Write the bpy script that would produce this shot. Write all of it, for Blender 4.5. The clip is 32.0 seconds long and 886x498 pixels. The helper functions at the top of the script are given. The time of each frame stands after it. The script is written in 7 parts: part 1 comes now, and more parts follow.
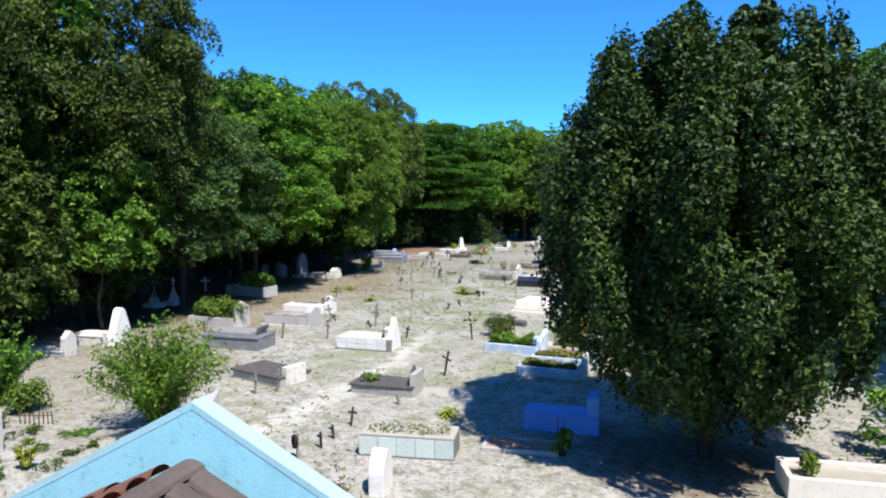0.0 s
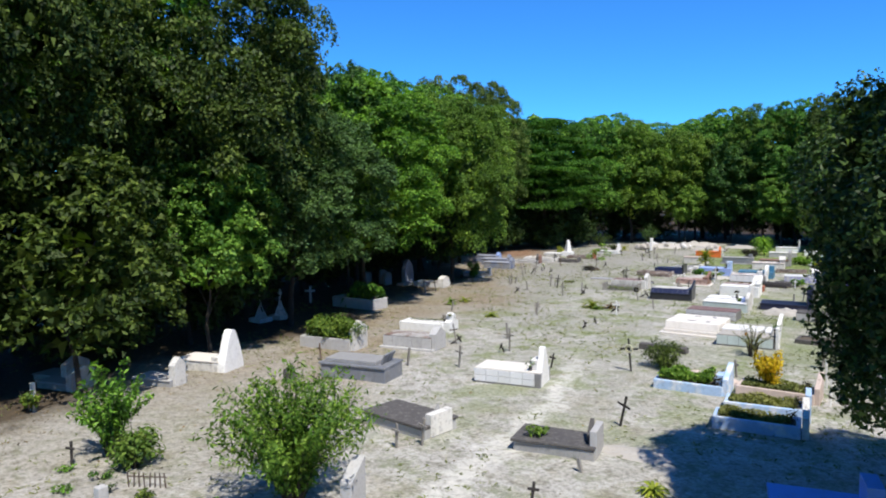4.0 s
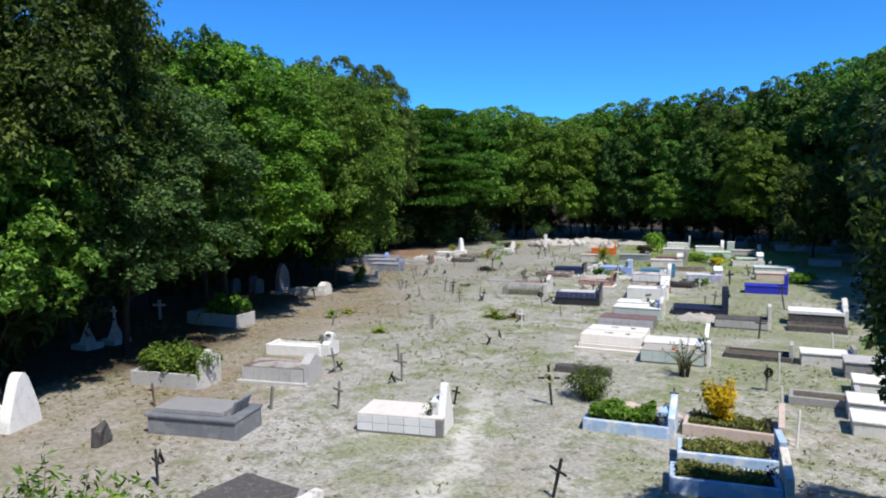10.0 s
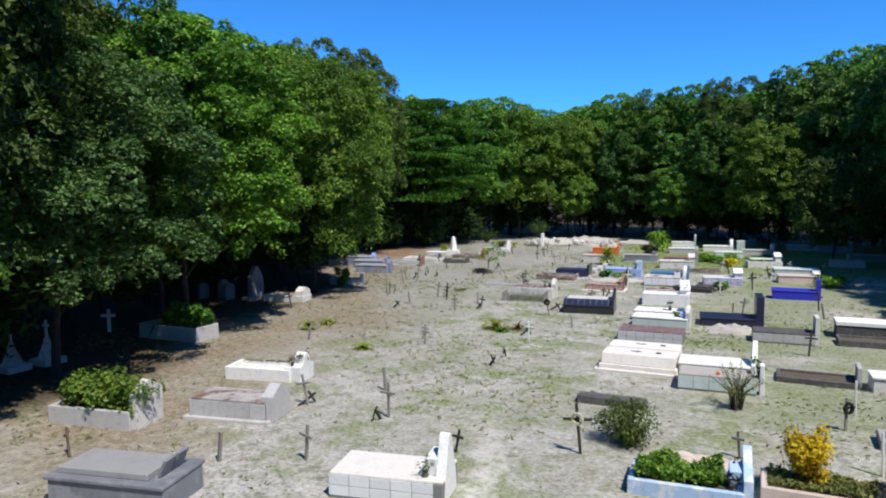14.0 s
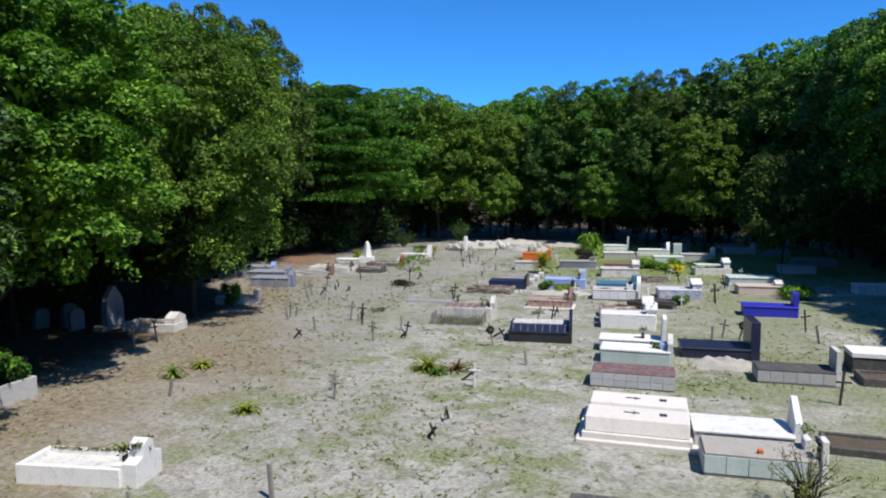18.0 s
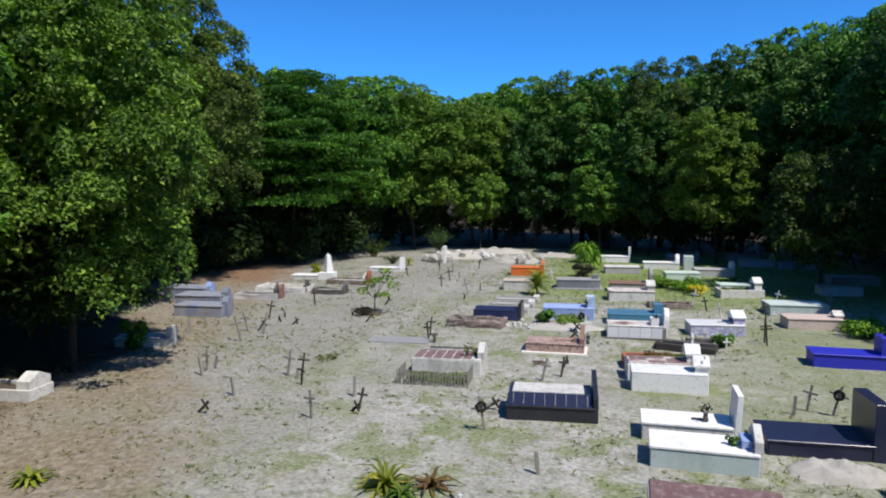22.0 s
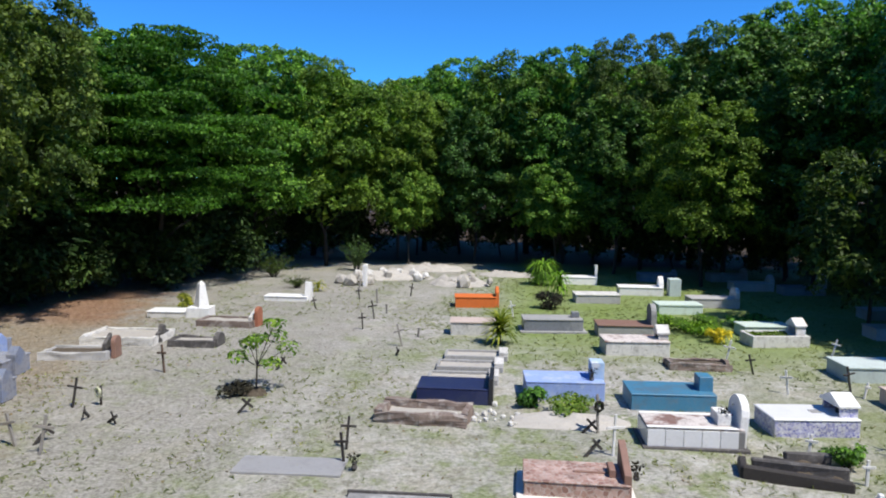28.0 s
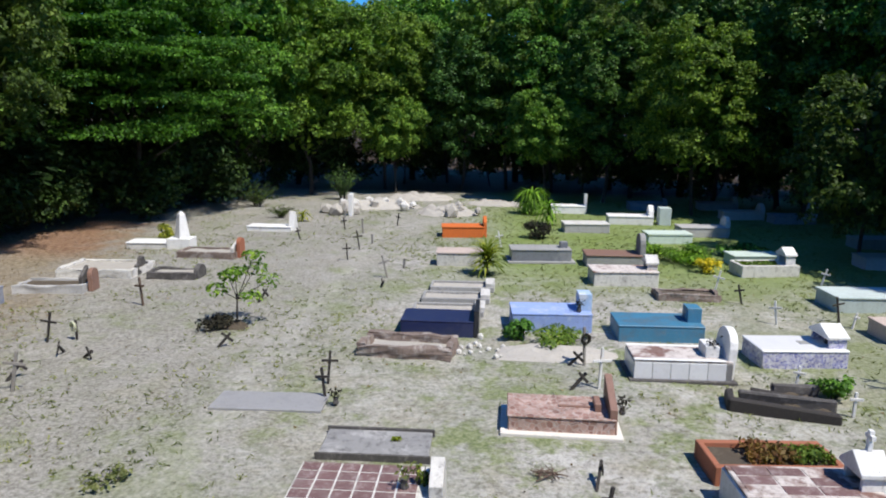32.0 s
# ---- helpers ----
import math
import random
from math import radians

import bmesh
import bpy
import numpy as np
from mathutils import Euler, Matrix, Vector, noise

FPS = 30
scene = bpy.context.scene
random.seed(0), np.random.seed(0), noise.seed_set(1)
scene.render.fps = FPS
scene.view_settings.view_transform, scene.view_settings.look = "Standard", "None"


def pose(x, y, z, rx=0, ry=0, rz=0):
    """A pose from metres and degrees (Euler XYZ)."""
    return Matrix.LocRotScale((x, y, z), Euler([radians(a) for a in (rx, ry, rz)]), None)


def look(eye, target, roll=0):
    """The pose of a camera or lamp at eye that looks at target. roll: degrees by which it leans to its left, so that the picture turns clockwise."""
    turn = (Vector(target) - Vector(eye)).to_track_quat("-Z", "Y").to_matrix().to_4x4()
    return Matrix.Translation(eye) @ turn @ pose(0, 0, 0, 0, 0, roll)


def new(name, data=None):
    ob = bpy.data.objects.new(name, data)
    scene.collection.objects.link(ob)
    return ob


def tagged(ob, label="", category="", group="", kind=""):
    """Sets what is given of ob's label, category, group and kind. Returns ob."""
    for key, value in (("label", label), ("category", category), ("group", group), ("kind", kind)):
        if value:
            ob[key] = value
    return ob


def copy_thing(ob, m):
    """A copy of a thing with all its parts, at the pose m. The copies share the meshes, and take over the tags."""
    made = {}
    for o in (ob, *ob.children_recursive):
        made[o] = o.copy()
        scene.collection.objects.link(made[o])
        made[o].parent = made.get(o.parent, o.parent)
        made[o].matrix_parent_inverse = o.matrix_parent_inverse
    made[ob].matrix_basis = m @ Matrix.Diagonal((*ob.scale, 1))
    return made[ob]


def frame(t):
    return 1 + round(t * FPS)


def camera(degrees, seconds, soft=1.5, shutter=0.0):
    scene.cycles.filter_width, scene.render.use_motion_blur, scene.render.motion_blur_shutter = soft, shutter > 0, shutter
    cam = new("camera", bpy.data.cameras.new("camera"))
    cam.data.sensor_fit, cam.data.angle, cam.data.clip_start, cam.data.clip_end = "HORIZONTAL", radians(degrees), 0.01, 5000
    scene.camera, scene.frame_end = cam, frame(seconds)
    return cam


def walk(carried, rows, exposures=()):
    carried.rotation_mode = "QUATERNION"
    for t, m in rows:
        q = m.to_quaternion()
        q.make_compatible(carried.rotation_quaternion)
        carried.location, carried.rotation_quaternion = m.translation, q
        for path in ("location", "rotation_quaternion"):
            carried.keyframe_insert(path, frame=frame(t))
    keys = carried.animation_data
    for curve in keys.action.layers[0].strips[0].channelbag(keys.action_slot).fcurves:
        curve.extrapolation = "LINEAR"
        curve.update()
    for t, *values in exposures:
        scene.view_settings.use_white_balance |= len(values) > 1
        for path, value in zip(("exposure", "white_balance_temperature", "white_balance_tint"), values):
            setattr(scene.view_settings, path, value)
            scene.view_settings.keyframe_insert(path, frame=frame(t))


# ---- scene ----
cam = camera(65.4, 32.0, soft=2.0)
METRES, EYE, TILT, LEAN, TURN = 41.3, 6.03, 0.0, 0.0, 24.8
PATH = [
    (0, (0.501, 0.649, 5.617), (-0.385, 2.436, 5.466), -0.2),
    (0.5, (-0.114, 1.058, 5.593), (-1.134, 2.772, 5.442), -0.2),
    (1, (-0.671, 1.357, 5.59), (-1.732, 3.046, 5.438), -0.2),
    (1.5, (-1.222, 1.622, 5.575), (-2.298, 3.301, 5.421), -0.3),
    (2, (-1.677, 1.838, 5.481), (-2.76, 3.512, 5.325), -0.2),
    (2.5, (-2.226, 1.915, 5.472), (-3.308, 3.589, 5.31), -0.3),
    (4.5, (-3.602, 3.48, 6.078), (-4.682, 5.157, 5.923), -1.0),
    (5, (-3.795, 3.968, 6.117), (-4.836, 5.668, 5.958), -0.9),
    (5.5, (-4.042, 4.487, 6.193), (-5.041, 6.212, 6.03), -0.9),
    (6, (-4.34, 4.9, 6.143), (-5.308, 6.642, 5.979), -0.9),
    (7, (-4.725, 5.809, 5.974), (-5.682, 7.558, 5.81), -0.9),
    (7.5, (-5.017, 6.186, 5.87), (-5.924, 7.961, 5.704), -0.8),
    (8, (-5.256, 6.534, 5.797), (-6.122, 8.329, 5.628), -0.7),
    (9, (-5.654, 7.089, 5.764), (-6.465, 8.909, 5.593), -0.7),
    (10, (-5.776, 7.463, 5.865), (-6.577, 9.288, 5.691), -0.7),
    (11, (-5.898, 8.005, 5.813), (-6.689, 9.834, 5.638), -0.6),
    (12, (-6.112, 8.79, 5.704), (-6.897, 10.621, 5.528), -0.6),
    (13, (-6.837, 9.892, 5.636), (-7.616, 11.726, 5.458), -0.6),
    (13.5, (-7.249, 10.551, 5.646), (-8.024, 12.386, 5.466), -0.6),
    (15.5, (-8.707, 13.037, 5.668), (-9.466, 14.878, 5.488), -0.8),
    (16, (-9.11, 13.785, 5.654), (-9.863, 15.629, 5.473), -0.7),
    (16.5, (-9.508, 14.63, 5.564), (-10.17, 16.509, 5.382), -0.5),
    (17, (-9.884, 15.498, 5.564), (-10.464, 17.404, 5.378), -0.4),
    (18, (-10.316, 17.289, 5.584), (-10.843, 19.209, 5.398), -0.4),
    (19, (-10.736, 19.244, 5.625), (-11.241, 21.17, 5.438), -0.3),
    (20, (-11.152, 21.192, 5.619), (-11.637, 23.123, 5.431), -0.3),
    (21, (-11.594, 23.027, 5.747), (-12.069, 24.96, 5.557), -0.3),
    (22, (-12.109, 24.719, 5.839), (-12.576, 26.655, 5.648), -0.2),
    (23, (-12.738, 26.38, 5.937), (-13.186, 28.32, 5.745), -0.2),
    (24, (-13.224, 28.015, 6.071), (-13.664, 29.956, 5.877), -0.2),
    (25, (-13.746, 29.822, 6.05), (-14.146, 31.772, 5.857), -0.0),
    (25.5, (-13.987, 30.716, 5.995), (-14.364, 32.671, 5.803), 0.1),
    (26, (-14.197, 31.782, 5.936), (-14.503, 33.75, 5.744), 0.1),
    (26.5, (-14.444, 32.688, 5.928), (-14.712, 34.66, 5.735), 0.2),
    (28.5, (-15.057, 36.306, 5.843), (-15.281, 38.285, 5.656), 0.5),
    (29, (-15.116, 36.574, 5.846), (-15.334, 38.553, 5.661), 0.4),
    (30, (-15.058, 36.595, 5.838), (-15.268, 38.572, 5.627), 0.4),
    (30.5, (-14.97, 36.56, 5.84), (-15.175, 38.53, 5.561), 0.5),
    (31, (-14.918, 36.477, 5.824), (-15.12, 38.442, 5.51), 0.4),
    (31.5, (-14.872, 36.389, 5.838), (-15.07, 38.341, 5.449), 0.5),
    (32, (-14.883, 36.29, 5.816), (-15.079, 38.241, 5.422), 0.5),
]
EXPOSURES = [(0.0, 0.60), (2.5, 0.42), (6.0, 0.32), (11.0, 0.21), (16.0, 0.18), (20.0, 0.06), (25.0, 0.18), (29.0, 0.27), (32.0, 0.20)]
walk(cam, [(t, look(eye, target, roll)) for t, eye, target, roll in PATH], EXPOSURES)

# ---- light ----
SUN_EL, SUN_AZ = 58.0, -35.0  # degrees above the ground; degrees from +x towards +y
world = bpy.data.worlds.new("sky_world")
scene.world = world
world.use_nodes = True
wn = world.node_tree
sky = wn.nodes.new("ShaderNodeTexSky")
sky.sky_type = "NISHITA"
sky.sun_disc = False
sky.sun_elevation = radians(SUN_EL)
sky.sun_rotation = radians(90.0 - SUN_AZ)
sky.altitude = 3000.0
sky.air_density, sky.dust_density, sky.ozone_density = 1.0, 0.2, 4.0
wn.nodes["Background"].inputs["Strength"].default_value = 0.086
deep = wn.nodes.new("ShaderNodeMix")  # the deep blue of a clear dry day
deep.data_type, deep.blend_type = "RGBA", "MULTIPLY"
deep.inputs[0].default_value = 1.0
deep.inputs[7].default_value = (0.42, 1.30, 2.10, 1.0)
wn.links.new(sky.outputs["Color"], deep.inputs[6])
wn.links.new(deep.outputs[2], wn.nodes["Background"].inputs["Color"])
sun_data = bpy.data.lights.new("sun", "SUN")
sun_data.energy, sun_data.angle, sun_data.color = 5.0, radians(0.55), (1.0, 0.955, 0.88)
sun = new("sun", sun_data)
_e, _a = radians(SUN_EL), radians(SUN_AZ)
sun.matrix_world = look((0, 0, 60), (-math.cos(_e) * math.cos(_a), -math.cos(_e) * math.sin(_a), 60 - math.sin(_e)))

# ---- materials ----
def ramp(n, stops):
    r = n.nodes.new("ShaderNodeValToRGB")
    e = r.color_ramp.elements
    while len(e) < len(stops):
        e.new(0.5)
    for el, (p, c) in zip(e, stops):
        el.position, el.color = p, (*c, 1.0)
    return r


def noise_node(n, coords, scale, detail=4.0, rough=0.6):
    t = n.nodes.new("ShaderNodeTexNoise")
    t.inputs["Scale"].default_value, t.inputs["Detail"].default_value, t.inputs["Roughness"].default_value = scale, detail, rough
    n.links.new(coords, t.inputs["Vector"])
    return t


def shifted(n, coords, by):
    m = n.nodes.new("ShaderNodeMapping")
    m.inputs["Location"].default_value = (by, by * 0.7, by * 0.3)
    n.links.new(coords, m.inputs["Vector"])
    return m.outputs[0]


def mixed(n, fac, a, b, blend="MIX"):
    m = n.nodes.new("ShaderNodeMix")
    m.data_type, m.blend_type = "RGBA", blend
    for value, k in ((fac, 0), (a, 6), (b, 7)):
        if isinstance(value, (int, float)):
            m.inputs[k].default_value = value
        elif isinstance(value, tuple):
            m.inputs[k].default_value = (*value, 1.0)
        else:
            n.links.new(value, m.inputs[k])
    return m.outputs[2]


def blank(name):
    m = bpy.data.materials.new(name)
    m.use_nodes = True
    n = m.node_tree
    geo = n.nodes.new("ShaderNodeNewGeometry")
    return m, n, n.nodes["Principled BSDF"], geo


def masonry(name, colour, stain=(0.10, 0.09, 0.075), amount=0.45, rough=0.85, scale=1.0, second=None, bump=0.25, spread=0.16):
    """Paint, plaster or stone with weather stains, blotches and fine grain at two scales."""
    m, n, b, geo = blank(name)
    pos = geo.outputs["Position"]
    big, mid, fine = noise_node(n, pos, 1.7 * scale, 5), noise_node(n, pos, 6.5 * scale, 6, 0.7), noise_node(n, pos, 60 * scale, 3)
    light = tuple(min(1.0, c * (1 + spread)) for c in colour)
    dark = tuple(c * (1 - spread) for c in colour)
    base = mixed(n, mid.outputs["Fac"], dark, light)
    if second:
        r2 = ramp(n, [(0.50, (0, 0, 0)), (0.60, (1, 1, 1))])
        n.links.new(big.outputs["Fac"], r2.inputs[0])
        base = mixed(n, r2.outputs[0], base, second)
    r = ramp(n, [(0.52, (0, 0, 0)), (0.72, (1, 1, 1))])
    n.links.new(mid.outputs["Fac"], r.inputs[0])
    k = n.nodes.new("ShaderNodeMath")
    k.operation = "MULTIPLY"
    k.inputs[1].default_value = amount
    n.links.new(r.outputs[0], k.inputs[0])
    base = mixed(n, k.outputs[0], base, stain)
    mp = n.nodes.new("ShaderNodeMapping")
    mp.inputs["Scale"].default_value = (2.6 * scale, 2.6 * scale, 0.7 * scale)
    n.links.new(pos, mp.inputs["Vector"])
    streak = noise_node(n, mp.outputs[0], 1.0, 5, 0.65)
    rs = ramp(n, [(0.50, (0, 0, 0)), (0.70, (1, 1, 1))])
    n.links.new(streak.outputs["Fac"], rs.inputs[0])
    ks = n.nodes.new("ShaderNodeMath")
    ks.operation = "MULTIPLY"
    ks.inputs[1].default_value = min(0.55, amount * 0.5)
    n.links.new(rs.outputs[0], ks.inputs[0])
    base = mixed(n, ks.outputs[0], base, tuple(0.5 * s + 0.25 * c for s, c in zip(stain, colour)))
    spots = noise_node(n, shifted(n, pos, 13.0), 15.0 * scale, 6, 0.75)
    rp = ramp(n, [(0.57, (0, 0, 0)), (0.66, (1, 1, 1))])
    n.links.new(spots.outputs["Fac"], rp.inputs[0])
    kp = n.nodes.new("ShaderNodeMath")
    kp.operation = "MULTIPLY"
    kp.inputs[1].default_value = min(0.7, 0.15 + amount * 0.6)
    n.links.new(rp.outputs[0], kp.inputs[0])
    base = mixed(n, kp.outputs[0], base, tuple(0.7 * c for c in stain))
    info = n.nodes.new("ShaderNodeObjectInfo")
    rr = ramp(n, [(0.0, (0.86, 0.86, 0.86)), (1.0, (1.0, 1.0, 1.0))])
    n.links.new(info.outputs["Random"], rr.inputs[0])
    base = mixed(n, 1.0, base, rr.outputs[0], "MULTIPLY")
    n.links.new(base, b.inputs["Base Color"])
    b.inputs["Roughness"].default_value = rough
    bp = n.nodes.new("ShaderNodeBump")
    bp.inputs["Strength"].default_value, bp.inputs["Distance"].default_value = bump, 0.01
    n.links.new(fine.outputs["Fac"], bp.inputs["Height"])
    n.links.new(bp.outputs["Normal"], b.inputs["Normal"])
    return m


def foliage(name, dark, mid, bright, gloss=0.35, through_light=0.3):
    """Leaves: each leaf its own tone, each plant its own hue; part of the light passes through."""
    m, n, b, geo = blank(name)
    info = n.nodes.new("ShaderNodeObjectInfo")
    leaf = ramp(n, [(0.0, dark), (0.55, mid), (1.0, bright)])
    n.links.new(geo.outputs["Random Per Island"], leaf.inputs[0])
    hue = ramp(n, [(0.0, (0.72, 0.82, 0.80)), (0.30, (0.86, 0.95, 0.82)), (0.55, (1.0, 1.0, 0.9)), (0.8, (1.06, 1.06, 0.85)), (1.0, (1.08, 1.0, 0.82))])
    n.links.new(info.outputs["Random"], hue.inputs[0])
    col = mixed(n, 1.0, leaf.outputs[0], hue.outputs[0], "MULTIPLY")
    blotch = noise_node(n, geo.outputs["Position"], 0.45, 3)
    rb = ramp(n, [(0.34, (0.62, 0.68, 0.68)), (0.66, (1.26, 1.20, 1.0))])
    n.links.new(blotch.outputs["Fac"], rb.inputs[0])
    col = mixed(n, 1.0, col, rb.outputs[0], "MULTIPLY")
    n.links.new(col, b.inputs["Base Color"])
    b.inputs["Roughness"].default_value = 0.95 - gloss
    b.inputs["Specular IOR Level"].default_value = 0.25
    tr = n.nodes.new("ShaderNodeBsdfTranslucent")
    n.links.new(mixed(n, 1.0, col, (1.0, 1.25, 0.45), "MULTIPLY"), tr.inputs["Color"])
    mx = n.nodes.new("ShaderNodeMixShader")
    mx.inputs[0].default_value = through_light
    n.links.new(b.outputs[0], mx.inputs[1])
    n.links.new(tr.outputs[0], mx.inputs[2])
    n.links.new(mx.outputs[0], n.nodes["Material Output"].inputs["Surface"])
    return m


def bark(name, colour):
    m, n, b, geo = blank(name)
    mp = n.nodes.new("ShaderNodeMapping")
    mp.inputs["Scale"].default_value = (9, 9, 1.6)
    n.links.new(geo.outputs["Position"], mp.inputs["Vector"])
    t = noise_node(n, mp.outputs[0], 1.5, 6)
    r = ramp(n, [(0.3, tuple(c * 0.5 for c in colour)), (0.7, tuple(c * 1.3 for c in colour))])
    n.links.new(t.outputs["Fac"], r.inputs[0])
    n.links.new(r.outputs[0], b.inputs["Base Color"])
    b.inputs["Roughness"].default_value = 0.95
    bp = n.nodes.new("ShaderNodeBump")
    bp.inputs["Strength"].default_value = 0.6
    n.links.new(t.outputs["Fac"], bp.inputs["Height"])
    n.links.new(bp.outputs["Normal"], b.inputs["Normal"])
    return m


WAY = [(0.03, -10.6), (0.10, -10.9), (0.16, -11.4), (0.21, -12.2), (0.26, -13.6), (0.50, -20.3), (0.63, -20.8), (0.75, -21.0), (1.0, -21.8)]


# the rim of the tree shade painted on the western ground: y, x
SHADE_RIM = [(0, -21.8), (13, -22.0), (17.5, -25.2), (22, -24.2), (25.5, -22.8), (28, -23.6), (31, -26.0), (36, -26.6), (44, -27.4), (49, -30.0), (54, -36.4), (62, -39.0), (80, -33.5)]


def ground_material():
    """Pale sandy soil with thin dry grass, greener patches, a trodden way, leaf litter towards the woods and painted
    tree shade.
    """
    m, n, b, geo = blank("sandy_soil")
    pos = geo.outputs["Position"]
    big, mid, fine, grain = noise_node(n, pos, 0.13, 4), noise_node(n, pos, 0.9, 6, 0.7), noise_node(n, pos, 5.0, 5, 0.75), noise_node(n, pos, 45, 3)
    sand = ramp(n, [(0.30, (0.318, 0.301, 0.282)), (0.48, (0.406, 0.386, 0.366)), (0.68, (0.500, 0.482, 0.463))])
    n.links.new(mid.outputs["Fac"], sand.inputs[0])
    g2 = ramp(n, [(0.32, (0.70, 0.70, 0.66)), (0.56, (1.05, 1.05, 1.05))])
    n.links.new(fine.outputs["Fac"], g2.inputs[0])
    col = mixed(n, 1.0, sand.outputs[0], g2.outputs[0], "MULTIPLY")
    speck = noise_node(n, pos, 10.5, 6, 0.8)
    g3 = ramp(n, [(0.37, (0.46, 0.45, 0.41)), (0.47, (0.95, 0.95, 0.94)), (0.61, (1.20, 1.19, 1.16))])
    n.links.new(speck.outputs["Fac"], g3.inputs[0])
    col = mixed(n, 1.0, col, g3.outputs[0], "MULTIPLY")
    # trampled khaki turf among the graves
    broad = noise_node(n, pos, 0.26, 6, 0.62)
    turf_r = ramp(n, [(0.40, (0, 0, 0)), (0.62, (0.85, 0.85, 0.85))])
    n.links.new(broad.outputs["Fac"], turf_r.inputs[0])
    ys = n.nodes.new("ShaderNodeSeparateXYZ")
    n.links.new(pos, ys.inputs[0])
    reach = n.nodes.new("ShaderNodeMapRange")
    for k, v in ((1, 18.0), (2, 34.0), (3, 0.25), (4, 0.92)):
        reach.inputs[k].default_value = v
    n.links.new(ys.outputs["Y"], reach.inputs[0])
    amount = n.nodes.new("ShaderNodeMath")
    amount.operation = "MULTIPLY"
    n.links.new(turf_r.outputs[0], amount.inputs[0])
    n.links.new(reach.outputs[0], amount.inputs[1])
    khaki = ramp(n, [(0.36, (0.155, 0.150, 0.129)), (0.50, (0.287, 0.278, 0.255)), (0.64, (0.415, 0.404, 0.380))])
    n.links.new(speck.outputs["Fac"], khaki.inputs[0])
    col = mixed(n, amount.outputs[0], col, khaki.outputs[0])
    # small worn and mossy patches, a hand to a pace across
    worn_spot, moss_spot = noise_node(n, pos, 2.1, 7, 0.78), noise_node(n, shifted(n, pos, 31.0), 1.3, 9, 0.80)
    for src, stops, colour in ((worn_spot, [(0.53, 0.0), (0.66, 0.42)], (0.51, 0.50, 0.482)), (moss_spot, [(0.53, 0.0), (0.59, 0.70)], (0.150, 0.168, 0.098)),
                               (worn_spot, [(0.36, 0.78), (0.47, 0.0)], (0.130, 0.122, 0.092))):
        rp = ramp(n, [(p, (v, v, v)) for p, v in stops])
        n.links.new(src.outputs["Fac"], rp.inputs[0])
        col = mixed(n, rp.outputs[0], col, colour)
    # thin grass, denser in broad patches
    add = n.nodes.new("ShaderNodeMath")
    add.operation = "ADD"
    n.links.new(big.outputs["Fac"], add.inputs[0])
    n.links.new(fine.outputs["Fac"], add.inputs[1])
    gr = ramp(n, [(0.43, (0, 0, 0)), (0.60, (1, 1, 1))])
    half = n.nodes.new("ShaderNodeMath")
    half.operation = "MULTIPLY"
    half.inputs[1].default_value = 0.5
    n.links.new(add.outputs[0], half.inputs[0])
    n.links.new(half.outputs[0], gr.inputs[0])
    sep = n.nodes.new("ShaderNodeSeparateXYZ")
    n.links.new(pos, sep.inputs[0])
    lush = n.nodes.new("ShaderNodeMapRange")
    for k, v in ((1, 12.0), (2, 36.0), (3, 0.20), (4, 0.55)):
        lush.inputs[k].default_value = v
    n.links.new(sep.outputs["Y"], lush.inputs[0])
    gm = n.nodes.new("ShaderNodeMath")
    gm.operation = "MULTIPLY"
    n.links.new(gr.outputs[0], gm.inputs[0])
    thin = n.nodes.new("ShaderNodeMapRange")  # barer towards the western side
    for k, v in ((1, -27.0), (2, -14.0), (3, 0.8), (4, 1.0)):
        thin.inputs[k].default_value = v
    n.links.new(sep.outputs["X"], thin.inputs[0])
    lt = n.nodes.new("ShaderNodeMath")
    lt.operation = "MULTIPLY"
    n.links.new(lush.outputs[0], lt.inputs[0])
    n.links.new(thin.outputs[0], lt.inputs[1])
    n.links.new(lt.outputs[0], gm.inputs[1])
    green = ramp(n, [(0.30, (0.115, 0.130, 0.070)), (0.5, (0.205, 0.217, 0.135)), (0.68, (0.31, 0.315, 0.22))])
    n.links.new(speck.outputs["Fac"], green.inputs[0])
    col = mixed(n, gm.outputs[0], col, green.outputs[0])
    # straw-coloured patches
    straw = noise_node(n, shifted(n, pos, 83.0), 0.65, 8, 0.74)
    straw_r = ramp(n, [(0.50, (0, 0, 0)), (0.60, (0.42, 0.42, 0.42))])
    n.links.new(straw.outputs["Fac"], straw_r.inputs[0])
    straw_c = ramp(n, [(0.36, (0.150, 0.133, 0.092)), (0.52, (0.295, 0.266, 0.196)), (0.66, (0.43, 0.397, 0.31))])
    n.links.new(speck.outputs["Fac"], straw_c.inputs[0])
    col = mixed(n, straw_r.outputs[0], col, straw_c.outputs[0])
    # loose patches of short green grass, a few paces across
    patch = noise_node(n, shifted(n, pos, 57.0), 0.42, 10, 0.78)
    pr = ramp(n, [(0.505, (0, 0, 0)), (0.575, (0.88, 0.88, 0.88))])
    n.links.new(patch.outputs["Fac"], pr.inputs[0])
    pg = ramp(n, [(0.36, (0.090, 0.118, 0.040)), (0.50, (0.175, 0.205, 0.090)), (0.66, (0.29, 0.305, 0.18))])
    n.links.new(speck.outputs["Fac"], pg.inputs[0])
    py = n.nodes.new("ShaderNodeMapRange")
    for k, v in ((1, 14.0), (2, 27.0), (3, 0.25), (4, 1.0)):
        py.inputs[k].default_value = v
    n.links.new(sep.outputs["Y"], py.inputs[0])
    pm = n.nodes.new("ShaderNodeMath")
    pm.operation = "MULTIPLY"
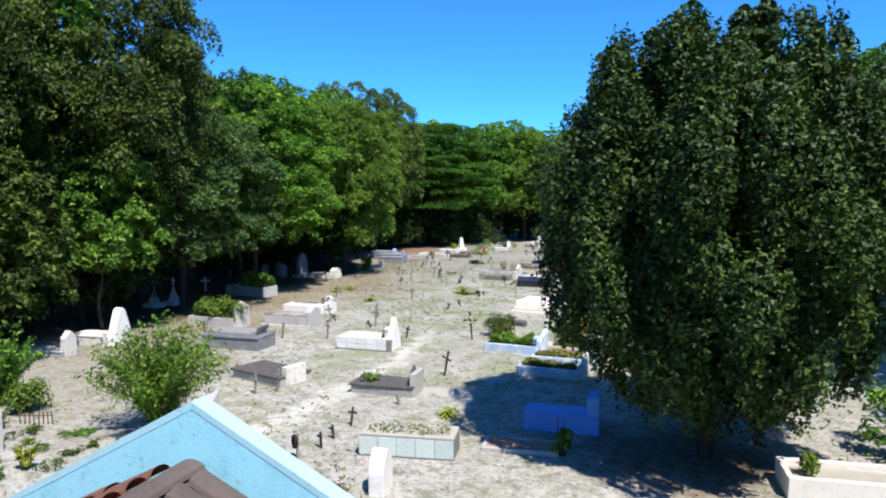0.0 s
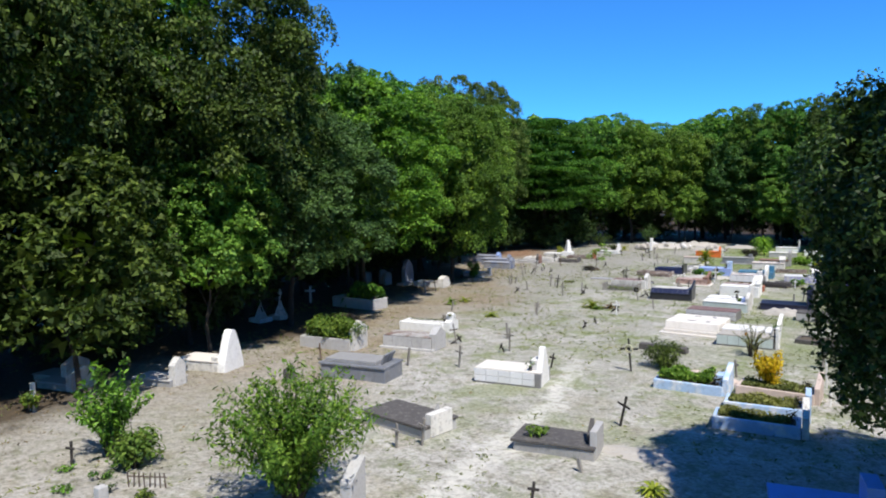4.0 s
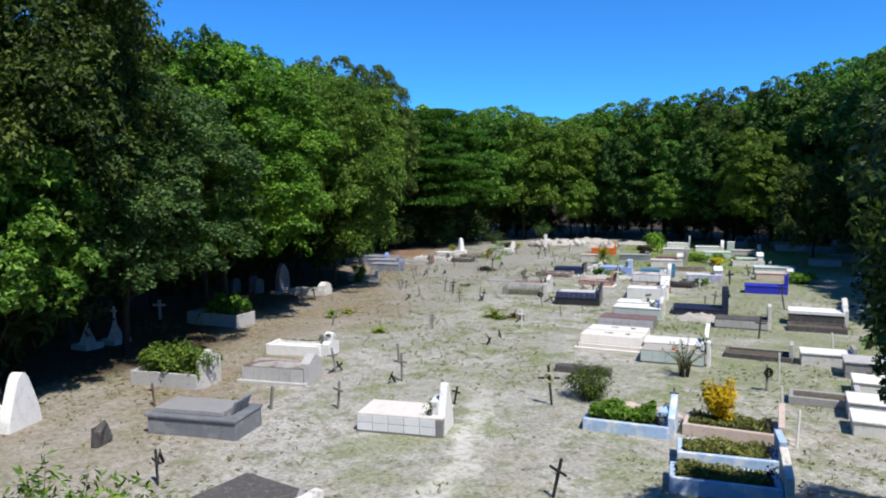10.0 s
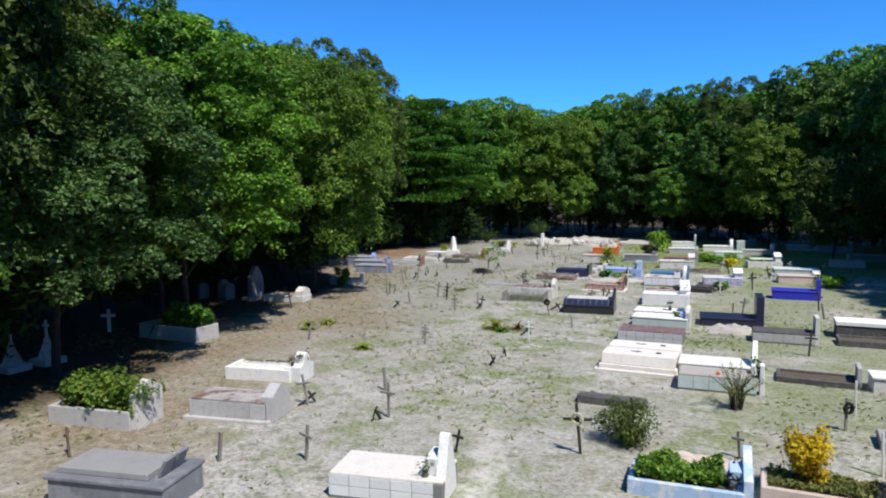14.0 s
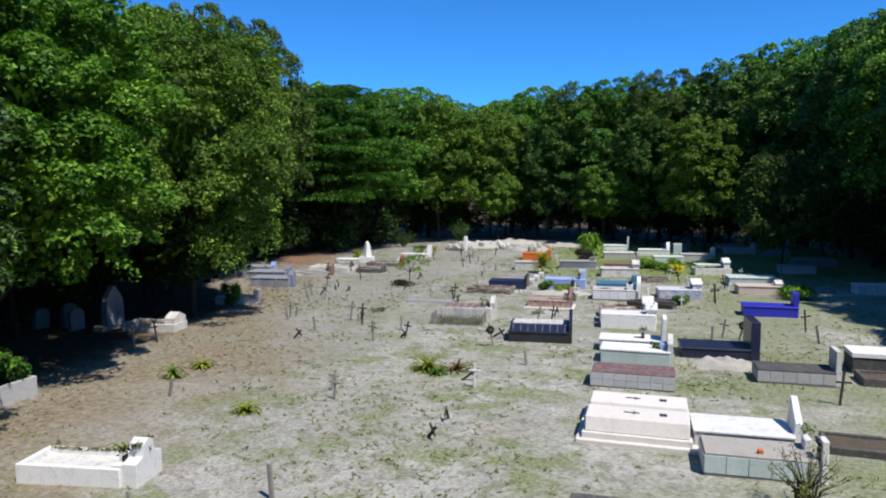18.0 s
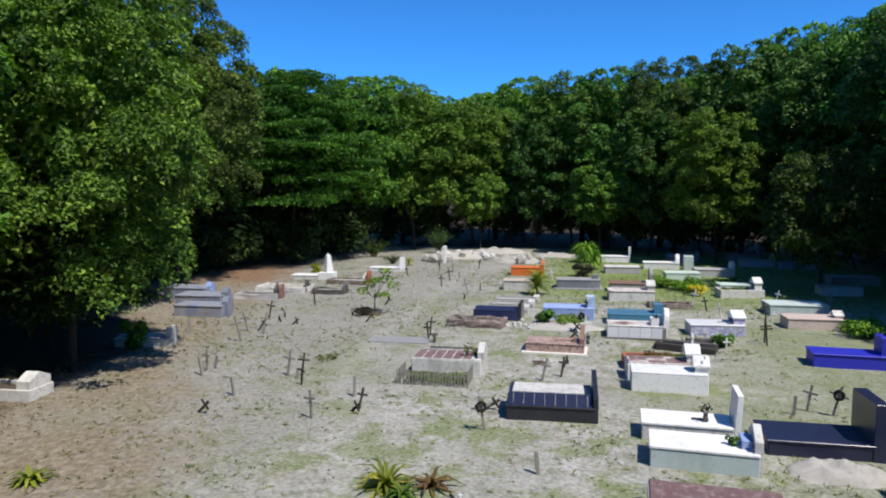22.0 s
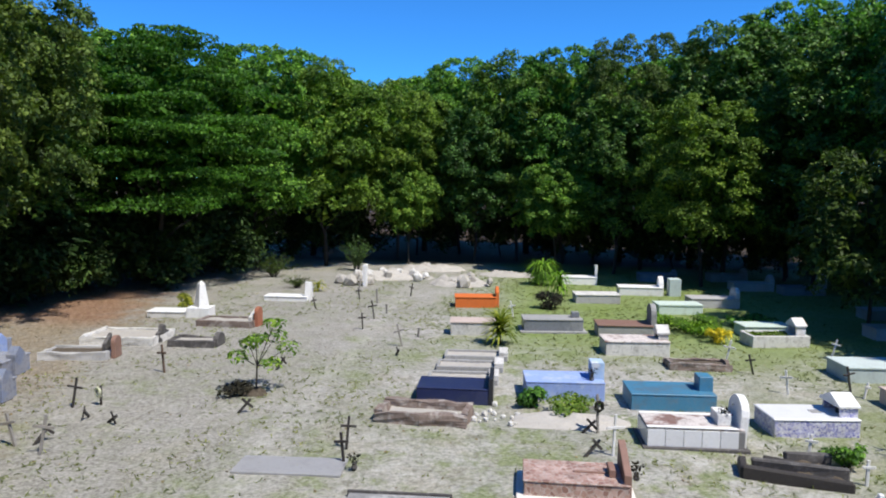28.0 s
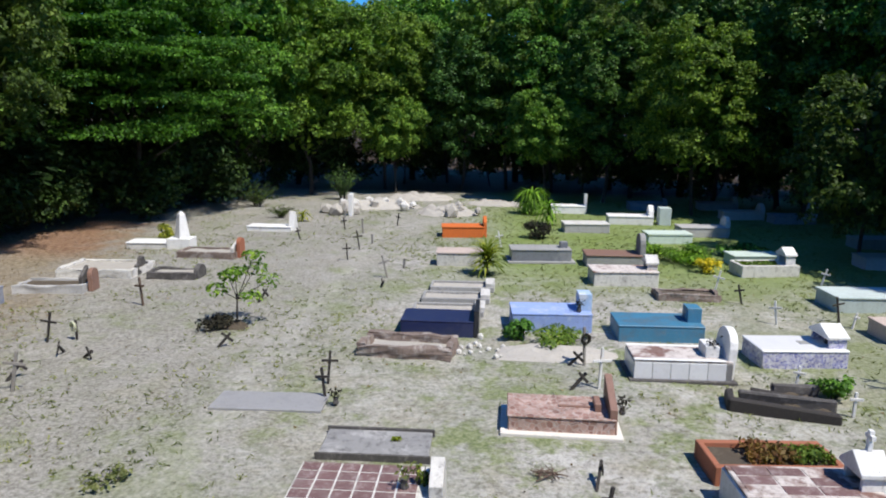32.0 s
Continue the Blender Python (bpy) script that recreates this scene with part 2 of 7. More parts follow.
    n.links.new(pr.outputs[0], pm.inputs[0])
    n.links.new(py.outputs[0], pm.inputs[1])
    pe = n.nodes.new("ShaderNodeMapRange")  # the turf is closer among the eastern rows
    for k, v in ((1, -12.0), (2, -6.5), (3, 0.0), (4, 0.62)):
        pe.inputs[k].default_value = v
    n.links.new(sep.outputs["X"], pe.inputs[0])
    pe2 = n.nodes.new("ShaderNodeMapRange")
    for k, v in ((1, 25.5), (2, 29.0), (3, 0.0), (4, 1.0)):
        pe2.inputs[k].default_value = v
    n.links.new(sep.outputs["Y"], pe2.inputs[0])
    worn_turf = ramp(n, [(0.40, (0.25, 0.25, 0.25)), (0.56, (1, 1, 1))])
    n.links.new(broad.outputs["Fac"], worn_turf.inputs[0])
    pk = n.nodes.new("ShaderNodeMath")
    pk.operation = "MULTIPLY"
    n.links.new(pe.outputs[0], pk.inputs[0])
    n.links.new(pe2.outputs[0], pk.inputs[1])
    pk2 = n.nodes.new("ShaderNodeMath")
    pk2.operation = "MULTIPLY"
    n.links.new(pk.outputs[0], pk2.inputs[0])
    n.links.new(worn_turf.outputs[0], pk2.inputs[1])
    pmax = n.nodes.new("ShaderNodeMath")
    pmax.operation = "MAXIMUM"
    n.links.new(pm.outputs[0], pmax.inputs[0])
    n.links.new(pk2.outputs[0], pmax.inputs[1])
    col = mixed(n, pmax.outputs[0], col, pg.outputs[0])
    # lawn round the graves at the far side
    def span(axis, lo, hi, a=0.0, c=1.0):
        r = n.nodes.new("ShaderNodeMapRange")
        r.interpolation_type = "SMOOTHSTEP"
        for k, v in ((1, lo), (2, hi), (3, a), (4, c)):
            r.inputs[k].default_value = v
        n.links.new(sep.outputs[axis], r.inputs[0])
        return r.outputs[0]
    def times(*some):
        out = some[0]
        for s in some[1:]:
            k = n.nodes.new("ShaderNodeMath")
            k.operation = "MULTIPLY"
            n.links.new(out, k.inputs[0])
            if isinstance(s, float):
                k.inputs[1].default_value = s
            else:
                n.links.new(s, k.inputs[1])
            out = k.outputs[0]
        return out
    lawn = times(span("Y", 57, 63), span("X", -19, -14), 0.85)
    gl = ramp(n, [(0.30, (0.10, 0.15, 0.035)), (0.62, (0.20, 0.26, 0.07)), (0.8, (0.34, 0.33, 0.18))])
    n.links.new(fine.outputs["Fac"], gl.inputs[0])
    col = mixed(n, lawn, col, gl.outputs[0])
    # the trodden way: x of its middle by y
    ym = n.nodes.new("ShaderNodeMapRange")
    for k, v in ((1, 10.0), (2, 80.0), (3, 0.0), (4, 1.0)):
        ym.inputs[k].default_value = v
    n.links.new(sep.outputs["Y"], ym.inputs[0])
    way = ramp(n, [(p, ((x + 35.0) / 40.0,) * 3) for p, x in WAY])
    n.links.new(ym.outputs[0], way.inputs[0])
    wx = n.nodes.new("ShaderNodeMapRange")
    for k, v in ((1, 0.0), (2, 1.0), (3, -35.0), (4, 5.0)):
        wx.inputs[k].default_value = v
    n.links.new(way.outputs[0], wx.inputs[0])
    off = n.nodes.new("ShaderNodeMath")
    off.operation = "SUBTRACT"
    n.links.new(sep.outputs["X"], off.inputs[0])
    n.links.new(wx.outputs[0], off.inputs[1])
    wob0 = n.nodes.new("ShaderNodeMath")
    wob0.operation = "MULTIPLY_ADD"
    wob0.inputs[1].default_value, wob0.inputs[2].default_value = 2.6, -1.3
    n.links.new(mid.outputs["Fac"], wob0.inputs[0])
    offw = n.nodes.new("ShaderNodeMath")
    n.links.new(off.outputs[0], offw.inputs[0])
    n.links.new(wob0.outputs[0], offw.inputs[1])
    ab = n.nodes.new("ShaderNodeMath")
    ab.operation = "ABSOLUTE"
    n.links.new(offw.outputs[0], ab.inputs[0])
    trod = n.nodes.new("ShaderNodeMapRange")
    trod.interpolation_type = "SMOOTHSTEP"
    for k, v in ((1, 0.10), (2, 0.60), (3, 0.74), (4, 0.0)):
        trod.inputs[k].default_value = v
    n.links.new(ab.outputs[0], trod.inputs[0])
    fade = n.nodes.new("ShaderNodeMath")  # worn bare near the chapel, faint among the graves, faint again beyond them
    fade.operation = "MAXIMUM"
    n.links.new(span("Y", 22, 29, 1.0, 0.0), fade.inputs[0])
    n.links.new(span("Y", 40, 50, 0.15, 0.5), fade.inputs[1])
    rag = ramp(n, [(0.36, (0.15, 0.15, 0.15)), (0.56, (1, 1, 1))])
    n.links.new(fine.outputs["Fac"], rag.inputs[0])
    col = mixed(n, times(trod.outputs[0], fade.outputs[0], rag.outputs[0]), col, (0.58, 0.560, 0.505))
    # greyer, thinly overgrown soil on the western side
    drab = ramp(n, [(0.36, (0.120, 0.110, 0.090)), (0.50, (0.245, 0.232, 0.205)), (0.64, (0.37, 0.355, 0.322))])
    n.links.new(speck.outputs["Fac"], drab.inputs[0])
    drab_spots = ramp(n, [(0.40, (0.35, 0.35, 0.35)), (0.56, (1, 1, 1))])
    n.links.new(mid.outputs["Fac"], drab_spots.inputs[0])
    col = mixed(n, times(span("X", -24, -15, 0.85, 0.0), span("Y", 26, 42, 0.6, 1.0), drab_spots.outputs[0]), col, drab.outputs[0])
    # leaf litter and reddish earth along the western woods
    wob = n.nodes.new("ShaderNodeMath")
    wob.operation = "MULTIPLY_ADD"
    wob.inputs[1].default_value, wob.inputs[2].default_value = 7.0, -3.5
    n.links.new(mid.outputs["Fac"], wob.inputs[0])
    line = n.nodes.new("ShaderNodeMath")   # x + 0.33 * y + wobble
    line.operation = "MULTIPLY_ADD"
    line.inputs[1].default_value = 0.33
    n.links.new(sep.outputs["Y"], line.inputs[0])
    n.links.new(sep.outputs["X"], line.inputs[2])
    both = n.nodes.new("ShaderNodeMath")
    n.links.new(line.outputs[0], both.inputs[0])
    n.links.new(wob.outputs[0], both.inputs[1])
    west = n.nodes.new("ShaderNodeMapRange")
    west.interpolation_type = "SMOOTHSTEP"
    for k, v in ((1, -12.8), (2, -9.2), (3, 0.80), (4, 0.0)):
        west.inputs[k].default_value = v
    reach = n.nodes.new("ShaderNodeMath")  # the litter reaches further out beside the middle graves
    reach.operation = "SUBTRACT"
    n.links.new(both.outputs[0], reach.inputs[0])
    n.links.new(times(span("Y", 29, 37), span("Y", 37, 45, 1.0, 0.0), 2.6), reach.inputs[1])
    n.links.new(reach.outputs[0], west.inputs[0])
    strewn = ramp(n, [(0.38, (0.50, 0.50, 0.50)), (0.58, (1, 1, 1))])
    n.links.new(broad.outputs["Fac"], strewn.inputs[0])
    litter_amount = times(west.outputs[0], span("Y", 11, 24, 0.25, 1.0), strewn.outputs[0])
    earth = ramp(n, [(0.32, (0.085, 0.064, 0.042)), (0.50, (0.215, 0.166, 0.108)), (0.66, (0.345, 0.29, 0.21))])
    n.links.new(fine.outputs["Fac"], earth.inputs[0])
    col = mixed(n, litter_amount, col, earth.outputs[0])
    # bare rust-red earth before the north-western woods
    rust = ramp(n, [(0.34, (0.12, 0.057, 0.034)), (0.52, (0.225, 0.122, 0.072)), (0.68, (0.33, 0.215, 0.145))])
    n.links.new(fine.outputs["Fac"], rust.inputs[0])
    col = mixed(n, times(west.outputs[0], span("Y", 60, 63.5)), col, rust.outputs[0])
    # reddish earth under the evergreen, with the tree's shade painted in darker
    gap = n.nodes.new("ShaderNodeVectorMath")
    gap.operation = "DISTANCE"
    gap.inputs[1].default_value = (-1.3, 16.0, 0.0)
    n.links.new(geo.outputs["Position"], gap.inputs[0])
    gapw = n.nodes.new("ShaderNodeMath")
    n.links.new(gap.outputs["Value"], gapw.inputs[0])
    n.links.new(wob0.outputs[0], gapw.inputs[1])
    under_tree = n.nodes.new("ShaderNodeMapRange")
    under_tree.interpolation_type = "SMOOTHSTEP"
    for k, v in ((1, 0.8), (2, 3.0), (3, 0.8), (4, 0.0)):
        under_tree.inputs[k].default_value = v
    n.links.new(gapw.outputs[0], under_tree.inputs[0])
    shaded_earth = ramp(n, [(0.32, (0.060, 0.042, 0.030)), (0.50, (0.135, 0.085, 0.056)), (0.66, (0.24, 0.17, 0.12))])
    n.links.new(fine.outputs["Fac"], shaded_earth.inputs[0])
    col = mixed(n, under_tree.outputs[0], col, shaded_earth.outputs[0])
    # dark woodland floor beyond the clearing, with tree shade painted in along the west
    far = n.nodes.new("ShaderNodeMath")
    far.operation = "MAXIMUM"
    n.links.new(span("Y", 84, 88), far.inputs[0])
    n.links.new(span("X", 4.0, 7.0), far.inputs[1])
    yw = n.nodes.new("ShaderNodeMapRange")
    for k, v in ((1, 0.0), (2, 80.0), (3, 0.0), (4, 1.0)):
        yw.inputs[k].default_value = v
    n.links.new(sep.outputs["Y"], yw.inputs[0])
    rim = ramp(n, [(y / 80.0, ((x + 45.0) / 40.0,) * 3) for y, x in SHADE_RIM])
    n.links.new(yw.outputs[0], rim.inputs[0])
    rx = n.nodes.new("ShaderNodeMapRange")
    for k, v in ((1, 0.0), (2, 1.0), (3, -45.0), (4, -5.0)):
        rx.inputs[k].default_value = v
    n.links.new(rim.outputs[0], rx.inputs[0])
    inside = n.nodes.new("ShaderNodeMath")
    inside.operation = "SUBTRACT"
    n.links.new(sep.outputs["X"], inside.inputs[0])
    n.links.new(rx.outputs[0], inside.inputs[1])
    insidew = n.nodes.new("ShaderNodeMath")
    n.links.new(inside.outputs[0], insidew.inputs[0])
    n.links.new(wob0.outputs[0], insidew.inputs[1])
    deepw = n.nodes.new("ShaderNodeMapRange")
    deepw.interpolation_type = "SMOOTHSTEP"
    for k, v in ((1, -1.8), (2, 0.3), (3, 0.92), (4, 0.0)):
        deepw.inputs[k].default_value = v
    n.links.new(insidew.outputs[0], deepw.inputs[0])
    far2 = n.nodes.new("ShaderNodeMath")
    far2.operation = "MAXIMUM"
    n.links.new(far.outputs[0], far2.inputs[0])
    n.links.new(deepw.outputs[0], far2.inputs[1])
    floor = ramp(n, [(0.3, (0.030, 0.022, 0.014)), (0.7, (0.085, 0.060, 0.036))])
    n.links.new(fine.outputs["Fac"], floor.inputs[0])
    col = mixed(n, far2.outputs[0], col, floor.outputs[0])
    n.links.new(col, b.inputs["Base Color"])
    b.inputs["Roughness"].default_value = 0.97
    b.inputs["Specular IOR Level"].default_value = 0.15
    bp = n.nodes.new("ShaderNodeBump")
    bp.inputs["Strength"].default_value, bp.inputs["Distance"].default_value = 0.55, 0.03
    n.links.new(speck.outputs["Fac"], bp.inputs["Height"])
    n.links.new(bp.outputs["Normal"], b.inputs["Normal"])
    return m


def mosaic(name, colours, joint, scale, rough=0.5):
    """Small irregular set pieces, each its own tone, with joints between."""
    m, n, b, geo = blank(name)
    cells = n.nodes.new("ShaderNodeTexVoronoi")
    edge = n.nodes.new("ShaderNodeTexVoronoi")
    edge.feature = "DISTANCE_TO_EDGE"
    for v in (cells, edge):
        v.inputs["Scale"].default_value = scale
        n.links.new(geo.outputs["Position"], v.inputs["Vector"])
    tone = ramp(n, [((i + 0.5) / len(colours), c) for i, c in enumerate(colours)])
    sepc = n.nodes.new("ShaderNodeSeparateColor")
    n.links.new(cells.outputs["Color"], sepc.inputs[0])
    n.links.new(sepc.outputs[0], tone.inputs[0])
    gap = ramp(n, [(0.03, (0, 0, 0)), (0.08, (1, 1, 1))])
    n.links.new(edge.outputs["Distance"], gap.inputs[0])
    grime = noise_node(n, geo.outputs["Position"], 3.0, 5, 0.7)
    gr = ramp(n, [(0.35, (0.7, 0.68, 0.66)), (0.6, (1.05, 1.05, 1.05))])
    n.links.new(grime.outputs["Fac"], gr.inputs[0])
    col = mixed(n, gap.outputs[0], joint, tone.outputs[0])
    n.links.new(mixed(n, 1.0, col, gr.outputs[0], "MULTIPLY"), b.inputs["Base Color"])
    b.inputs["Roughness"].default_value = rough
    bp = n.nodes.new("ShaderNodeBump")
    bp.inputs["Strength"].default_value, bp.inputs["Distance"].default_value = 0.5, 0.01
    n.links.new(gap.outputs[0], bp.inputs["Height"])
    n.links.new(bp.outputs["Normal"], b.inputs["Normal"])
    return m


RUST = (0.13, 0.065, 0.045)
M = dict(
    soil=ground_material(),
    white=masonry("white_limewash", (0.80, 0.79, 0.77), (0.26, 0.24, 0.22), 0.45),
    old_white=masonry("weathered_white_plaster", (0.66, 0.64, 0.60), (0.13, 0.11, 0.095), 0.8),
    rusty=masonry("rust_stained_white_plaster", (0.62, 0.56, 0.52), RUST, 0.95, second=(0.21, 0.115, 0.095)),
    rust_tile=masonry("maroon_grimed_tile", (0.17, 0.095, 0.092), (0.46, 0.40, 0.38), 0.65, spread=0.3),
    cream=masonry("cream_concrete", (0.76, 0.71, 0.65), (0.45, 0.40, 0.34), 0.35),
    pink=masonry("pinkish_plaster", (0.58, 0.47, 0.41), (0.28, 0.22, 0.18), 0.5),
    tile=masonry("white_glazed_tile", (0.76, 0.76, 0.77), (0.45, 0.44, 0.43), 0.25, rough=0.35, bump=0.05),
    grey_tile=masonry("grey_glazed_tile", (0.50, 0.50, 0.51), (0.30, 0.28, 0.27), 0.4, rough=0.45, bump=0.05),
    grout=masonry("grey_mortar", (0.20, 0.195, 0.19), (0.10, 0.095, 0.09), 0.5),
    concrete=masonry("grey_concrete", (0.33, 0.325, 0.315), (0.11, 0.105, 0.10), 0.55),
    stained_lid=masonry("brown_stained_concrete", (0.40, 0.38, 0.36), (0.11, 0.07, 0.055), 0.7, second=(0.17, 0.10, 0.075)),
    stained_slab=masonry("black_stained_concrete", (0.27, 0.265, 0.26), (0.045, 0.043, 0.042), 0.8, second=(0.40, 0.39, 0.38), scale=0.8),
    pale_concrete=masonry("pale_grey_concrete", (0.46, 0.45, 0.44), (0.17, 0.16, 0.15), 0.5),
    dark_concrete=masonry("lichen_dark_concrete", (0.075, 0.069, 0.066), (0.30, 0.28, 0.26), 0.5),
    black_stone=masonry("black_granite", (0.022, 0.023, 0.03), (0.06, 0.06, 0.06), 0.4, rough=0.28, bump=0.03),
    navy=masonry("dark_navy_tile", (0.024, 0.032, 0.095), (0.09, 0.09, 0.12), 0.4, rough=0.3, bump=0.05),
    midnight=masonry("midnight_blue_tile", (0.018, 0.022, 0.055), (0.05, 0.05, 0.06), 0.4, rough=0.3, bump=0.05),
    royal=masonry("royal_blue_paint", (0.025, 0.03, 0.46), (0.05, 0.05, 0.25), 0.3, rough=0.5),
    blue=masonry("bright_blue_paint", (0.17, 0.38, 0.95), (0.25, 0.30, 0.42), 0.35, rough=0.6),
    sky_blue=masonry("flaking_light_blue_paint", (0.40, 0.55, 0.76), (0.20, 0.22, 0.25), 0.5, second=(0.66, 0.70, 0.76), scale=1.6),
    lilac_blue=masonry("pale_blue_paint", (0.28, 0.38, 0.68), (0.19, 0.22, 0.33), 0.5, second=(0.40, 0.47, 0.66)),
    teal=masonry("teal_paint", (0.055, 0.21, 0.34), (0.16, 0.19, 0.21), 0.6, rough=0.5, second=(0.075, 0.17, 0.25)),
    mint=masonry("mint_plaster", (0.56, 0.66, 0.58), (0.26, 0.28, 0.22), 0.45),
    seafoam=masonry("pale_seafoam_plaster", (0.52, 0.60, 0.58), (0.30, 0.30, 0.27), 0.5),
    lilac=mosaic("lilac_mosaic_tile", [(0.16, 0.16, 0.45), (0.62, 0.61, 0.72), (0.70, 0.70, 0.74), (0.30, 0.30, 0.58)], (0.55, 0.54, 0.60), 22.0, 0.4),
    orange=masonry("orange_paint", (0.62, 0.145, 0.025), (0.35, 0.10, 0.04), 0.4),
    brick=masonry("red_brick", (0.36, 0.13, 0.07), (0.20, 0.10, 0.07), 0.5),
    granite=mosaic("pinkish_brown_stone", [(0.26, 0.14, 0.11), (0.40, 0.25, 0.20), (0.50, 0.36, 0.31), (0.34, 0.19, 0.15)], (0.46, 0.38, 0.34), 9.0, 0.6),
    granite_dark=masonry("brown_stone_cladding", (0.27, 0.155, 0.115), (0.14, 0.08, 0.06), 0.7, rough=0.6, scale=3.0),
    marble=masonry("grey_marble", (0.19, 0.20, 0.225), (0.085, 0.085, 0.09), 0.6, rough=0.4, bump=0.05, second=(0.27, 0.275, 0.29)),
    marble_top=masonry("dusty_grey_marble", (0.34, 0.335, 0.335), (0.19, 0.185, 0.18), 0.5, rough=0.5),
    broken_stone=masonry("crumbling_brown_stone", (0.20, 0.15, 0.125), (0.045, 0.035, 0.03), 0.7, scale=2.0, second=(0.34, 0.30, 0.27), bump=0.6),
    earth=masonry("dark_soil", (0.085, 0.066, 0.046), (0.19, 0.16, 0.115), 0.5, rough=1.0, bump=0.8),
    red_earth=masonry("reddish_sand", (0.42, 0.24, 0.16), (0.30, 0.17, 0.11), 0.5, rough=1.0),
    heap=masonry("pale_sand_heap", (0.44, 0.41, 0.365), (0.26, 0.235, 0.20), 0.5, rough=1.0, bump=0.8),
    old_wood=masonry("weathered_grey_wood", (0.27, 0.25, 0.225), (0.08, 0.07, 0.06), 0.5, scale=3),
    dark_wood=masonry("dark_tarred_wood", (0.035, 0.03, 0.027), (0.08, 0.07, 0.06), 0.4, scale=3),
    brown_wood=masonry("brown_wood", (0.13, 0.085, 0.06), (0.06, 0.045, 0.035), 0.5, scale=3),
    white_paint=masonry("chipped_white_paint", (0.72, 0.71, 0.69), (0.30, 0.27, 0.23), 0.45, scale=3),
    iron=masonry("rusty_iron", (0.10, 0.075, 0.06), RUST, 0.5, scale=4),
    # grey-blue of some tombs, and the painted shade inside niches
    gloom=masonry("grey_blue_and_niche_shade_paint", (0.28, 0.29, 0.33), (0.09, 0.09, 0.10), 0.7, second=(0.20, 0.235, 0.33)),
    cyan_paint=masonry("weathered_cyan_paint", (0.33, 0.70, 0.86), (0.12, 0.30, 0.42), 0.35, spread=0.10),
    cyan_white=masonry("pale_cyan_coping", (0.40, 0.69, 0.80), (0.30, 0.45, 0.50), 0.35),
    roof_grey=masonry("mouldy_grey_brown_tile", (0.115, 0.085, 0.075), (0.05, 0.045, 0.04), 0.7, scale=2),
    roof_tile=masonry("brown_clay_tile", (0.20, 0.085, 0.055), (0.05, 0.04, 0.035), 0.7, scale=2),
    bark=bark("grey_brown_bark", (0.040, 0.034, 0.028)),
    leaf=foliage("woodland_leaves", (0.021, 0.060, 0.012), (0.097, 0.228, 0.034), (0.262, 0.480, 0.081)),
    leaf_dusky=foliage("dusky_green_leaves", (0.018, 0.034, 0.008), (0.056, 0.092, 0.018), (0.132, 0.182, 0.040)),
    leaf_grey=foliage("grey_green_leaves", (0.026, 0.054, 0.020), (0.076, 0.137, 0.044), (0.161, 0.253, 0.094)),
    leaf_olive=foliage("olive_green_leaves", (0.038, 0.078, 0.011), (0.124, 0.205, 0.028), (0.270, 0.390, 0.063)),
    leaf_brown=foliage("brownish_olive_leaves", (0.031, 0.055, 0.012), (0.087, 0.134, 0.026), (0.175, 0.240, 0.056)),
    leaf_fern=foliage("deep_green_fine_leaves", (0.012, 0.045, 0.005), (0.044, 0.132, 0.012), (0.094, 0.228, 0.025)),
    leaf_bright=foliage("bright_green_leaves", (0.044, 0.104, 0.013), (0.126, 0.254, 0.026), (0.270, 0.440, 0.053)),
    leaf_dark=foliage("dark_glossy_leaves", (0.022, 0.055, 0.014), (0.064, 0.144, 0.030), (0.168, 0.304, 0.075), 0.42, 0.2),
    leaf_evergreen=foliage("evergreen_leaves", (0.013, 0.031, 0.008), (0.031, 0.066, 0.015), (0.075, 0.128, 0.031), 0.42, 0.12),
    # woodland gloom put into the colour: a darker leaf for the lower storey
    leaf_gloom=foliage("shade_darkened_leaves", (0.010, 0.022, 0.006), (0.026, 0.055, 0.013), (0.065, 0.120, 0.030), 0.3, 0.15),
    leaf_shrub=foliage("shrub_leaves", (0.06, 0.11, 0.02), (0.13, 0.21, 0.035), (0.26, 0.33, 0.07)),
    leaf_lime=foliage("lime_green_leaves", (0.048, 0.110, 0.015), (0.116, 0.227, 0.034), (0.278, 0.408, 0.079)),
    leaf_yellow=foliage("yellow_green_leaves", (0.10, 0.14, 0.02), (0.25, 0.28, 0.04), (0.44, 0.42, 0.08)),
    flower_gold=foliage("golden_blossom", (0.48, 0.26, 0.01), (0.70, 0.42, 0.012), (0.82, 0.56, 0.025)),
    flower_yellow=foliage("yellow_blossom", (0.22, 0.24, 0.02), (0.58, 0.48, 0.03), (0.75, 0.62, 0.06)),
    flower_red=foliage("dull_reddish_leaves", (0.13, 0.055, 0.03), (0.22, 0.12, 0.055), (0.20, 0.16, 0.05)),
    weeds=foliage("dry_brown_weeds", (0.11, 0.12, 0.045), (0.19, 0.20, 0.08), (0.30, 0.295, 0.15), 0.1),
    flower_white=foliage("faded_white_petals", (0.45, 0.42, 0.40), (0.62, 0.60, 0.58), (0.70, 0.62, 0.62)),
    charred=foliage("blackened_leaves", (0.010, 0.009, 0.007), (0.022, 0.019, 0.015), (0.05, 0.042, 0.032), 0.1, 0.0),
    grass=foliage("dry_grass", (0.11, 0.13, 0.055), (0.20, 0.22, 0.105), (0.33, 0.335, 0.20), 0.1),
    litter=foliage("fallen_leaves", (0.07, 0.045, 0.025), (0.16, 0.10, 0.055), (0.28, 0.20, 0.12), 0.1, 0.1),
)

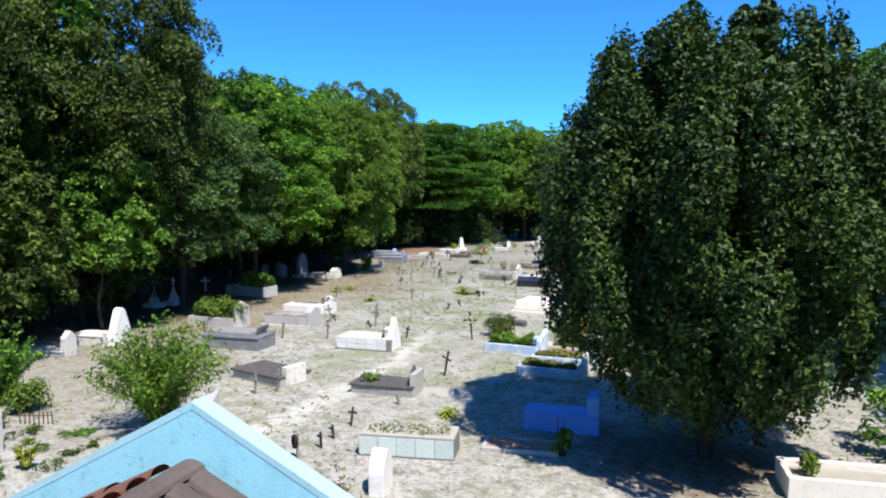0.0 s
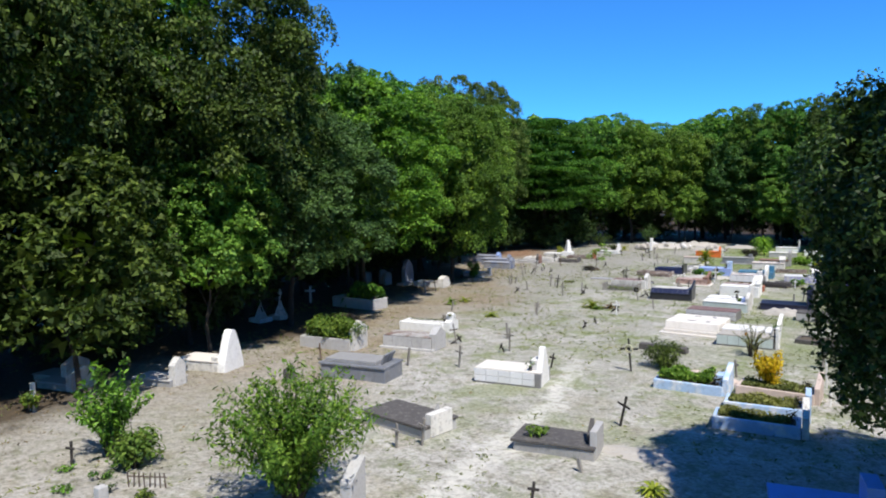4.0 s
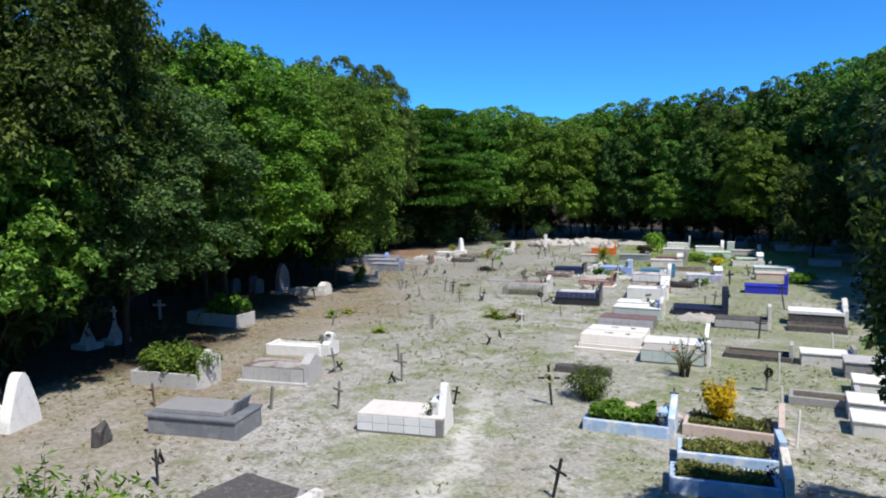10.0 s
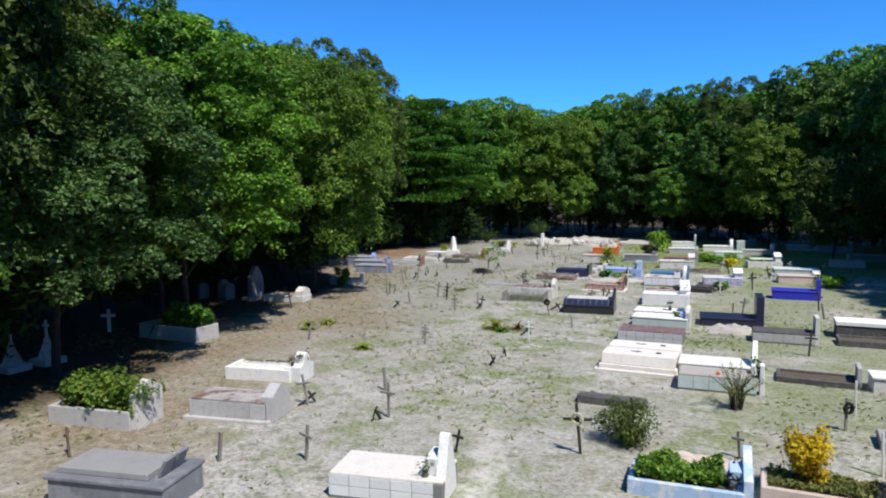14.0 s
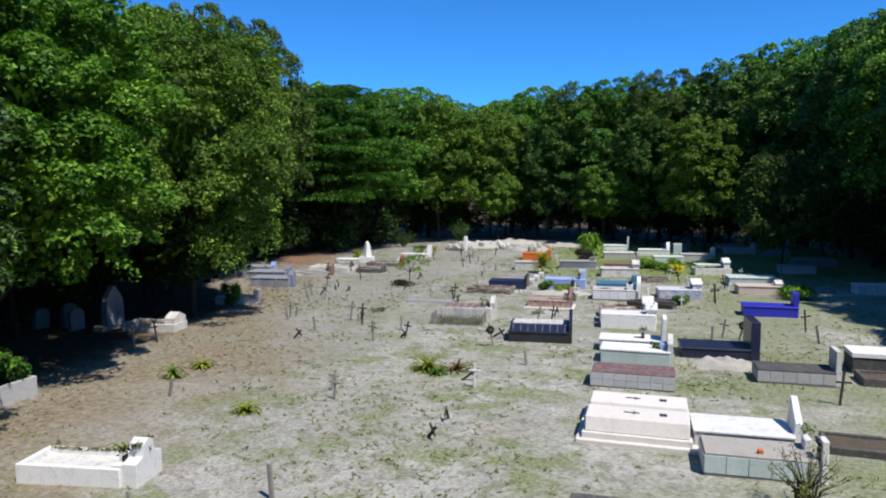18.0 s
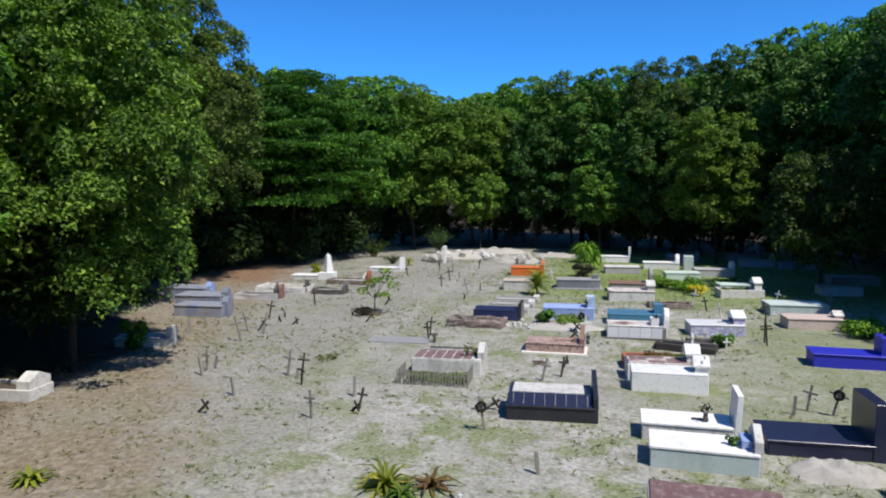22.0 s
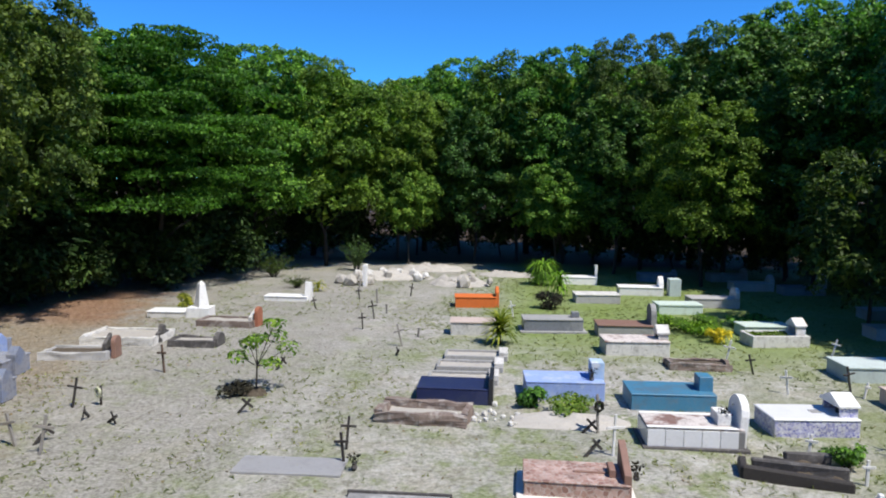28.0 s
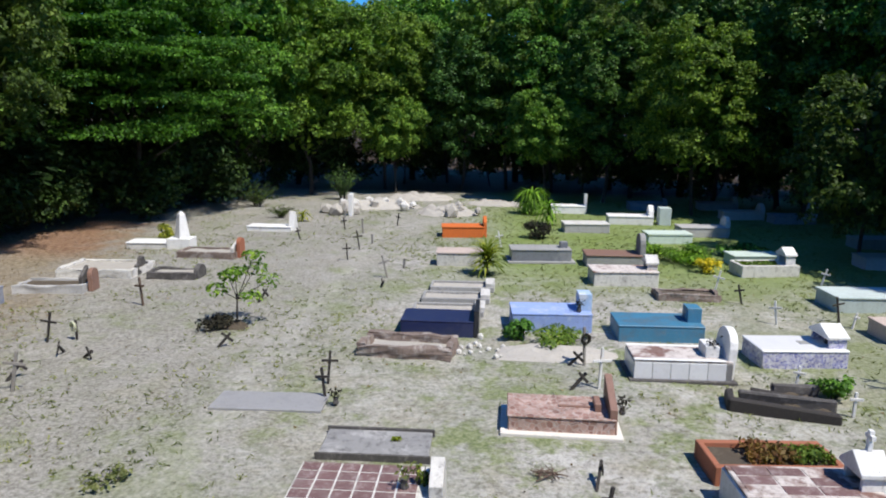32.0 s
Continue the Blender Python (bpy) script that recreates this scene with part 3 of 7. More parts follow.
# ---- mesh helpers ----
def part(name, bm, material, parent, label=""):
    me = bpy.data.meshes.new(name)
    bm.to_mesh(me)
    bm.free()
    me.materials.append(material)
    ob = new(name, me)
    ob.parent = parent
    if label:
        ob["label"] = label
    return ob


def piece(name, mesh, parent, x, y, z, rx=0.0, ry=0.0, rz=0.0):
    ob = new(name, mesh)
    ob.parent = parent
    ob.matrix_basis = pose(x, y, z, rx, ry, rz)
    return ob


def thing(name, x, y, turn, label, category, group="", z=0.0, kind=""):
    ob = new(name)
    ob.empty_display_size = 0.2
    ob.matrix_basis = pose(x, y, z, 0, 0, turn)
    return tagged(ob, label, category, group, kind)


def add_box(bm, x0, x1, y0, y1, z0, z1, bevel=0.012):
    v = [bm.verts.new((x, y, z)) for z in (z0, z1) for y in (y0, y1) for x in (x0, x1)]
    f = [bm.faces.new([v[i] for i in q]) for q in ((0, 2, 3, 1), (4, 5, 7, 6), (0, 1, 5, 4), (1, 3, 7, 5), (3, 2, 6, 7), (2, 0, 4, 6))]
    if bevel:
        edges = list({e for q in f for e in q.edges})
        bmesh.ops.bevel(bm, geom=edges, offset=bevel, segments=1, affect="EDGES", profile=0.5)
    return bm


def box(x0, x1, y0, y1, z0, z1, bevel=0.012):
    return add_box(bmesh.new(), x0, x1, y0, y1, z0, z1, bevel)


def prism(points, x0, x1, bm=None, bevel=0.008):
    """A plate between x0 and x1 with the outline of (y, z) points, given anticlockwise seen from +x."""
    bm = bm or bmesh.new()
    a = [bm.verts.new((x0, y, z)) for y, z in points]
    b = [bm.verts.new((x1, y, z)) for y, z in points]
    fs = [bm.faces.new(a[::-1]), bm.faces.new(b)]
    n = len(points)
    for i in range(n):
        fs.append(bm.faces.new((a[i], a[(i + 1) % n], b[(i + 1) % n], b[i])))
    if bevel:
        bmesh.ops.bevel(bm, geom=list({e for q in fs for e in q.edges}), offset=bevel, segments=1, affect="EDGES", profile=0.5)
    return bm


def tube(bm, a, b, r0, r1, sides=8):
    a, b = Vector(a), Vector(b)
    q = (b - a).to_track_quat("Z", "Y").to_matrix()
    rings = []
    for c, r in ((a, r0), (b, r1)):
        rings.append([bm.verts.new(c + q @ Vector((r * math.cos(2 * math.pi * i / sides), r * math.sin(2 * math.pi * i / sides), 0))) for i in range(sides)])
    for i in range(sides):
        j = (i + 1) % sides
        bm.faces.new((rings[0][i], rings[0][j], rings[1][j], rings[1][i]))
    bm.faces.new(rings[0][::-1])
    bm.faces.new(rings[1])
    return bm


def worn(bm, amount, seed=0, scale=3.0):
    """Uneven, weathered faces."""
    off = Vector((seed * 7.3, seed * 1.7, seed * 3.1))
    for v in bm.verts:
        v.co += noise.noise_vector(v.co * scale + off) * amount
    return bm


def leaf_mesh(name, centres, normals, sizes, rng, aspect=0.55, droop=0.15):
    """Many four-cornered folded leaves in one mesh."""
    n = len(centres)
    normals = normals / np.linalg.norm(normals, axis=1, keepdims=True)
    side = np.cross(normals, rng.normal(size=(n, 3)))
    side /= np.linalg.norm(side, axis=1, keepdims=True) + 1e-9
    ahead = np.cross(side, normals)
    s = sizes[:, None]
    base = centres - ahead * s * 0.5
    tip = centres + ahead * s * 0.5 - normals * s * droop
    left = centres + side * s * aspect * 0.5 + normals * s * 0.06
    right = centres - side * s * aspect * 0.5 + normals * s * 0.06
    co = np.stack([base, right, tip, left], 1).reshape(-1, 3)
    me = bpy.data.meshes.new(name)
    me.vertices.add(4 * n)
    me.vertices.foreach_set("co", co.astype(np.float32).ravel())
    me.loops.add(4 * n)
    me.loops.foreach_set("vertex_index", np.arange(4 * n, dtype=np.int32))
    me.polygons.add(n)
    me.polygons.foreach_set("loop_start", np.arange(0, 4 * n, 4, dtype=np.int32))
    me.polygons.foreach_set("loop_total", np.full(n, 4, dtype=np.int32))
    me.update(calc_edges=True)
    return me


def tri_leaves(name, centres, normals, sizes, rng, aspect=0.75):
    """Many small three-cornered leaves in one mesh, for crowns that are seen from afar."""
    n = len(centres)
    normals = normals / (np.linalg.norm(normals, axis=1, keepdims=True) + 1e-9)
    side = np.cross(normals, rng.normal(size=(n, 3)))
    side /= np.linalg.norm(side, axis=1, keepdims=True) + 1e-9
    ahead = np.cross(side, normals)
    s = sizes[:, None]
    co = np.stack([centres - ahead * s * 0.45 - side * s * aspect * 0.5, centres - ahead * s * 0.30 + side * s * aspect * 0.5, centres + ahead * s * 0.6 - normals * s * 0.15], 1).reshape(-1, 3)
    me = bpy.data.meshes.new(name)
    me.vertices.add(3 * n)
    me.vertices.foreach_set("co", co.astype(np.float32).ravel())
    me.loops.add(3 * n)
    me.loops.foreach_set("vertex_index", np.arange(3 * n, dtype=np.int32))
    me.polygons.add(n)
    me.polygons.foreach_set("loop_start", np.arange(0, 3 * n, 3, dtype=np.int32))
    me.polygons.foreach_set("loop_total", np.full(n, 3, dtype=np.int32))
    me.update(calc_edges=True)
    return me


def sphere_points(rng, n):
    v = rng.normal(size=(n, 3))
    return v / np.linalg.norm(v, axis=1, keepdims=True)


def lobed_crown(name, rng, lobes, count, size, up=0.55, aspect=0.55, inner=0.15):
    """Leaves over the outsides of overlapping lobes (x, y, z, rx, ry, rz), thin below, with gaps between."""
    lobes = np.array(lobes)
    area = lobes[:, 3] * lobes[:, 4] + lobes[:, 3] * lobes[:, 5]
    share = (area / area.sum() * count).astype(int)
    cs, ns = [], []
    for (x, y, z, rx, ry, rz), k in zip(lobes, share):
        d = sphere_points(rng, int(k * 1.6))
        keep = rng.random(len(d)) < np.clip(0.62 + 0.5 * d[:, 2], 0.12, 1.0)
        d = d[keep][:k]
        # ragged outline: bumps on the lobe
        bump = 1.0 + 0.16 * np.sin(d[:, 0] * 5 + x * 3) * np.sin(d[:, 1] * 5 + y * 3) + 0.10 * np.sin(d[:, 2] * 9 + z * 2)
        shell = (1.0 - inner * rng.random(len(d)) ** 2 * 2 + 0.10 * rng.random(len(d)) ** 3) * bump
        cs.append(np.array([x, y, z]) + d * np.array([rx, ry, rz]) * shell[:, None])
        ns.append(d * 0.9 + np.array([0, 0, up]) + rng.normal(size=d.shape) * 0.30)
    c, nn = np.concatenate(cs), np.concatenate(ns)
    return (leaf_mesh if size < 0.3 else tri_leaves)(name, c, nn, size * (0.6 + 0.8 * rng.random(len(c))), rng, aspect)


def trunk_bm(height, r, rng, limbs=5, reach=2.2, fork=0.45):
    """A tapered, bent trunk with limbs."""
    bm = bmesh.new()
    pts = [Vector((0, 0, -0.15))]
    for i in range(1, 5):
        pts.append(Vector((rng.normal() * 0.12 * i, rng.normal() * 0.12 * i, height * i / 4)))
    for i in range(4):
        tube(bm, pts[i], pts[i + 1], r * (1.15 - 0.24 * i), r * (1.15 - 0.24 * (i + 1)), 9)
    for k in range(limbs):
        h = height * (fork + (1 - fork) * k / max(1, limbs)) * 0.95
        i = min(3, int(h / height * 4))
        a = pts[i].lerp(pts[i + 1], h / height * 4 - i)
        ang = 2.4 * k + rng.random()
        mid = a + Vector((math.cos(ang) * reach * 0.5, math.sin(ang) * reach * 0.5, 0.7 + rng.random() * 0.5))
        end = mid + Vector((math.cos(ang + 0.3) * reach * 0.6, math.sin(ang + 0.3) * reach * 0.6, 0.9))
        tube(bm, a, mid, r * 0.42, r * 0.28, 7)
        tube(bm, mid, end, r * 0.28, r * 0.12, 6)
    return bm

# ---- ground ----
def smooth_height(x, y):
    return 0.035 * noise.noise(Vector((x * 0.35, y * 0.35, 0.3))) + 0.02 * noise.noise(Vector((x * 1.1, y * 1.1, 5.0))) - 0.02


def build_ground():
    xs = np.concatenate([[-2500, -900, -300, -120, -70], np.arange(-48, 18.1, 0.6), [40, 100, 300, 900, 2500]])
    ys = np.concatenate([[-2500, -900, -300, -90, -30], np.arange(-6, 92.1, 0.6), [120, 200, 400, 1000, 2500]])
    verts = []
    for y in ys:
        for x in xs:
            near = -50 < x < 20 and -8 < y < 94
            verts.append((float(x), float(y), smooth_height(float(x), float(y)) if near else -0.02))
    w = len(xs)
    faces = [(j * w + i, j * w + i + 1, (j + 1) * w + i + 1, (j + 1) * w + i) for j in range(len(ys) - 1) for i in range(w - 1)]
    me = bpy.data.meshes.new("ground")
    me.from_pydata(verts, [], faces)
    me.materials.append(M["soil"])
    me.polygons.foreach_set("use_smooth", np.ones(len(faces), dtype=bool))
    return tagged(new("ground", me), "pale sandy cemetery ground with thin dry grass and leaf litter", "ground", kind="structure")


build_ground()

# ---- woods ----
rng = np.random.default_rng(11)


def crown_mesh(r, height, bottom, radius, clumps, clump_r, flat, leaves, size, side=0.55, aspect=0.75, shoulder=0.8):
    """A crown of boughs round a dome, each bough of many small sprays, lit side (+x) the fullest, with dark gaps between the boughs."""
    mid, half = (height + bottom) / 2, (height - bottom) / 2
    i = np.arange(clumps)
    zc = np.clip(-0.86 + 1.80 * (i + 0.5) / clumps + 0.07 * r.normal(size=clumps), -0.92, 0.96)
    ring = np.sqrt(1 - zc * zc) ** np.where(zc > 0, shoulder, 0.45)
    ang = 2.39996 * i + 0.25 * r.normal(size=clumps)
    cr = clump_r * (0.65 + 0.7 * r.random(clumps))
    far = (radius * (0.88 + 0.18 * r.random(clumps)) - cr * 0.75) * ring
    top = half - cr * flat * 0.8
    centre = np.stack([far * np.cos(ang), far * np.sin(ang), mid + zc * top], 1)
    m = 15
    d = sphere_points(r, clumps * m)
    d[:, 2] = np.where(d[:, 2] < -0.25, -d[:, 2], d[:, 2])
    rep = np.repeat(np.arange(clumps), m)
    spray = centre[rep] + d * cr[rep][:, None] * np.array([1, 1, flat])
    sr = cr[rep] * (0.26 + 0.22 * r.random(clumps * m))
    out = spray - np.array([0, 0, mid - half * 0.3])
    out /= np.linalg.norm(out, axis=1, keepdims=True) + 1e-9
    share = sr ** 2 * np.clip(1 - side + side * (0.4 + 0.9 * out[:, 0] + 0.5 * out[:, 2]), 0.18, 1.6)
    pick = r.choice(len(spray), size=int(leaves * 2.9), p=share / share.sum())
    e = sphere_points(r, len(pick))
    fit = np.clip(0.24 + 0.62 * e[:, 2] + 0.42 * (e * out[pick]).sum(1), 0.02, 1.0)
    keep = np.nonzero(r.random(len(pick)) < fit)[0][:leaves]
    pick, e = pick[keep], e[keep]
    c = spray[pick] + e * (sr[pick] * (0.70 + 0.42 * r.random(len(pick))))[:, None] * np.array([1, 1, 0.5 + 0.5 * flat if flat > 0.4 else 1.4 * flat])
    nn = e * (0.65 if flat > 0.4 else 0.3) + np.array([0, 0, 0.55]) + r.normal(size=e.shape) * 0.42
    return tri_leaves("crown", c, nn, size * (0.65 + 0.7 * r.random(len(c))), r, aspect)


def inner_leaves(ob, r, z0, z1, radius, n, size, material):
    """Coarse shaded foliage in the heart of a crown."""
    d = sphere_points(r, n) * (r.random((n, 1)) ** 0.5)
    c = np.array([0, 0, (z0 + z1) / 2]) + d * np.array([radius, radius, (z1 - z0) / 2])
    me = tri_leaves("inner_foliage", c, r.normal(size=(n, 3)) + np.array([0, 0, 1.0]), size * (0.7 + 0.6 * r.random(n)), r, 0.9)
    me.materials.append(material)
    o = new("inner_foliage", me)
    o.parent = ob


def tree(name, label, height, bottom, radius, clumps, clump_r, flat, leaves, size, material, trunk_r, seed, heart=1200, side=0.55, bark_h=0.62, shoulder=0.8):
    r = np.random.default_rng(seed)
    ob = thing(name, 0, 0, 0, label, "tree", "woodland trees")
    part("trunk", trunk_bm(height * bark_h, trunk_r, r, 6, radius * 0.38, 0.3), M["bark"], ob, "grey-brown trunk with spreading limbs")
    me = crown_mesh(r, height, bottom, radius, clumps, clump_r, flat, leaves, size, side, shoulder=shoulder)
    me.materials.append(material)
    crown = new("crown", me)
    crown.parent = ob
    crown["label"] = "uneven crown of dense green leaves"
    inner_leaves(ob, r, bottom + 0.5, height - 1.4, radius * 0.66, heart, 0.50 if heart < 2000 else 0.30, material)
    return ob


KINDS = dict(
    dusky=tree("broadleaf_tree", "spreading dusky green tree with ragged crown overhanging the graves", 14.0, 2.5, 6.0, 100, 1.15, 0.85, 70000, 0.145, M["leaf_dusky"], 0.16, 10, 2800),
    grey=tree("broadleaf_tree", "small-leaved grey-green tree with loose crown overhanging the graves", 11.0, 1.8, 4.6, 76, 0.95, 0.95, 56000, 0.125, M["leaf_grey"], 0.13, 12, 2800),
    bright=tree("broadleaf_tree", "bright yellow-green tree with clumped crown at the wood's edge", 12.5, 2.2, 5.0, 64, 1.15, 0.72, 56000, 0.15, M["leaf_bright"], 0.15, 5, 2800),
    olive=tree("broadleaf_tree", "olive green tree with hanging sprays at the edge of the clearing", 12.3, 1.2, 4.9, 88, 1.0, 0.95, 66000, 0.135, M["leaf_olive"], 0.14, 1, 2800),
    dome=tree("broadleaf_tree", "broad domed tree with dense brownish olive crown above the wood", 15.0, 3.0, 6.6, 110, 1.05, 0.80, 56000, 0.17, M["leaf_brown"], 0.18, 2, shoulder=0.5),
    layered=tree("feathery_tree", "deep green tree with spreading layered feathery crown", 14.0, 3.6, 7.2, 58, 2.3, 0.14, 56000, 0.18, M["leaf_fern"], 0.2, 4),
    wood=tree("broadleaf_tree", "tall broadleaf tree with rounded mid-green crown in dense woods", 15.0, 2.6, 5.2, 78, 1.1, 0.80, 34000, 0.20, M["leaf"], 0.16, 3),
    gold=tree("broadleaf_tree", "yellowish olive tree with loose rounded crown in dense woods", 14.0, 2.2, 5.0, 70, 1.15, 0.78, 34000, 0.20, M["leaf_olive"], 0.15, 14),
    shade=tree("slender_tree", "slender dark green tree with narrow crown among the woods", 16.0, 2.8, 4.6, 72, 1.05, 0.9, 32000, 0.20, M["leaf_dark"], 0.14, 6),
    back=tree("broadleaf_tree", "tall broadleaf tree with rounded mid-green crown deep in the woods", 16.0, 5.0, 5.2, 54, 1.35, 0.75, 11000, 0.36, M["leaf"], 0.24, 7, 700),
    back_dark=tree("broadleaf_tree", "tall dark green tree with heavy lobed crown in dense woods", 16.0, 5.0, 5.3, 54, 1.4, 0.75, 10000, 0.38, M["leaf_dark"], 0.25, 8, 700),
    young=tree("young_tree", "young leafy tree with branches hanging close to the ground", 7.5, 0.5, 3.2, 44, 0.85, 0.8, 13000, 0.19, M["leaf_dusky"], 0.09, 9, 500),
    young_dark=tree("young_tree", "young dark green tree, leaves darkened for shade, with branches hanging close to the ground", 7.0, 0.5, 3.3, 44, 0.85, 0.75, 12000, 0.20, M["leaf_gloom"], 0.09, 13, 500),
    young_lime=tree("young_tree", "young yellow-green tree with large bright leaves before the wood", 8.3, 2.4, 3.4, 40, 0.95, 0.7, 20000, 0.20, M["leaf_lime"], 0.1, 15, 700),
)
SIZE = {}
for key, k in KINDS.items():
    co = np.array([v.co for c in k.children if c.name.startswith("crown") for v in c.data.vertices])
    SIZE[key] = float(np.quantile(co[:, 2], 0.999)), float(np.quantile(np.hypot(co[:, 0], co[:, 1]), 0.98))


def plant_tree(kind, x, y, height, radius, spin=None):
    """Plant a tree of its own height and spread, its full side towards the middle of the clearing."""
    facing = math.degrees(math.atan2(40 - y, -13 - x))
    c = copy_thing(KINDS[kind], pose(x, y, 0, 0, 0, facing + (spin if spin is not None else 70 * (rng.random() - 0.5))))
    h0, r0 = SIZE[kind]
    c.scale = (radius / r0, radius / r0, height / h0)
    return c


# the trees along the edge of the clearing, from the south-west round to the south-east
for row in (
    ("dusky", -26.0, 1.0, 15.0, 5.6), ("dusky", -26.0, 6.8, 17.0, 5.6), ("dusky", -27.6, 12.6, 21.0, 6.0), ("dusky", -27.2, 20.6, 18.2, 6.0), ("young_lime", -24.8, 19.8, 7.4, 2.8), ("young", -24.2, 14.4, 7.6, 3.2),
    ("grey", -26.5, 25.6, 10.4, 4.9), ("dusky", -31.6, 26.8, 14.2, 5.4), ("shade", -28.0, 31.4, 12.9, 3.0), ("bright", -27.8, 32.6, 12.1, 5.0), ("wood", -32.6, 37.6, 14.0, 5.2),
    ("olive", -28.4, 42.6, 12.6, 4.6), ("wood", -33.6, 46.2, 14.2, 4.8), ("dome", -34.8, 54.0, 15.8, 5.0), ("dome", -36.4, 59.8, 15.2, 5.2), ("gold", -35.5, 51.0, 12.6, 4.6), ("shade", -38.6, 62.6, 14.0, 4.8),
    ("layered", -34.8, 71.4, 13.6, 6.8), ("layered", -38.4, 76.4, 14.4, 6.0), ("wood", -32.4, 79.4, 14.6, 4.8), ("gold", -28.8, 83.0, 14.1, 4.8), ("wood", -32.4, 86.4, 15.6, 5.0), ("gold", -24.4, 87.4, 13.3, 4.6),
    ("wood", -20.2, 92.6, 16.0, 4.6), ("gold", -15.4, 88.4, 15.5, 4.6), ("shade", -18.6, 87.0, 11.5, 3.6), ("wood", -12.0, 87.2, 15.7, 4.8), ("dome", -6.8, 85.0, 15.7, 5.2), ("shade", -9.0, 82.0, 11.6, 3.8),
    ("gold", -4.6, 77.0, 11.0, 3.7), ("shade", -2.2, 81.6, 16.1, 4.6), ("wood", 2.0, 82.2, 17.4, 5.0), ("shade", 1.4, 76.6, 14.6, 4.4), ("wood", 5.2, 73.6, 17.0, 5.0), ("young", -1.2, 64.6, 7.6, 3.0),
    ("shade", 4.8, 67.6, 16.0, 4.8), ("wood", 5.6, 61.6, 15.6, 4.8), ("shade", 6.2, 56.0, 15.2, 4.8), ("wood", 7.2, 51.0, 15.0, 4.8), ("shade", 8.4, 46.0, 15.0, 4.8),
    ("young_lime", -12.8, 82.2, 7.2, 3.0), ("young_lime", -23.2, 85.0, 7.0, 2.4),
    # out of view: trees added to close the woods and cast eastern shade
    ("back", 9.0, 40.0, 15.0, 5.2), ("back", 10.0, 34.0, 15.0, 5.2), ("back", 10.8, 28.0, 15.0, 5.2), ("back_dark", 12.6, 22.0, 15.0, 5.2), ("back", 14.0, 15.0, 14.0, 5.2), ("back_dark", 14.0, 8.0, 14.0, 5.2),
    ("back", 14.0, 0.0, 14.0, 5.2), ("back", 6.0, -9.0, 14.0, 5.2), ("back_dark", -2.0, -12.0, 14.0, 5.2), ("back", -11.0, -12.0, 14.0, 5.2), ("back", -20.0, -8.0, 14.0, 5.2),
):
    plant_tree(*row)

# the line of the edge, for the deeper rows and the undergrowth
WOOD_EDGE = [(-26.0, 1), (-25.0, 6), (-25.0, 11.2), (-27.2, 19.8), (-26.2, 22.8), (-30.4, 31.0), (-29.4, 35), (-29.7, 41.8), (-31.2, 47.5), (-36.4, 52.5), (-38.5, 58.5),
             (-38.0, 64.5), (-36.5, 70), (-34.0, 76), (-31.0, 82), (-26.5, 87), (-20.5, 90), (-14.5, 88.5), (-8.5, 84.0), (-3.0, 80.5), (1.6, 77), (3.6, 72),
             (4.2, 67), (4.6, 61.5), (5.4, 56), (6.6, 51), (8.0, 46), (9.0, 40), (10.0, 34), (10.8, 28), (11.0, 22), (11.0, 15), (11.0, 8), (11.0, 0), (6, -9), (-2, -12), (-11, -12), (-20, -8)]
# heights of the wood's canopy behind its edge
CANOPY = [(-28, 13, 21.0), (-34, 20, 19.0), (-33, 28, 13.6), (-34, 34, 13.8), (-38, 42, 14.0), (-37, 48, 14.2), (-42, 56, 15.0), (-44, 64, 14.4), (-41, 70, 14.4), (-40, 78, 15.4), (-37, 86, 14.4),
          (-31, 92, 14.4), (-26.5, 104, 15.9), (-19, 95, 15.3), (-12, 92, 15.2), (-7, 88, 15.2), (-1, 86, 15.8), (5, 84, 17.0), (9, 73, 16.4), (10, 62, 15.6), (12, 50, 15.0), (14, 30, 15.0), (0, -12, 14.0)]


def canopy(x, y):
    total = weight = 0.0
    for cx, cy, h in CANOPY:
        w = 1.0 / ((x - cx) ** 2 + (y - cy) ** 2 + 1.0) ** 2
        total, weight = total + w * h, weight + w
    return total / weight


def outwards(i):
    x, y = WOOD_EDGE[i]
    ax, ay = WOOD_EDGE[i - 1]
    bx, by = WOOD_EDGE[(i + 1) % len(WOOD_EDGE)]
    nx, ny = (ay - by), (bx - ax)
    ln = math.hypot(nx, ny)
    nx, ny = nx / ln, ny / ln
    if (x + nx + 12) ** 2 + (y + ny - 40) ** 2 < (x + 12) ** 2 + (y - 40) ** 2:
        nx, ny = -nx, -ny
    return x, y, nx, ny


for i in range(28):
    x, y, nx, ny = outwards(i)
    jx, jy = rng.normal() * 0.5, rng.normal() * 0.5
    tx, ty = -ny, nx
    for deep, along, keep in ((5.2, 2.8, True), (9.8, 0.0, 2 < i < 26)):
        bx, by = x + nx * deep + tx * along + jy, y + ny * deep + ty * along + jx
        if keep:
            plant_tree(("back", "back_dark", "back")[(i + int(deep)) % 3], bx, by, canopy(bx, by) * (0.95 + 0.05 * rng.random()), 5.2 + 0.6 * rng.random())
for bx, by, h in ((-26.5, 104.5, 16.2), (-31.5, 101.0, 15.6), (-21.5, 101.5, 15.4)):
    plant_tree("wood", bx, by, h, 5.2)
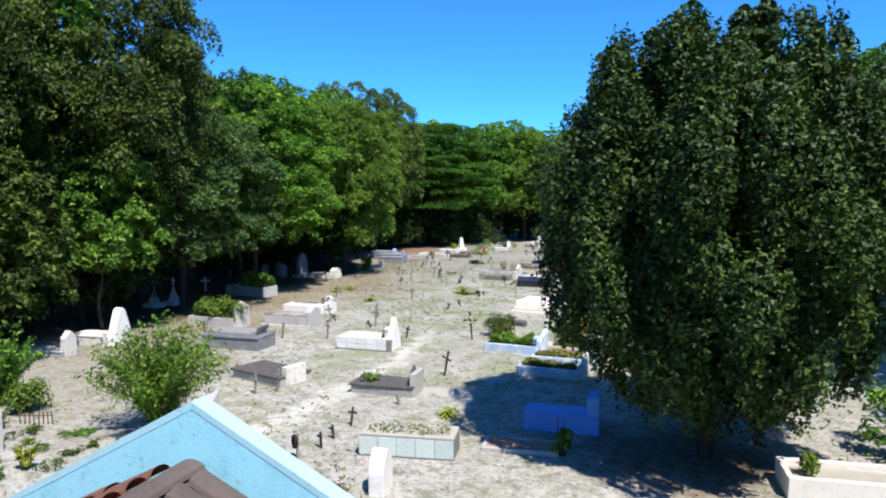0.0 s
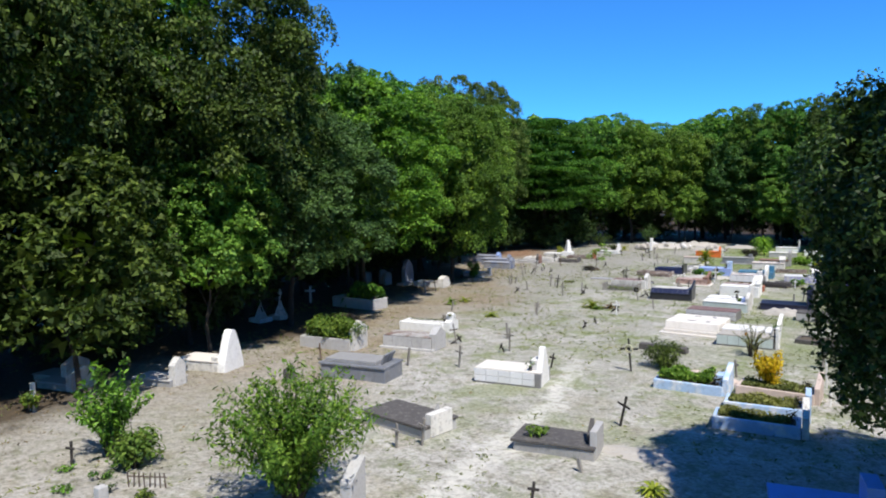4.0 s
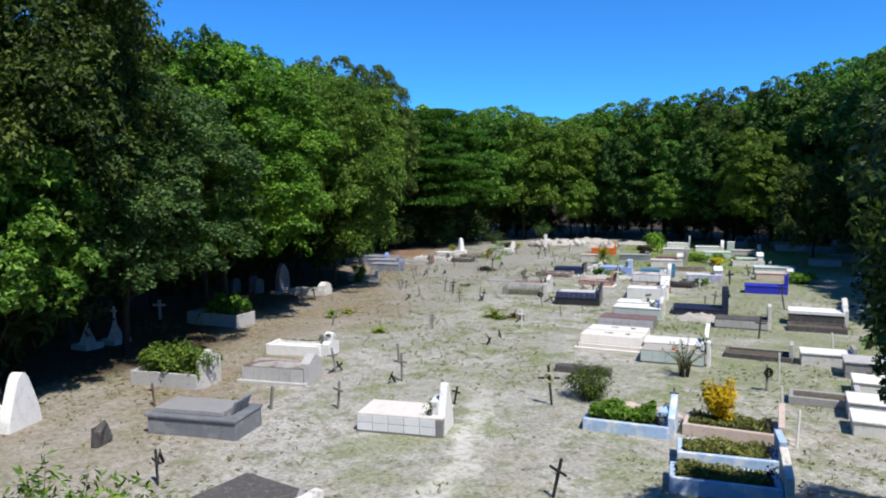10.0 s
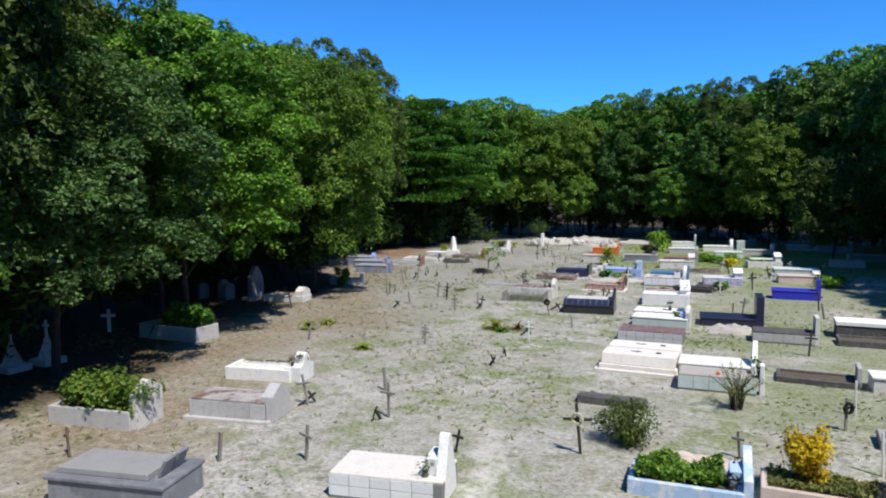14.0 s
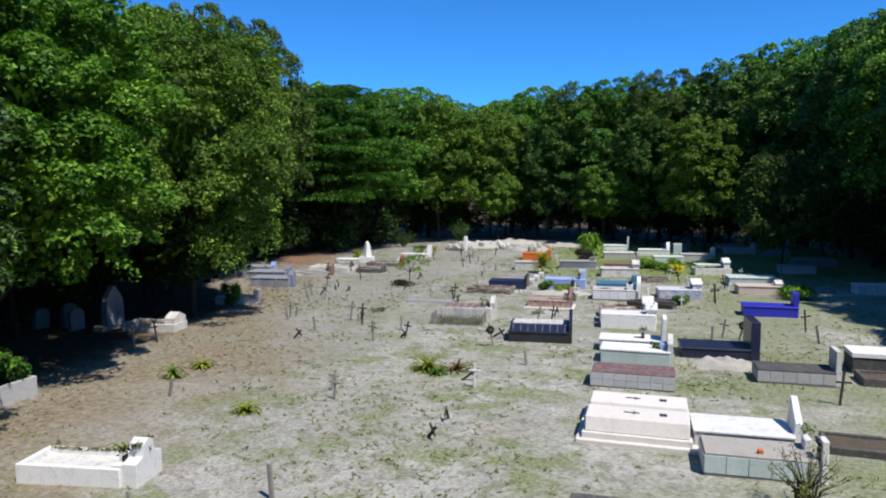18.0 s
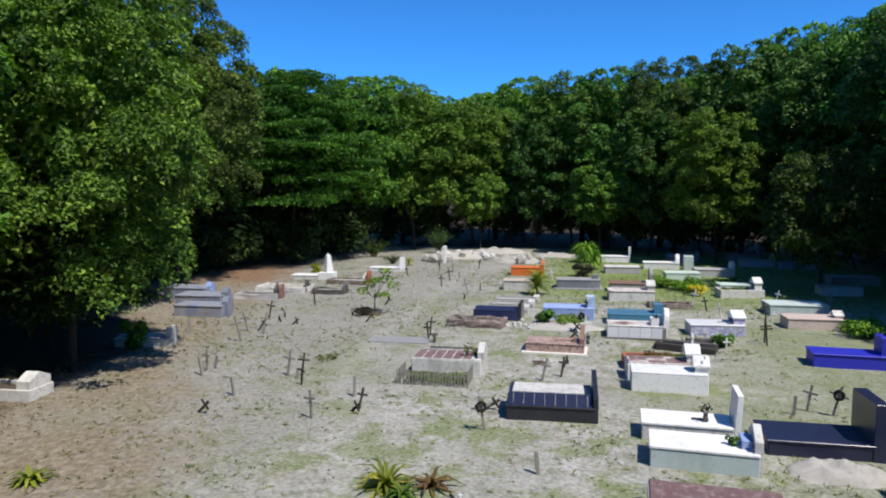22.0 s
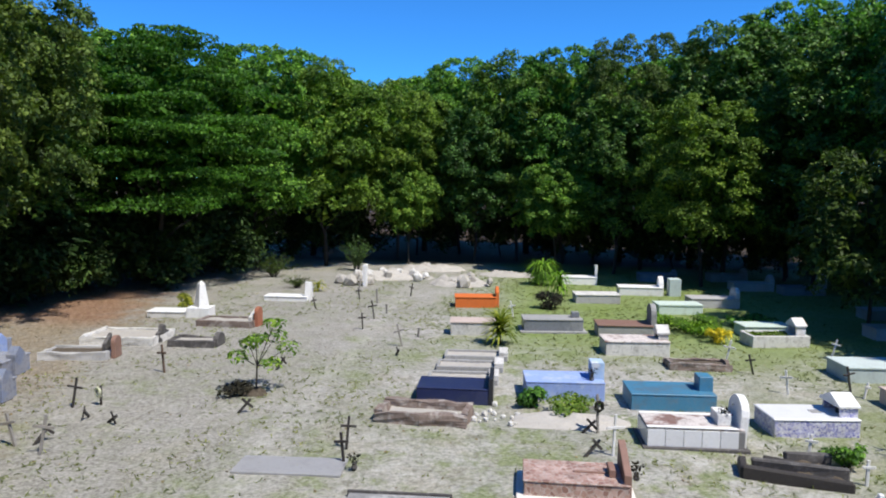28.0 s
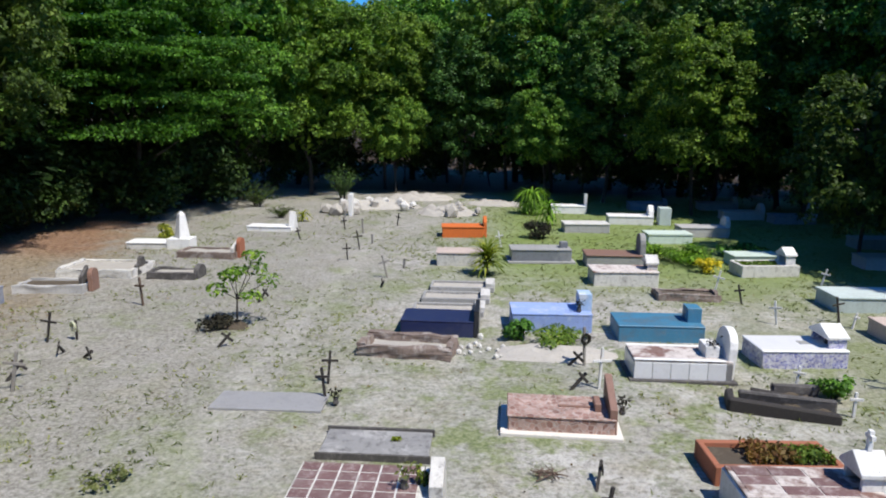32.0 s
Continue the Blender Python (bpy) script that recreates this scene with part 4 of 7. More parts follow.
# young trees that fill the lower storey of the edge, their leaves near the ground
YOUNG = [(-29.8, 43.6, 0.9), (-33.6, 46.8, 0.95), (-33.6, 44.0, 0.95), (-34.2, 36.8, 1.0), (-33.0, 33.0, 0.95), (-33.0, 27.4, 1.0), (-31.2, 21.4, 1.0), (-29.2, 16.2, 0.95), (-27.4, 10.8, 0.95)]
for i in range(9, 27):
    x, y, nx, ny = outwards(i)
    YOUNG.append((x + nx * (1.8 - 0.8 * (i % 2)) - ny * 2.9, y + ny * (1.8 - 0.8 * (i % 2)) + nx * 2.9, 0.75 + 0.3 * rng.random()))
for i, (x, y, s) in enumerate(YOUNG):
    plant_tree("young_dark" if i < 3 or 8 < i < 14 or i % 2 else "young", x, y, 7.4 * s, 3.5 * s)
for k in KINDS.values():
    for o in (*k.children_recursive, k):
        bpy.data.objects.remove(o)

# understory at the wood's edge
def shrub(x, y, r, h, material, label, seed, name="shrub", leaves=900, size=0.16, category="shrub", group="", stems=5, z=0.0, lobes=9, aspect=0.5, up=0.5, low=0.0):
    q = np.random.default_rng(seed)
    ob = thing(name, x, y, q.random() * 360, label, category, group, z)
    bm = bmesh.new()
    tips = []
    for k in range(stems):
        a = 2.399 * k + q.random() * 0.5
        far = r * (0.25 + 0.5 * math.sqrt((k + 0.5) / stems)) * (0.8 + 0.35 * q.random())
        tips.append((far * math.cos(a), far * math.sin(a), h * (0.92 - 0.30 * far / r) * (0.78 + 0.3 * q.random())))
        tube(bm, (0.05 * math.cos(a), 0.05 * math.sin(a), -0.05), tips[-1], 0.014 + 0.007 * h, 0.005, 5)
    part("stem", bm, M["bark"], ob) if stems else bm.free()
    ls = []
    for k in range(lobes):
        rr = r * (0.26 + 0.18 * q.random())
        if stems:
            tx, ty, tz = tips[k % stems]
            u = 1.0 - (0.75 + low) * q.random()
            ls.append((tx * (0.25 + 0.75 * u) + q.normal() * r * 0.12, ty * (0.25 + 0.75 * u) + q.normal() * r * 0.12, max(rr * 0.4, tz * u), rr, rr, min(rr * 1.1, h * 0.24)))
        else:
            d = sphere_points(q, 1)[0]
            ls.append((d[0] * r * 0.62, d[1] * r * 0.62, h * (0.52 + 0.33 * d[2]), rr * 1.2, rr * 1.2, min(rr * 1.2, h * 0.3)))
    me = lobed_crown("foliage", q, ls, leaves, size, up=up, aspect=aspect, inner=0.35)
    me.materials.append(material)
    f = new("foliage", me)
    f.parent = ob
    return ob


# thickets get leaves darkened for the shade under the canopy
under = [shrub(0, 0, 2.2, 4.2, M["leaf_gloom"], "dense dark green thicket under the woodland trees, its shade put into the leaf colour", 21 + k, "thicket", 1500, 0.34, "bush", "woodland thickets", 0, lobes=16) for k in range(3)]
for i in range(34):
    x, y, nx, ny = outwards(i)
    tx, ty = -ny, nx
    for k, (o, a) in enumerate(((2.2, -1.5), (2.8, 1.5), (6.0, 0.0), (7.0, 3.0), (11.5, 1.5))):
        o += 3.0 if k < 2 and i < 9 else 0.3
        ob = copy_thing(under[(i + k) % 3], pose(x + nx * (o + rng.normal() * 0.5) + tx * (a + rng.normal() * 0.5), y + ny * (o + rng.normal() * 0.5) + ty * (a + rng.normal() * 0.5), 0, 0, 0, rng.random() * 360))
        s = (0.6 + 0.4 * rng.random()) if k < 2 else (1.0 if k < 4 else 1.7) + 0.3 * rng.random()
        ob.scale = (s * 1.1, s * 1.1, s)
# a close wall of undergrowth where the north-western woods meet the reddish earth
SKIRT = [(-38.6, 58.4), (-38.3, 61.0), (-38.0, 63.6), (-37.0, 65.8), (-36.0, 68.0), (-34.7, 70.3), (-34.0, 72.8), (-32.3, 75.2)]
for i, (x, y) in enumerate(SKIRT):
    for k in range(3):
        ob = copy_thing(under[(i + k) % 3], pose(x - 1.2 * k + 0.3 * rng.normal(), y + 1.0 * k + 0.3 * rng.normal(), 0, 0, 0, rng.random() * 360))
        s = (0.62, 0.85, 1.15)[k] + 0.2 * rng.random()
        ob.scale = (s * 1.15, s * 1.15, s)
for i, (x, y) in enumerate(((-26.8, 10.6), (-27.2, 14.6), (-27.6, 17.8), (-27.4, 21.6), (-28.6, 24.4))):  # and behind the young trees near the chapel
    ob = copy_thing(under[i % 3], pose(x, y, 0, 0, 0, 75 * i))
    ob.scale = (1.0, 1.0, 0.95)
for u in under:
    for o in (*u.children_recursive, u):
        bpy.data.objects.remove(o)


# ---- the near evergreen ----
def near_tree():
    q = np.random.default_rng(5)
    ob = thing("evergreen_tree", -0.9, 16.3, 0, "dense dark green evergreen tree with domed crown reaching low over graves", "tree")
    part("trunk", trunk_bm(7.5, 0.17, q, 9, 2.0, 0.25), M["bark"], ob, "short grey trunk in the shade of its crown")
    cs, ns = [], []
    n_bough = 165
    shape = [(1.2, 0.7), (1.9, 1.9), (2.6, 2.9), (3.4, 3.45), (4.6, 3.75), (5.8, 3.68), (7.0, 3.25), (7.9, 2.6), (8.5, 1.8), (9.9, 0.5)]
    for k in range(n_bough):  # upright boughs, wide at the skirt and closing to a ragged dome
        z = 1.3 + 7.15 * ((k + 0.5) / n_bough) ** 0.95
        j = next(i for i in range(len(shape) - 1) if z <= shape[i + 1][0])
        (z0, r0), (z1, r1) = shape[j], shape[j + 1]
        prof = r0 + (r1 - r0) * (z - z0) / (z1 - z0)
        a = 2.39996 * k + 0.4 * q.random()
        rr = max(0.0, prof * (1.02 if math.cos(a) > 0 else 0.925) - 0.45 + 0.75 * (q.random() - 0.4))
        tall, wide = 0.60 + 0.50 * q.random(), 0.36 + 0.26 * q.random()
        if z > 7.2:  # pointed tops
            tall, wide = 0.60 + 0.50 * q.random(), 0.30 + 0.14 * q.random()
        count = 2100
        e = sphere_points(q, count)
        lean = np.array([math.cos(a), math.sin(a), 0.25])
        e = e[q.random(count) < np.clip(0.35 + 0.75 * (e @ lean), 0.05, 1.0)]
        bump = 1.0 + 0.28 * np.sin(e[:, 0] * 7 + k) * np.sin(e[:, 1] * 7 + 2 * k) * np.sin(e[:, 2] * 6 + k)
        bump = bump * (0.78 + 0.34 * q.random(len(e)))
        cs.append(np.array([rr * math.cos(a), rr * math.sin(a), z]) + e * np.array([wide, wide, tall]) * bump[:, None])
        ns.append(e * 0.5 + np.array([0, 0, 0.35]) + q.normal(size=e.shape) * 0.5)
    for k, (sx, sz) in enumerate(((-1.75, 7.9), (-1.2, 8.6), (-0.45, 9.05), (0.55, 8.9), (0.95, 9.1), (1.75, 8.1))):  # leading shoots
        for back in (-0.35, 0.45):
            e = sphere_points(q, 1100)
            thick, tall = 0.26 + 0.12 * q.random(), 0.45 + 0.25 * q.random()
            taper = (1.0 - 0.22 * e[:, 2]) * (0.72 + 0.42 * q.random(len(e))) * (1.0 + 0.25 * np.sin(e[:, 2] * 9 + k))
            cs.append(np.array([sx, back + 0.3 * q.normal(), sz - 0.15 * q.random()]) + e * np.stack([thick * taper, thick * taper, np.full(len(e), tall)], 1))
            ns.append(e * 0.5 + np.array([0, 0, 0.35]) + q.normal(size=e.shape) * 0.5)
    c, nn = np.concatenate(cs), np.concatenate(ns)
    me = tri_leaves("crown", c, nn, 0.098 * (0.6 + 0.8 * q.random(len(c))), q, 0.7)
    me.materials.append(M["leaf_evergreen"])
    c = new("crown", me)
    c.parent = ob
    c["label"] = "thick domed crown of small glossy leaves"
    inner_leaves(ob, q, 1.2, 9.0, 2.75, 14000, 0.30, M["leaf_evergreen"])


near_tree()


# ---- chapel gable and roof under the start of the flight ----
def chapel():
    ob = thing("chapel", -2.816, 3.866, 10.0, "small chapel with weathered cyan gable parapet and brown tiled roof", "chapel")
    top, slope, half, thick = 4.344, 0.53, 3.4, 0.13
    eave = top - slope * half
    # gable wall: local x across, y outwards (front), apex over the origin
    def plate(pts, y0, y1):
        bm = bmesh.new()
        a = [bm.verts.new((x, y0, z)) for x, z in pts]
        b = [bm.verts.new((x, y1, z)) for x, z in pts]
        bm.faces.new(a)
        bm.faces.new(b[::-1])
        for i in range(len(pts)):
            j = (i + 1) % len(pts)
            bm.faces.new((a[j], a[i], b[i], b[j]))
        bmesh.ops.recalc_face_normals(bm, faces=bm.faces)
        return bm
    gable = part("gable_wall", plate([(-half, -0.1), (half, -0.1), (half, eave - 0.05), (0, top - 0.05), (-half, eave - 0.05)], -thick + 0.003, -0.02), M["cyan_paint"], ob, "cyan painted gable wall with peeling streaks")
    for s, nm in ((-1, "coping"), (1, "coping")):
        bm = bmesh.new()
        pts = [(0, top - 0.05), (s * (half + 0.1), top - 0.05 - slope * (half + 0.1)), (s * (half + 0.1), top - slope * (half + 0.1)), (0, top)]
        part(nm, plate(pts, -thick, 0.01), M["cyan_white"], gable, "pale cyan sloping coping")
    for s in (-1, 1):
        part("side_wall", box(s * (half - 0.3) - 0.1, s * (half - 0.3) + 0.1, -9.5, -thick, -0.1, eave - 0.5), M["cyan_paint"], ob)
    part("rear_wall", plate([(-half + 0.2, -0.1), (half - 0.2, -0.1), (half - 0.2, eave - 0.5), (0, top - 0.75), (-half + 0.2, eave - 0.5)], -9.7, -9.5), M["cyan_paint"], ob)
    # roof: battens of half-round tiles under the parapet
    ridge = top - 0.41
    pitch = 0.44
    ang = math.degrees(math.atan(pitch))
    tile = bmesh.new()
    tile_w, tile_l = 0.2, 0.42
    for k in range(7):
        a0 = math.pi * k / 6
        tile.verts.new((tile_w / 2 * math.cos(a0) * 1.05, 0, 0.06 * math.sin(a0)))
        tile.verts.new((tile_w / 2 * math.cos(a0) * 0.9, tile_l, 0.05 * math.sin(a0) + 0.03))
    tile.verts.ensure_lookup_table()
    for k in range(6):
        tile.faces.new([tile.verts[i] for i in (2 * k, 2 * k + 1, 2 * k + 3, 2 * k + 2)])
    tmes = []
    for key in ("roof_tile", "roof_grey"):
        tme = bpy.data.meshes.new("roof_tile")
        tile.to_mesh(tme)
        tme.materials.append(M[key])
        tmes.append(tme)
    tile.free()
    for s in (-1, 1):
        bm = bmesh.new()
        e = half - 0.05
        vs = [bm.verts.new(p) for p in ((0, -thick, ridge), (0, -9.6, ridge), (s * e, -9.6, ridge - pitch * e), (s * e, -thick, ridge - pitch * e))]
        lo = [bm.verts.new(v.co - Vector((0, 0, 0.08))) for v in vs]
        bm.faces.new(vs)
        bm.faces.new(lo[::-1])
        for i in range(4):
            bm.faces.new((vs[i], lo[i], lo[(i + 1) % 4], vs[(i + 1) % 4]))
        bmesh.ops.recalc_face_normals(bm, faces=bm.faces)
        slab = part("roof_slope", bm, M["roof_tile" if s < 0 else "roof_grey"], ob, "brown clay tiled roof slope darkened by mould")
        for row in range(8):
            for col in range(7):
                d = 0.10 + 0.36 * row
                y = -thick - 0.14 - 0.21 * col
                t = piece("roof_tile", tmes[0 if s < 0 else 1], slab, s * (d + 0.40), y, ridge - pitch * (d + 0.40) + 0.02)
                t.matrix_basis = Matrix.Translation((s * (d + 0.40), y, ridge - pitch * (d + 0.40) + 0.015)) @ pose(0, 0, 0, 0, 0, 90 if s > 0 else -90) @ pose(0, 0, 0, ang)
    cap = bmesh.new()
    for k in range(7):
        a0 = math.pi * k / 6
        for y, r in ((0.0, 0.10), (-0.40, 0.085)):
            cap.verts.new((r * math.cos(a0), y, 0.55 * r * math.sin(a0) - 0.01))
    cap.verts.ensure_lookup_table()
    for k in range(6):
        cap.faces.new([cap.verts[i] for i in (2 * k, 2 * k + 1, 2 * k + 3, 2 * k + 2)])
    cme = bpy.data.meshes.new("ridge_tile")
    cap.to_mesh(cme)
    cap.free()
    cme.materials.append(M["roof_grey"])
    for k in range(26):
        piece("ridge_tile", cme, ob, 0, -thick - 0.003 - 0.36 * k, ridge + 0.006 * (k % 2), 0, 0, (k * 37 % 5 - 2) * 0.8)


chapel()

# ---- tombs ----
def outline(shape, w, h, y0=0.0):
    """Outline (y, z) of a headstone of width w and height h."""
    if shape == "rect":
        p = [(0, 0), (w, 0), (w, h), (0, h)]
    elif shape == "peak":
        p = [(0, 0), (w, 0), (w, h * 0.74), (w / 2, h), (0, h * 0.74)]
    elif shape == "tall_peak":
        p = [(0, 0), (w, 0), (w * 0.94, h * 0.28), (w * 0.60, h * 0.97), (w * 0.5, h), (w * 0.40, h * 0.97), (w * 0.06, h * 0.28)]
    elif shape == "bell":
        p = [(0, 0), (w, 0), (w * 0.97, h * 0.20), (w * 0.88, h * 0.42), (w * 0.76, h * 0.68), (w * 0.66, h * 0.90), (w * 0.57, h * 0.985), (w * 0.5, h), (w * 0.43, h * 0.985), (w * 0.34, h * 0.90), (w * 0.24, h * 0.68), (w * 0.12, h * 0.42), (w * 0.03, h * 0.20)]
    elif shape == "gothic":
        p = [(0, 0), (w, 0), (w, h * 0.5), (w * 0.93, h * 0.68), (w * 0.78, h * 0.84), (w * 0.5, h), (w * 0.22, h * 0.84), (w * 0.07, h * 0.68), (0, h * 0.5)]
    elif shape == "arch":
        p = [(0, 0), (w, 0)] + [(w / 2 + w / 2 * math.cos(math.pi * k / 8), h - w * 0.42 + w * 0.42 * math.sin(math.pi * k / 8)) for k in range(9)]
    elif shape == "shoulder":
        p = [(0, 0), (w, 0), (w, h * 0.55), (w * 0.72, h * 0.62), (w * 0.68, h * 0.9), (w * 0.5, h), (w * 0.32, h * 0.9), (w * 0.28, h * 0.62), (0, h * 0.55)]
    else:  # slanting top
        p = [(0, 0), (w, 0), (w, h), (0, h * 0.62)]
    return [(y0 + y, z) for y, z in p]


def small_cross(bm, x, y, z, h, t=0.035, along="y"):
    add_box(bm, x - t, x + t, y - t, y + t, z, z + h, 0.004)
    a = h * 0.28
    if along == "y":
        add_box(bm, x - t * 0.9, x + t * 0.9, y - a, y + a, z + h * 0.58, z + h * 0.58 + 2 * t, 0.004)
    else:
        add_box(bm, x - a, x + a, y - t * 0.9, y + t * 0.9, z + h * 0.58, z + h * 0.58 + 2 * t, 0.004)
    return bm


def headstone(ob, kind, L, W, h, material, depth=0.16, width=None, x=None, lean=0.0, label="", cap=None):
    """An upright at the head end of a grave. kind: an outline, or 'niche': a small house with a pitched roof."""
    width = width or W * 0.86
    x1 = (x if x is not None else L - 0.02)
    x0 = x1 - depth
    y0 = (W - width) / 2
    if kind == "niche":
        t = min(0.07, width * 0.16)
        bm = box(x0, x1, y0, y0 + width, -0.02, h * 0.34, 0.008)
        add_box(bm, x1 - 0.07, x1, y0, y0 + width, h * 0.34 + 0.002, h * 0.72, 0.006)
        for yy in (y0, y0 + width - t):
            add_box(bm, x0, x1 - 0.072, yy, yy + t, h * 0.34 + 0.002, h * 0.72, 0.006)
        body = part("headstone", bm, material, ob, label or "open niche facing the grave")
        # the recess's shade is painted on: its back is darker than the walls
        part("niche", box(x1 - 0.09, x1 - 0.074, y0 + t, y0 + width - t, h * 0.36, h * 0.70, 0), M["gloom"], body, "niche back in darker paint that stands for its shade")
        roof = prism([(y0 - 0.05, h * 0.70), (y0 + width + 0.05, h * 0.70), (y0 + width + 0.05, h * 0.76), (y0 + width / 2, h), (y0 - 0.05, h * 0.76)], x0 - 0.06, x1 + 0.03)
        part("niche_roof", roof, cap or material, body, "small pitched cap")
        return body
    body = part("headstone", worn(prism(outline(kind, width, h + 0.02, y0), x0, x1), 0.008, h), material, ob, label)
    body.location.z = -0.02
    if lean:
        body.rotation_euler[1] = radians(lean)
        body.location.x = x1 * (1 - math.cos(radians(lean)))
        body.location.z = -0.02 + x1 * math.sin(radians(lean))
    return body


TILES = {}


def tile_mesh(w, h, material):
    key = (round(w, 3), round(h, 3), material.name)
    if key not in TILES:
        bm = box(-w / 2, w / 2, -0.006, 0.006, -h / 2, h / 2, 0.004)
        me = bpy.data.meshes.new("tile")
        bm.to_mesh(me)
        bm.free()
        me.materials.append(material)
        TILES[key] = me
    return TILES[key]


def tile_faces(ob, L, W, H, nx, nz, material, top=None, ends=True, z0=0.02):
    """Glazed tiles on the long faces, the foot end and, if asked, the top of a box grave."""
    w, h, g = L / nx, (H - z0) / nz, 0.012
    me = tile_mesh(w - g, h - g, material)
    for i in range(nx):
        for k in range(nz):
            piece("tile", me, ob, (i + 0.5) * w, -0.003, z0 + (k + 0.5) * h)
    if ends:
        ny = max(2, round(W / w))
        we = W / ny
        me2 = tile_mesh(we - g, h - g, material)
        for i in range(ny):
            for k in range(nz):
                piece("tile", me2, ob, -0.003, (i + 0.5) * we, z0 + (k + 0.5) * h, 0, 0, 90)
    if top:
        ny = max(2, round(W / w))
        wt = W / ny
        me3 = tile_mesh(w - g, wt - g, top)
        for i in range(nx):
            for k in range(ny):
                piece("tile", me3, ob, (i + 0.5) * w, (k + 0.5) * wt, H + 0.004, 90)


def tomb(label, x, y, turn, L, W, H, body, lid=None, lid_h=0.06, over=0.03, plinth=None, plinth_out=0.08, plinth_h=0.08, wear=0.006, name="tomb"):
    """A box grave: body, lid and, where it has one, a plinth. Local x runs from foot to head."""
    ob = thing(name, x, y, turn, label, "tomb", "raised graves")
    if plinth:
        part("plinth", worn(box(-plinth_out, L + plinth_out, -plinth_out, W + plinth_out, -0.08, plinth_h), wear, x), plinth, ob)
    core = H - (lid_h if lid else 0)
    part("body", worn(box(0, L, 0, W, -0.1, core, 0.018), wear, y), body, ob)
    if lid:
        part("lid", worn(box(-over, L + over * 0.3, -over, W + over, core, H, 0.012), wear, x + y), lid, ob)
    return ob


def plot(label, x, y, turn, L, W, H, kerb, fill, t=0.11, fill_h=None, name="grave_plot", wear=0.012):
    """A kerbed grave with a bed of earth inside."""
    ob = thing(name, x, y, turn, label, "grave", "kerbed graves")
    for nm, q in (("kerb", (0, L, 0, t)), ("kerb", (0, L, W - t, W)), ("kerb", (0, t, t + 0.003, W - t - 0.003)), ("kerb", (L - t, L, t + 0.003, W - t - 0.003))):
        if wear < 0.04:
            bm = worn(box(*q, -0.1, H, 0.014), wear, x + q[0] + q[2])
        else:  # broken and crumbling
            bm = box(*q, -0.1, H, 0)
            bmesh.ops.subdivide_edges(bm, edges=bm.edges[:], cuts=5, use_grid_fill=True)
            bm = worn(worn(bm, wear, x + q[0] + q[2], 2.2), wear * 0.5, y + q[1], 7.0)
        part(nm, bm, kerb, ob)
    bm = bmesh.new()
    bmesh.ops.create_grid(bm, x_segments=10, y_segments=6, size=0.5)
    f = (fill_h if fill_h is not None else H * 0.7)
    for v in bm.verts:
        u, w = v.co.x + 0.5, v.co.y + 0.5
        v.co = Vector((t * 0.9 + u * (L - 1.8 * t), t * 0.9 + w * (W - 1.8 * t), f + 0.03 * noise.noise(Vector((u * 4 + x, w * 3 + y, 0))) ))
    part("bed", bm, fill, ob)
    return ob


def bed_plants(x, y, turn, L, W, z, material, label, seed, count=700, size=0.10, height=0.22, name="grave_plants", gap=0.0):
    """Low plants over the bed of a kerbed grave."""
    q = np.random.default_rng(seed)
    c = np.stack([0.12 + (L - 0.24 - gap) * q.random(count), 0.12 + (W - 0.24) * q.random(count), np.zeros(count)], 1)
    hump = np.array([0.5 + 0.5 * noise.noise(Vector((p[0] * 2.2 + seed, p[1] * 2.2, 0.7))) for p in c])
    c[:, 2] = 0.02 + height * hump * (0.25 + 0.75 * q.random(count))
    me = leaf_mesh("foliage", c, np.array([0, 0, 0.8]) + q.normal(size=(count, 3)) * 0.6, size * (0.6 + 0.8 * q.random(count)), q, 0.42)
    me.materials.append(material)
    ob = tagged(new(name, me), label, "plants", kind="stuff")
    ob.matrix_basis = pose(x, y, z, 0, 0, turn)
    return ob


# row nearest the chapel
g = tomb("bright blue painted tomb with block headstone in tree shade", -5.0, 16.15, 11, 1.75, 0.8, 0.42, M["blue"], M["blue"], wear=0.01)
headstone(g, "rect", 1.78, 0.8, 0.86, M["blue"], 0.28, 0.72)
g = tomb("pale green-grey tiled tomb with sandy grass on its top", -7.69, 13.0, 16, 2.1, 0.85, 0.48, M["grout"], M["heap"], 0.05, -0.02)
tile_faces(g, 2.1, 0.85, 0.43, 5, 1, M["seafoam"])
bed_plants(-7.69, 13.0, 16, 2.1, 0.85, 0.48, M["grass"], "dry grass growing on the tomb top", 3, 420, 0.07, 0.05)
g = tomb("dark lichened flat tomb with pale broken headstone", -14.9, 16.82, -9, 2.2, 1.2, 0.30, M["pale_concrete"], M["dark_concrete"], 0.08, 0.05, wear=0.035)
headstone(g, "rect", 2.25, 1.2, 0.55, M["old_white"], 0.2, 0.8)
headstone(g, "slant", 2.2, 1.2, 0.72, M["concrete"], 0.08, 0.22, 2.06)
g = tomb("dark weathered flat tomb with greenery and a worn headstone", -10.6, 17.0, 9, 1.9, 1.0, 0.28, M["concrete"], M["dark_concrete"], 0.07, 0.04, wear=0.03)
headstone(g, "rect", 1.95, 1.0, 0.62, M["pale_concrete"], 0.16, 0.8)
headstone(g, "slant", 1.9, 1.0, 0.74, M["dark_concrete"], 0.10, 0.4, 1.76)
shrub(-10.15, 17.45, 0.32, 0.30, M["leaf_shrub"], "small green plants growing on a flat tomb", 31, "plant", 260, 0.09, "plant", z=0.27)
g = tomb("grey marble tomb with stepped lid and open-book headstone", -19.03, 19.57, 9.5, 2.42, 1.22, 0.50, M["marble"], M["marble"], 0.07, 0.05)
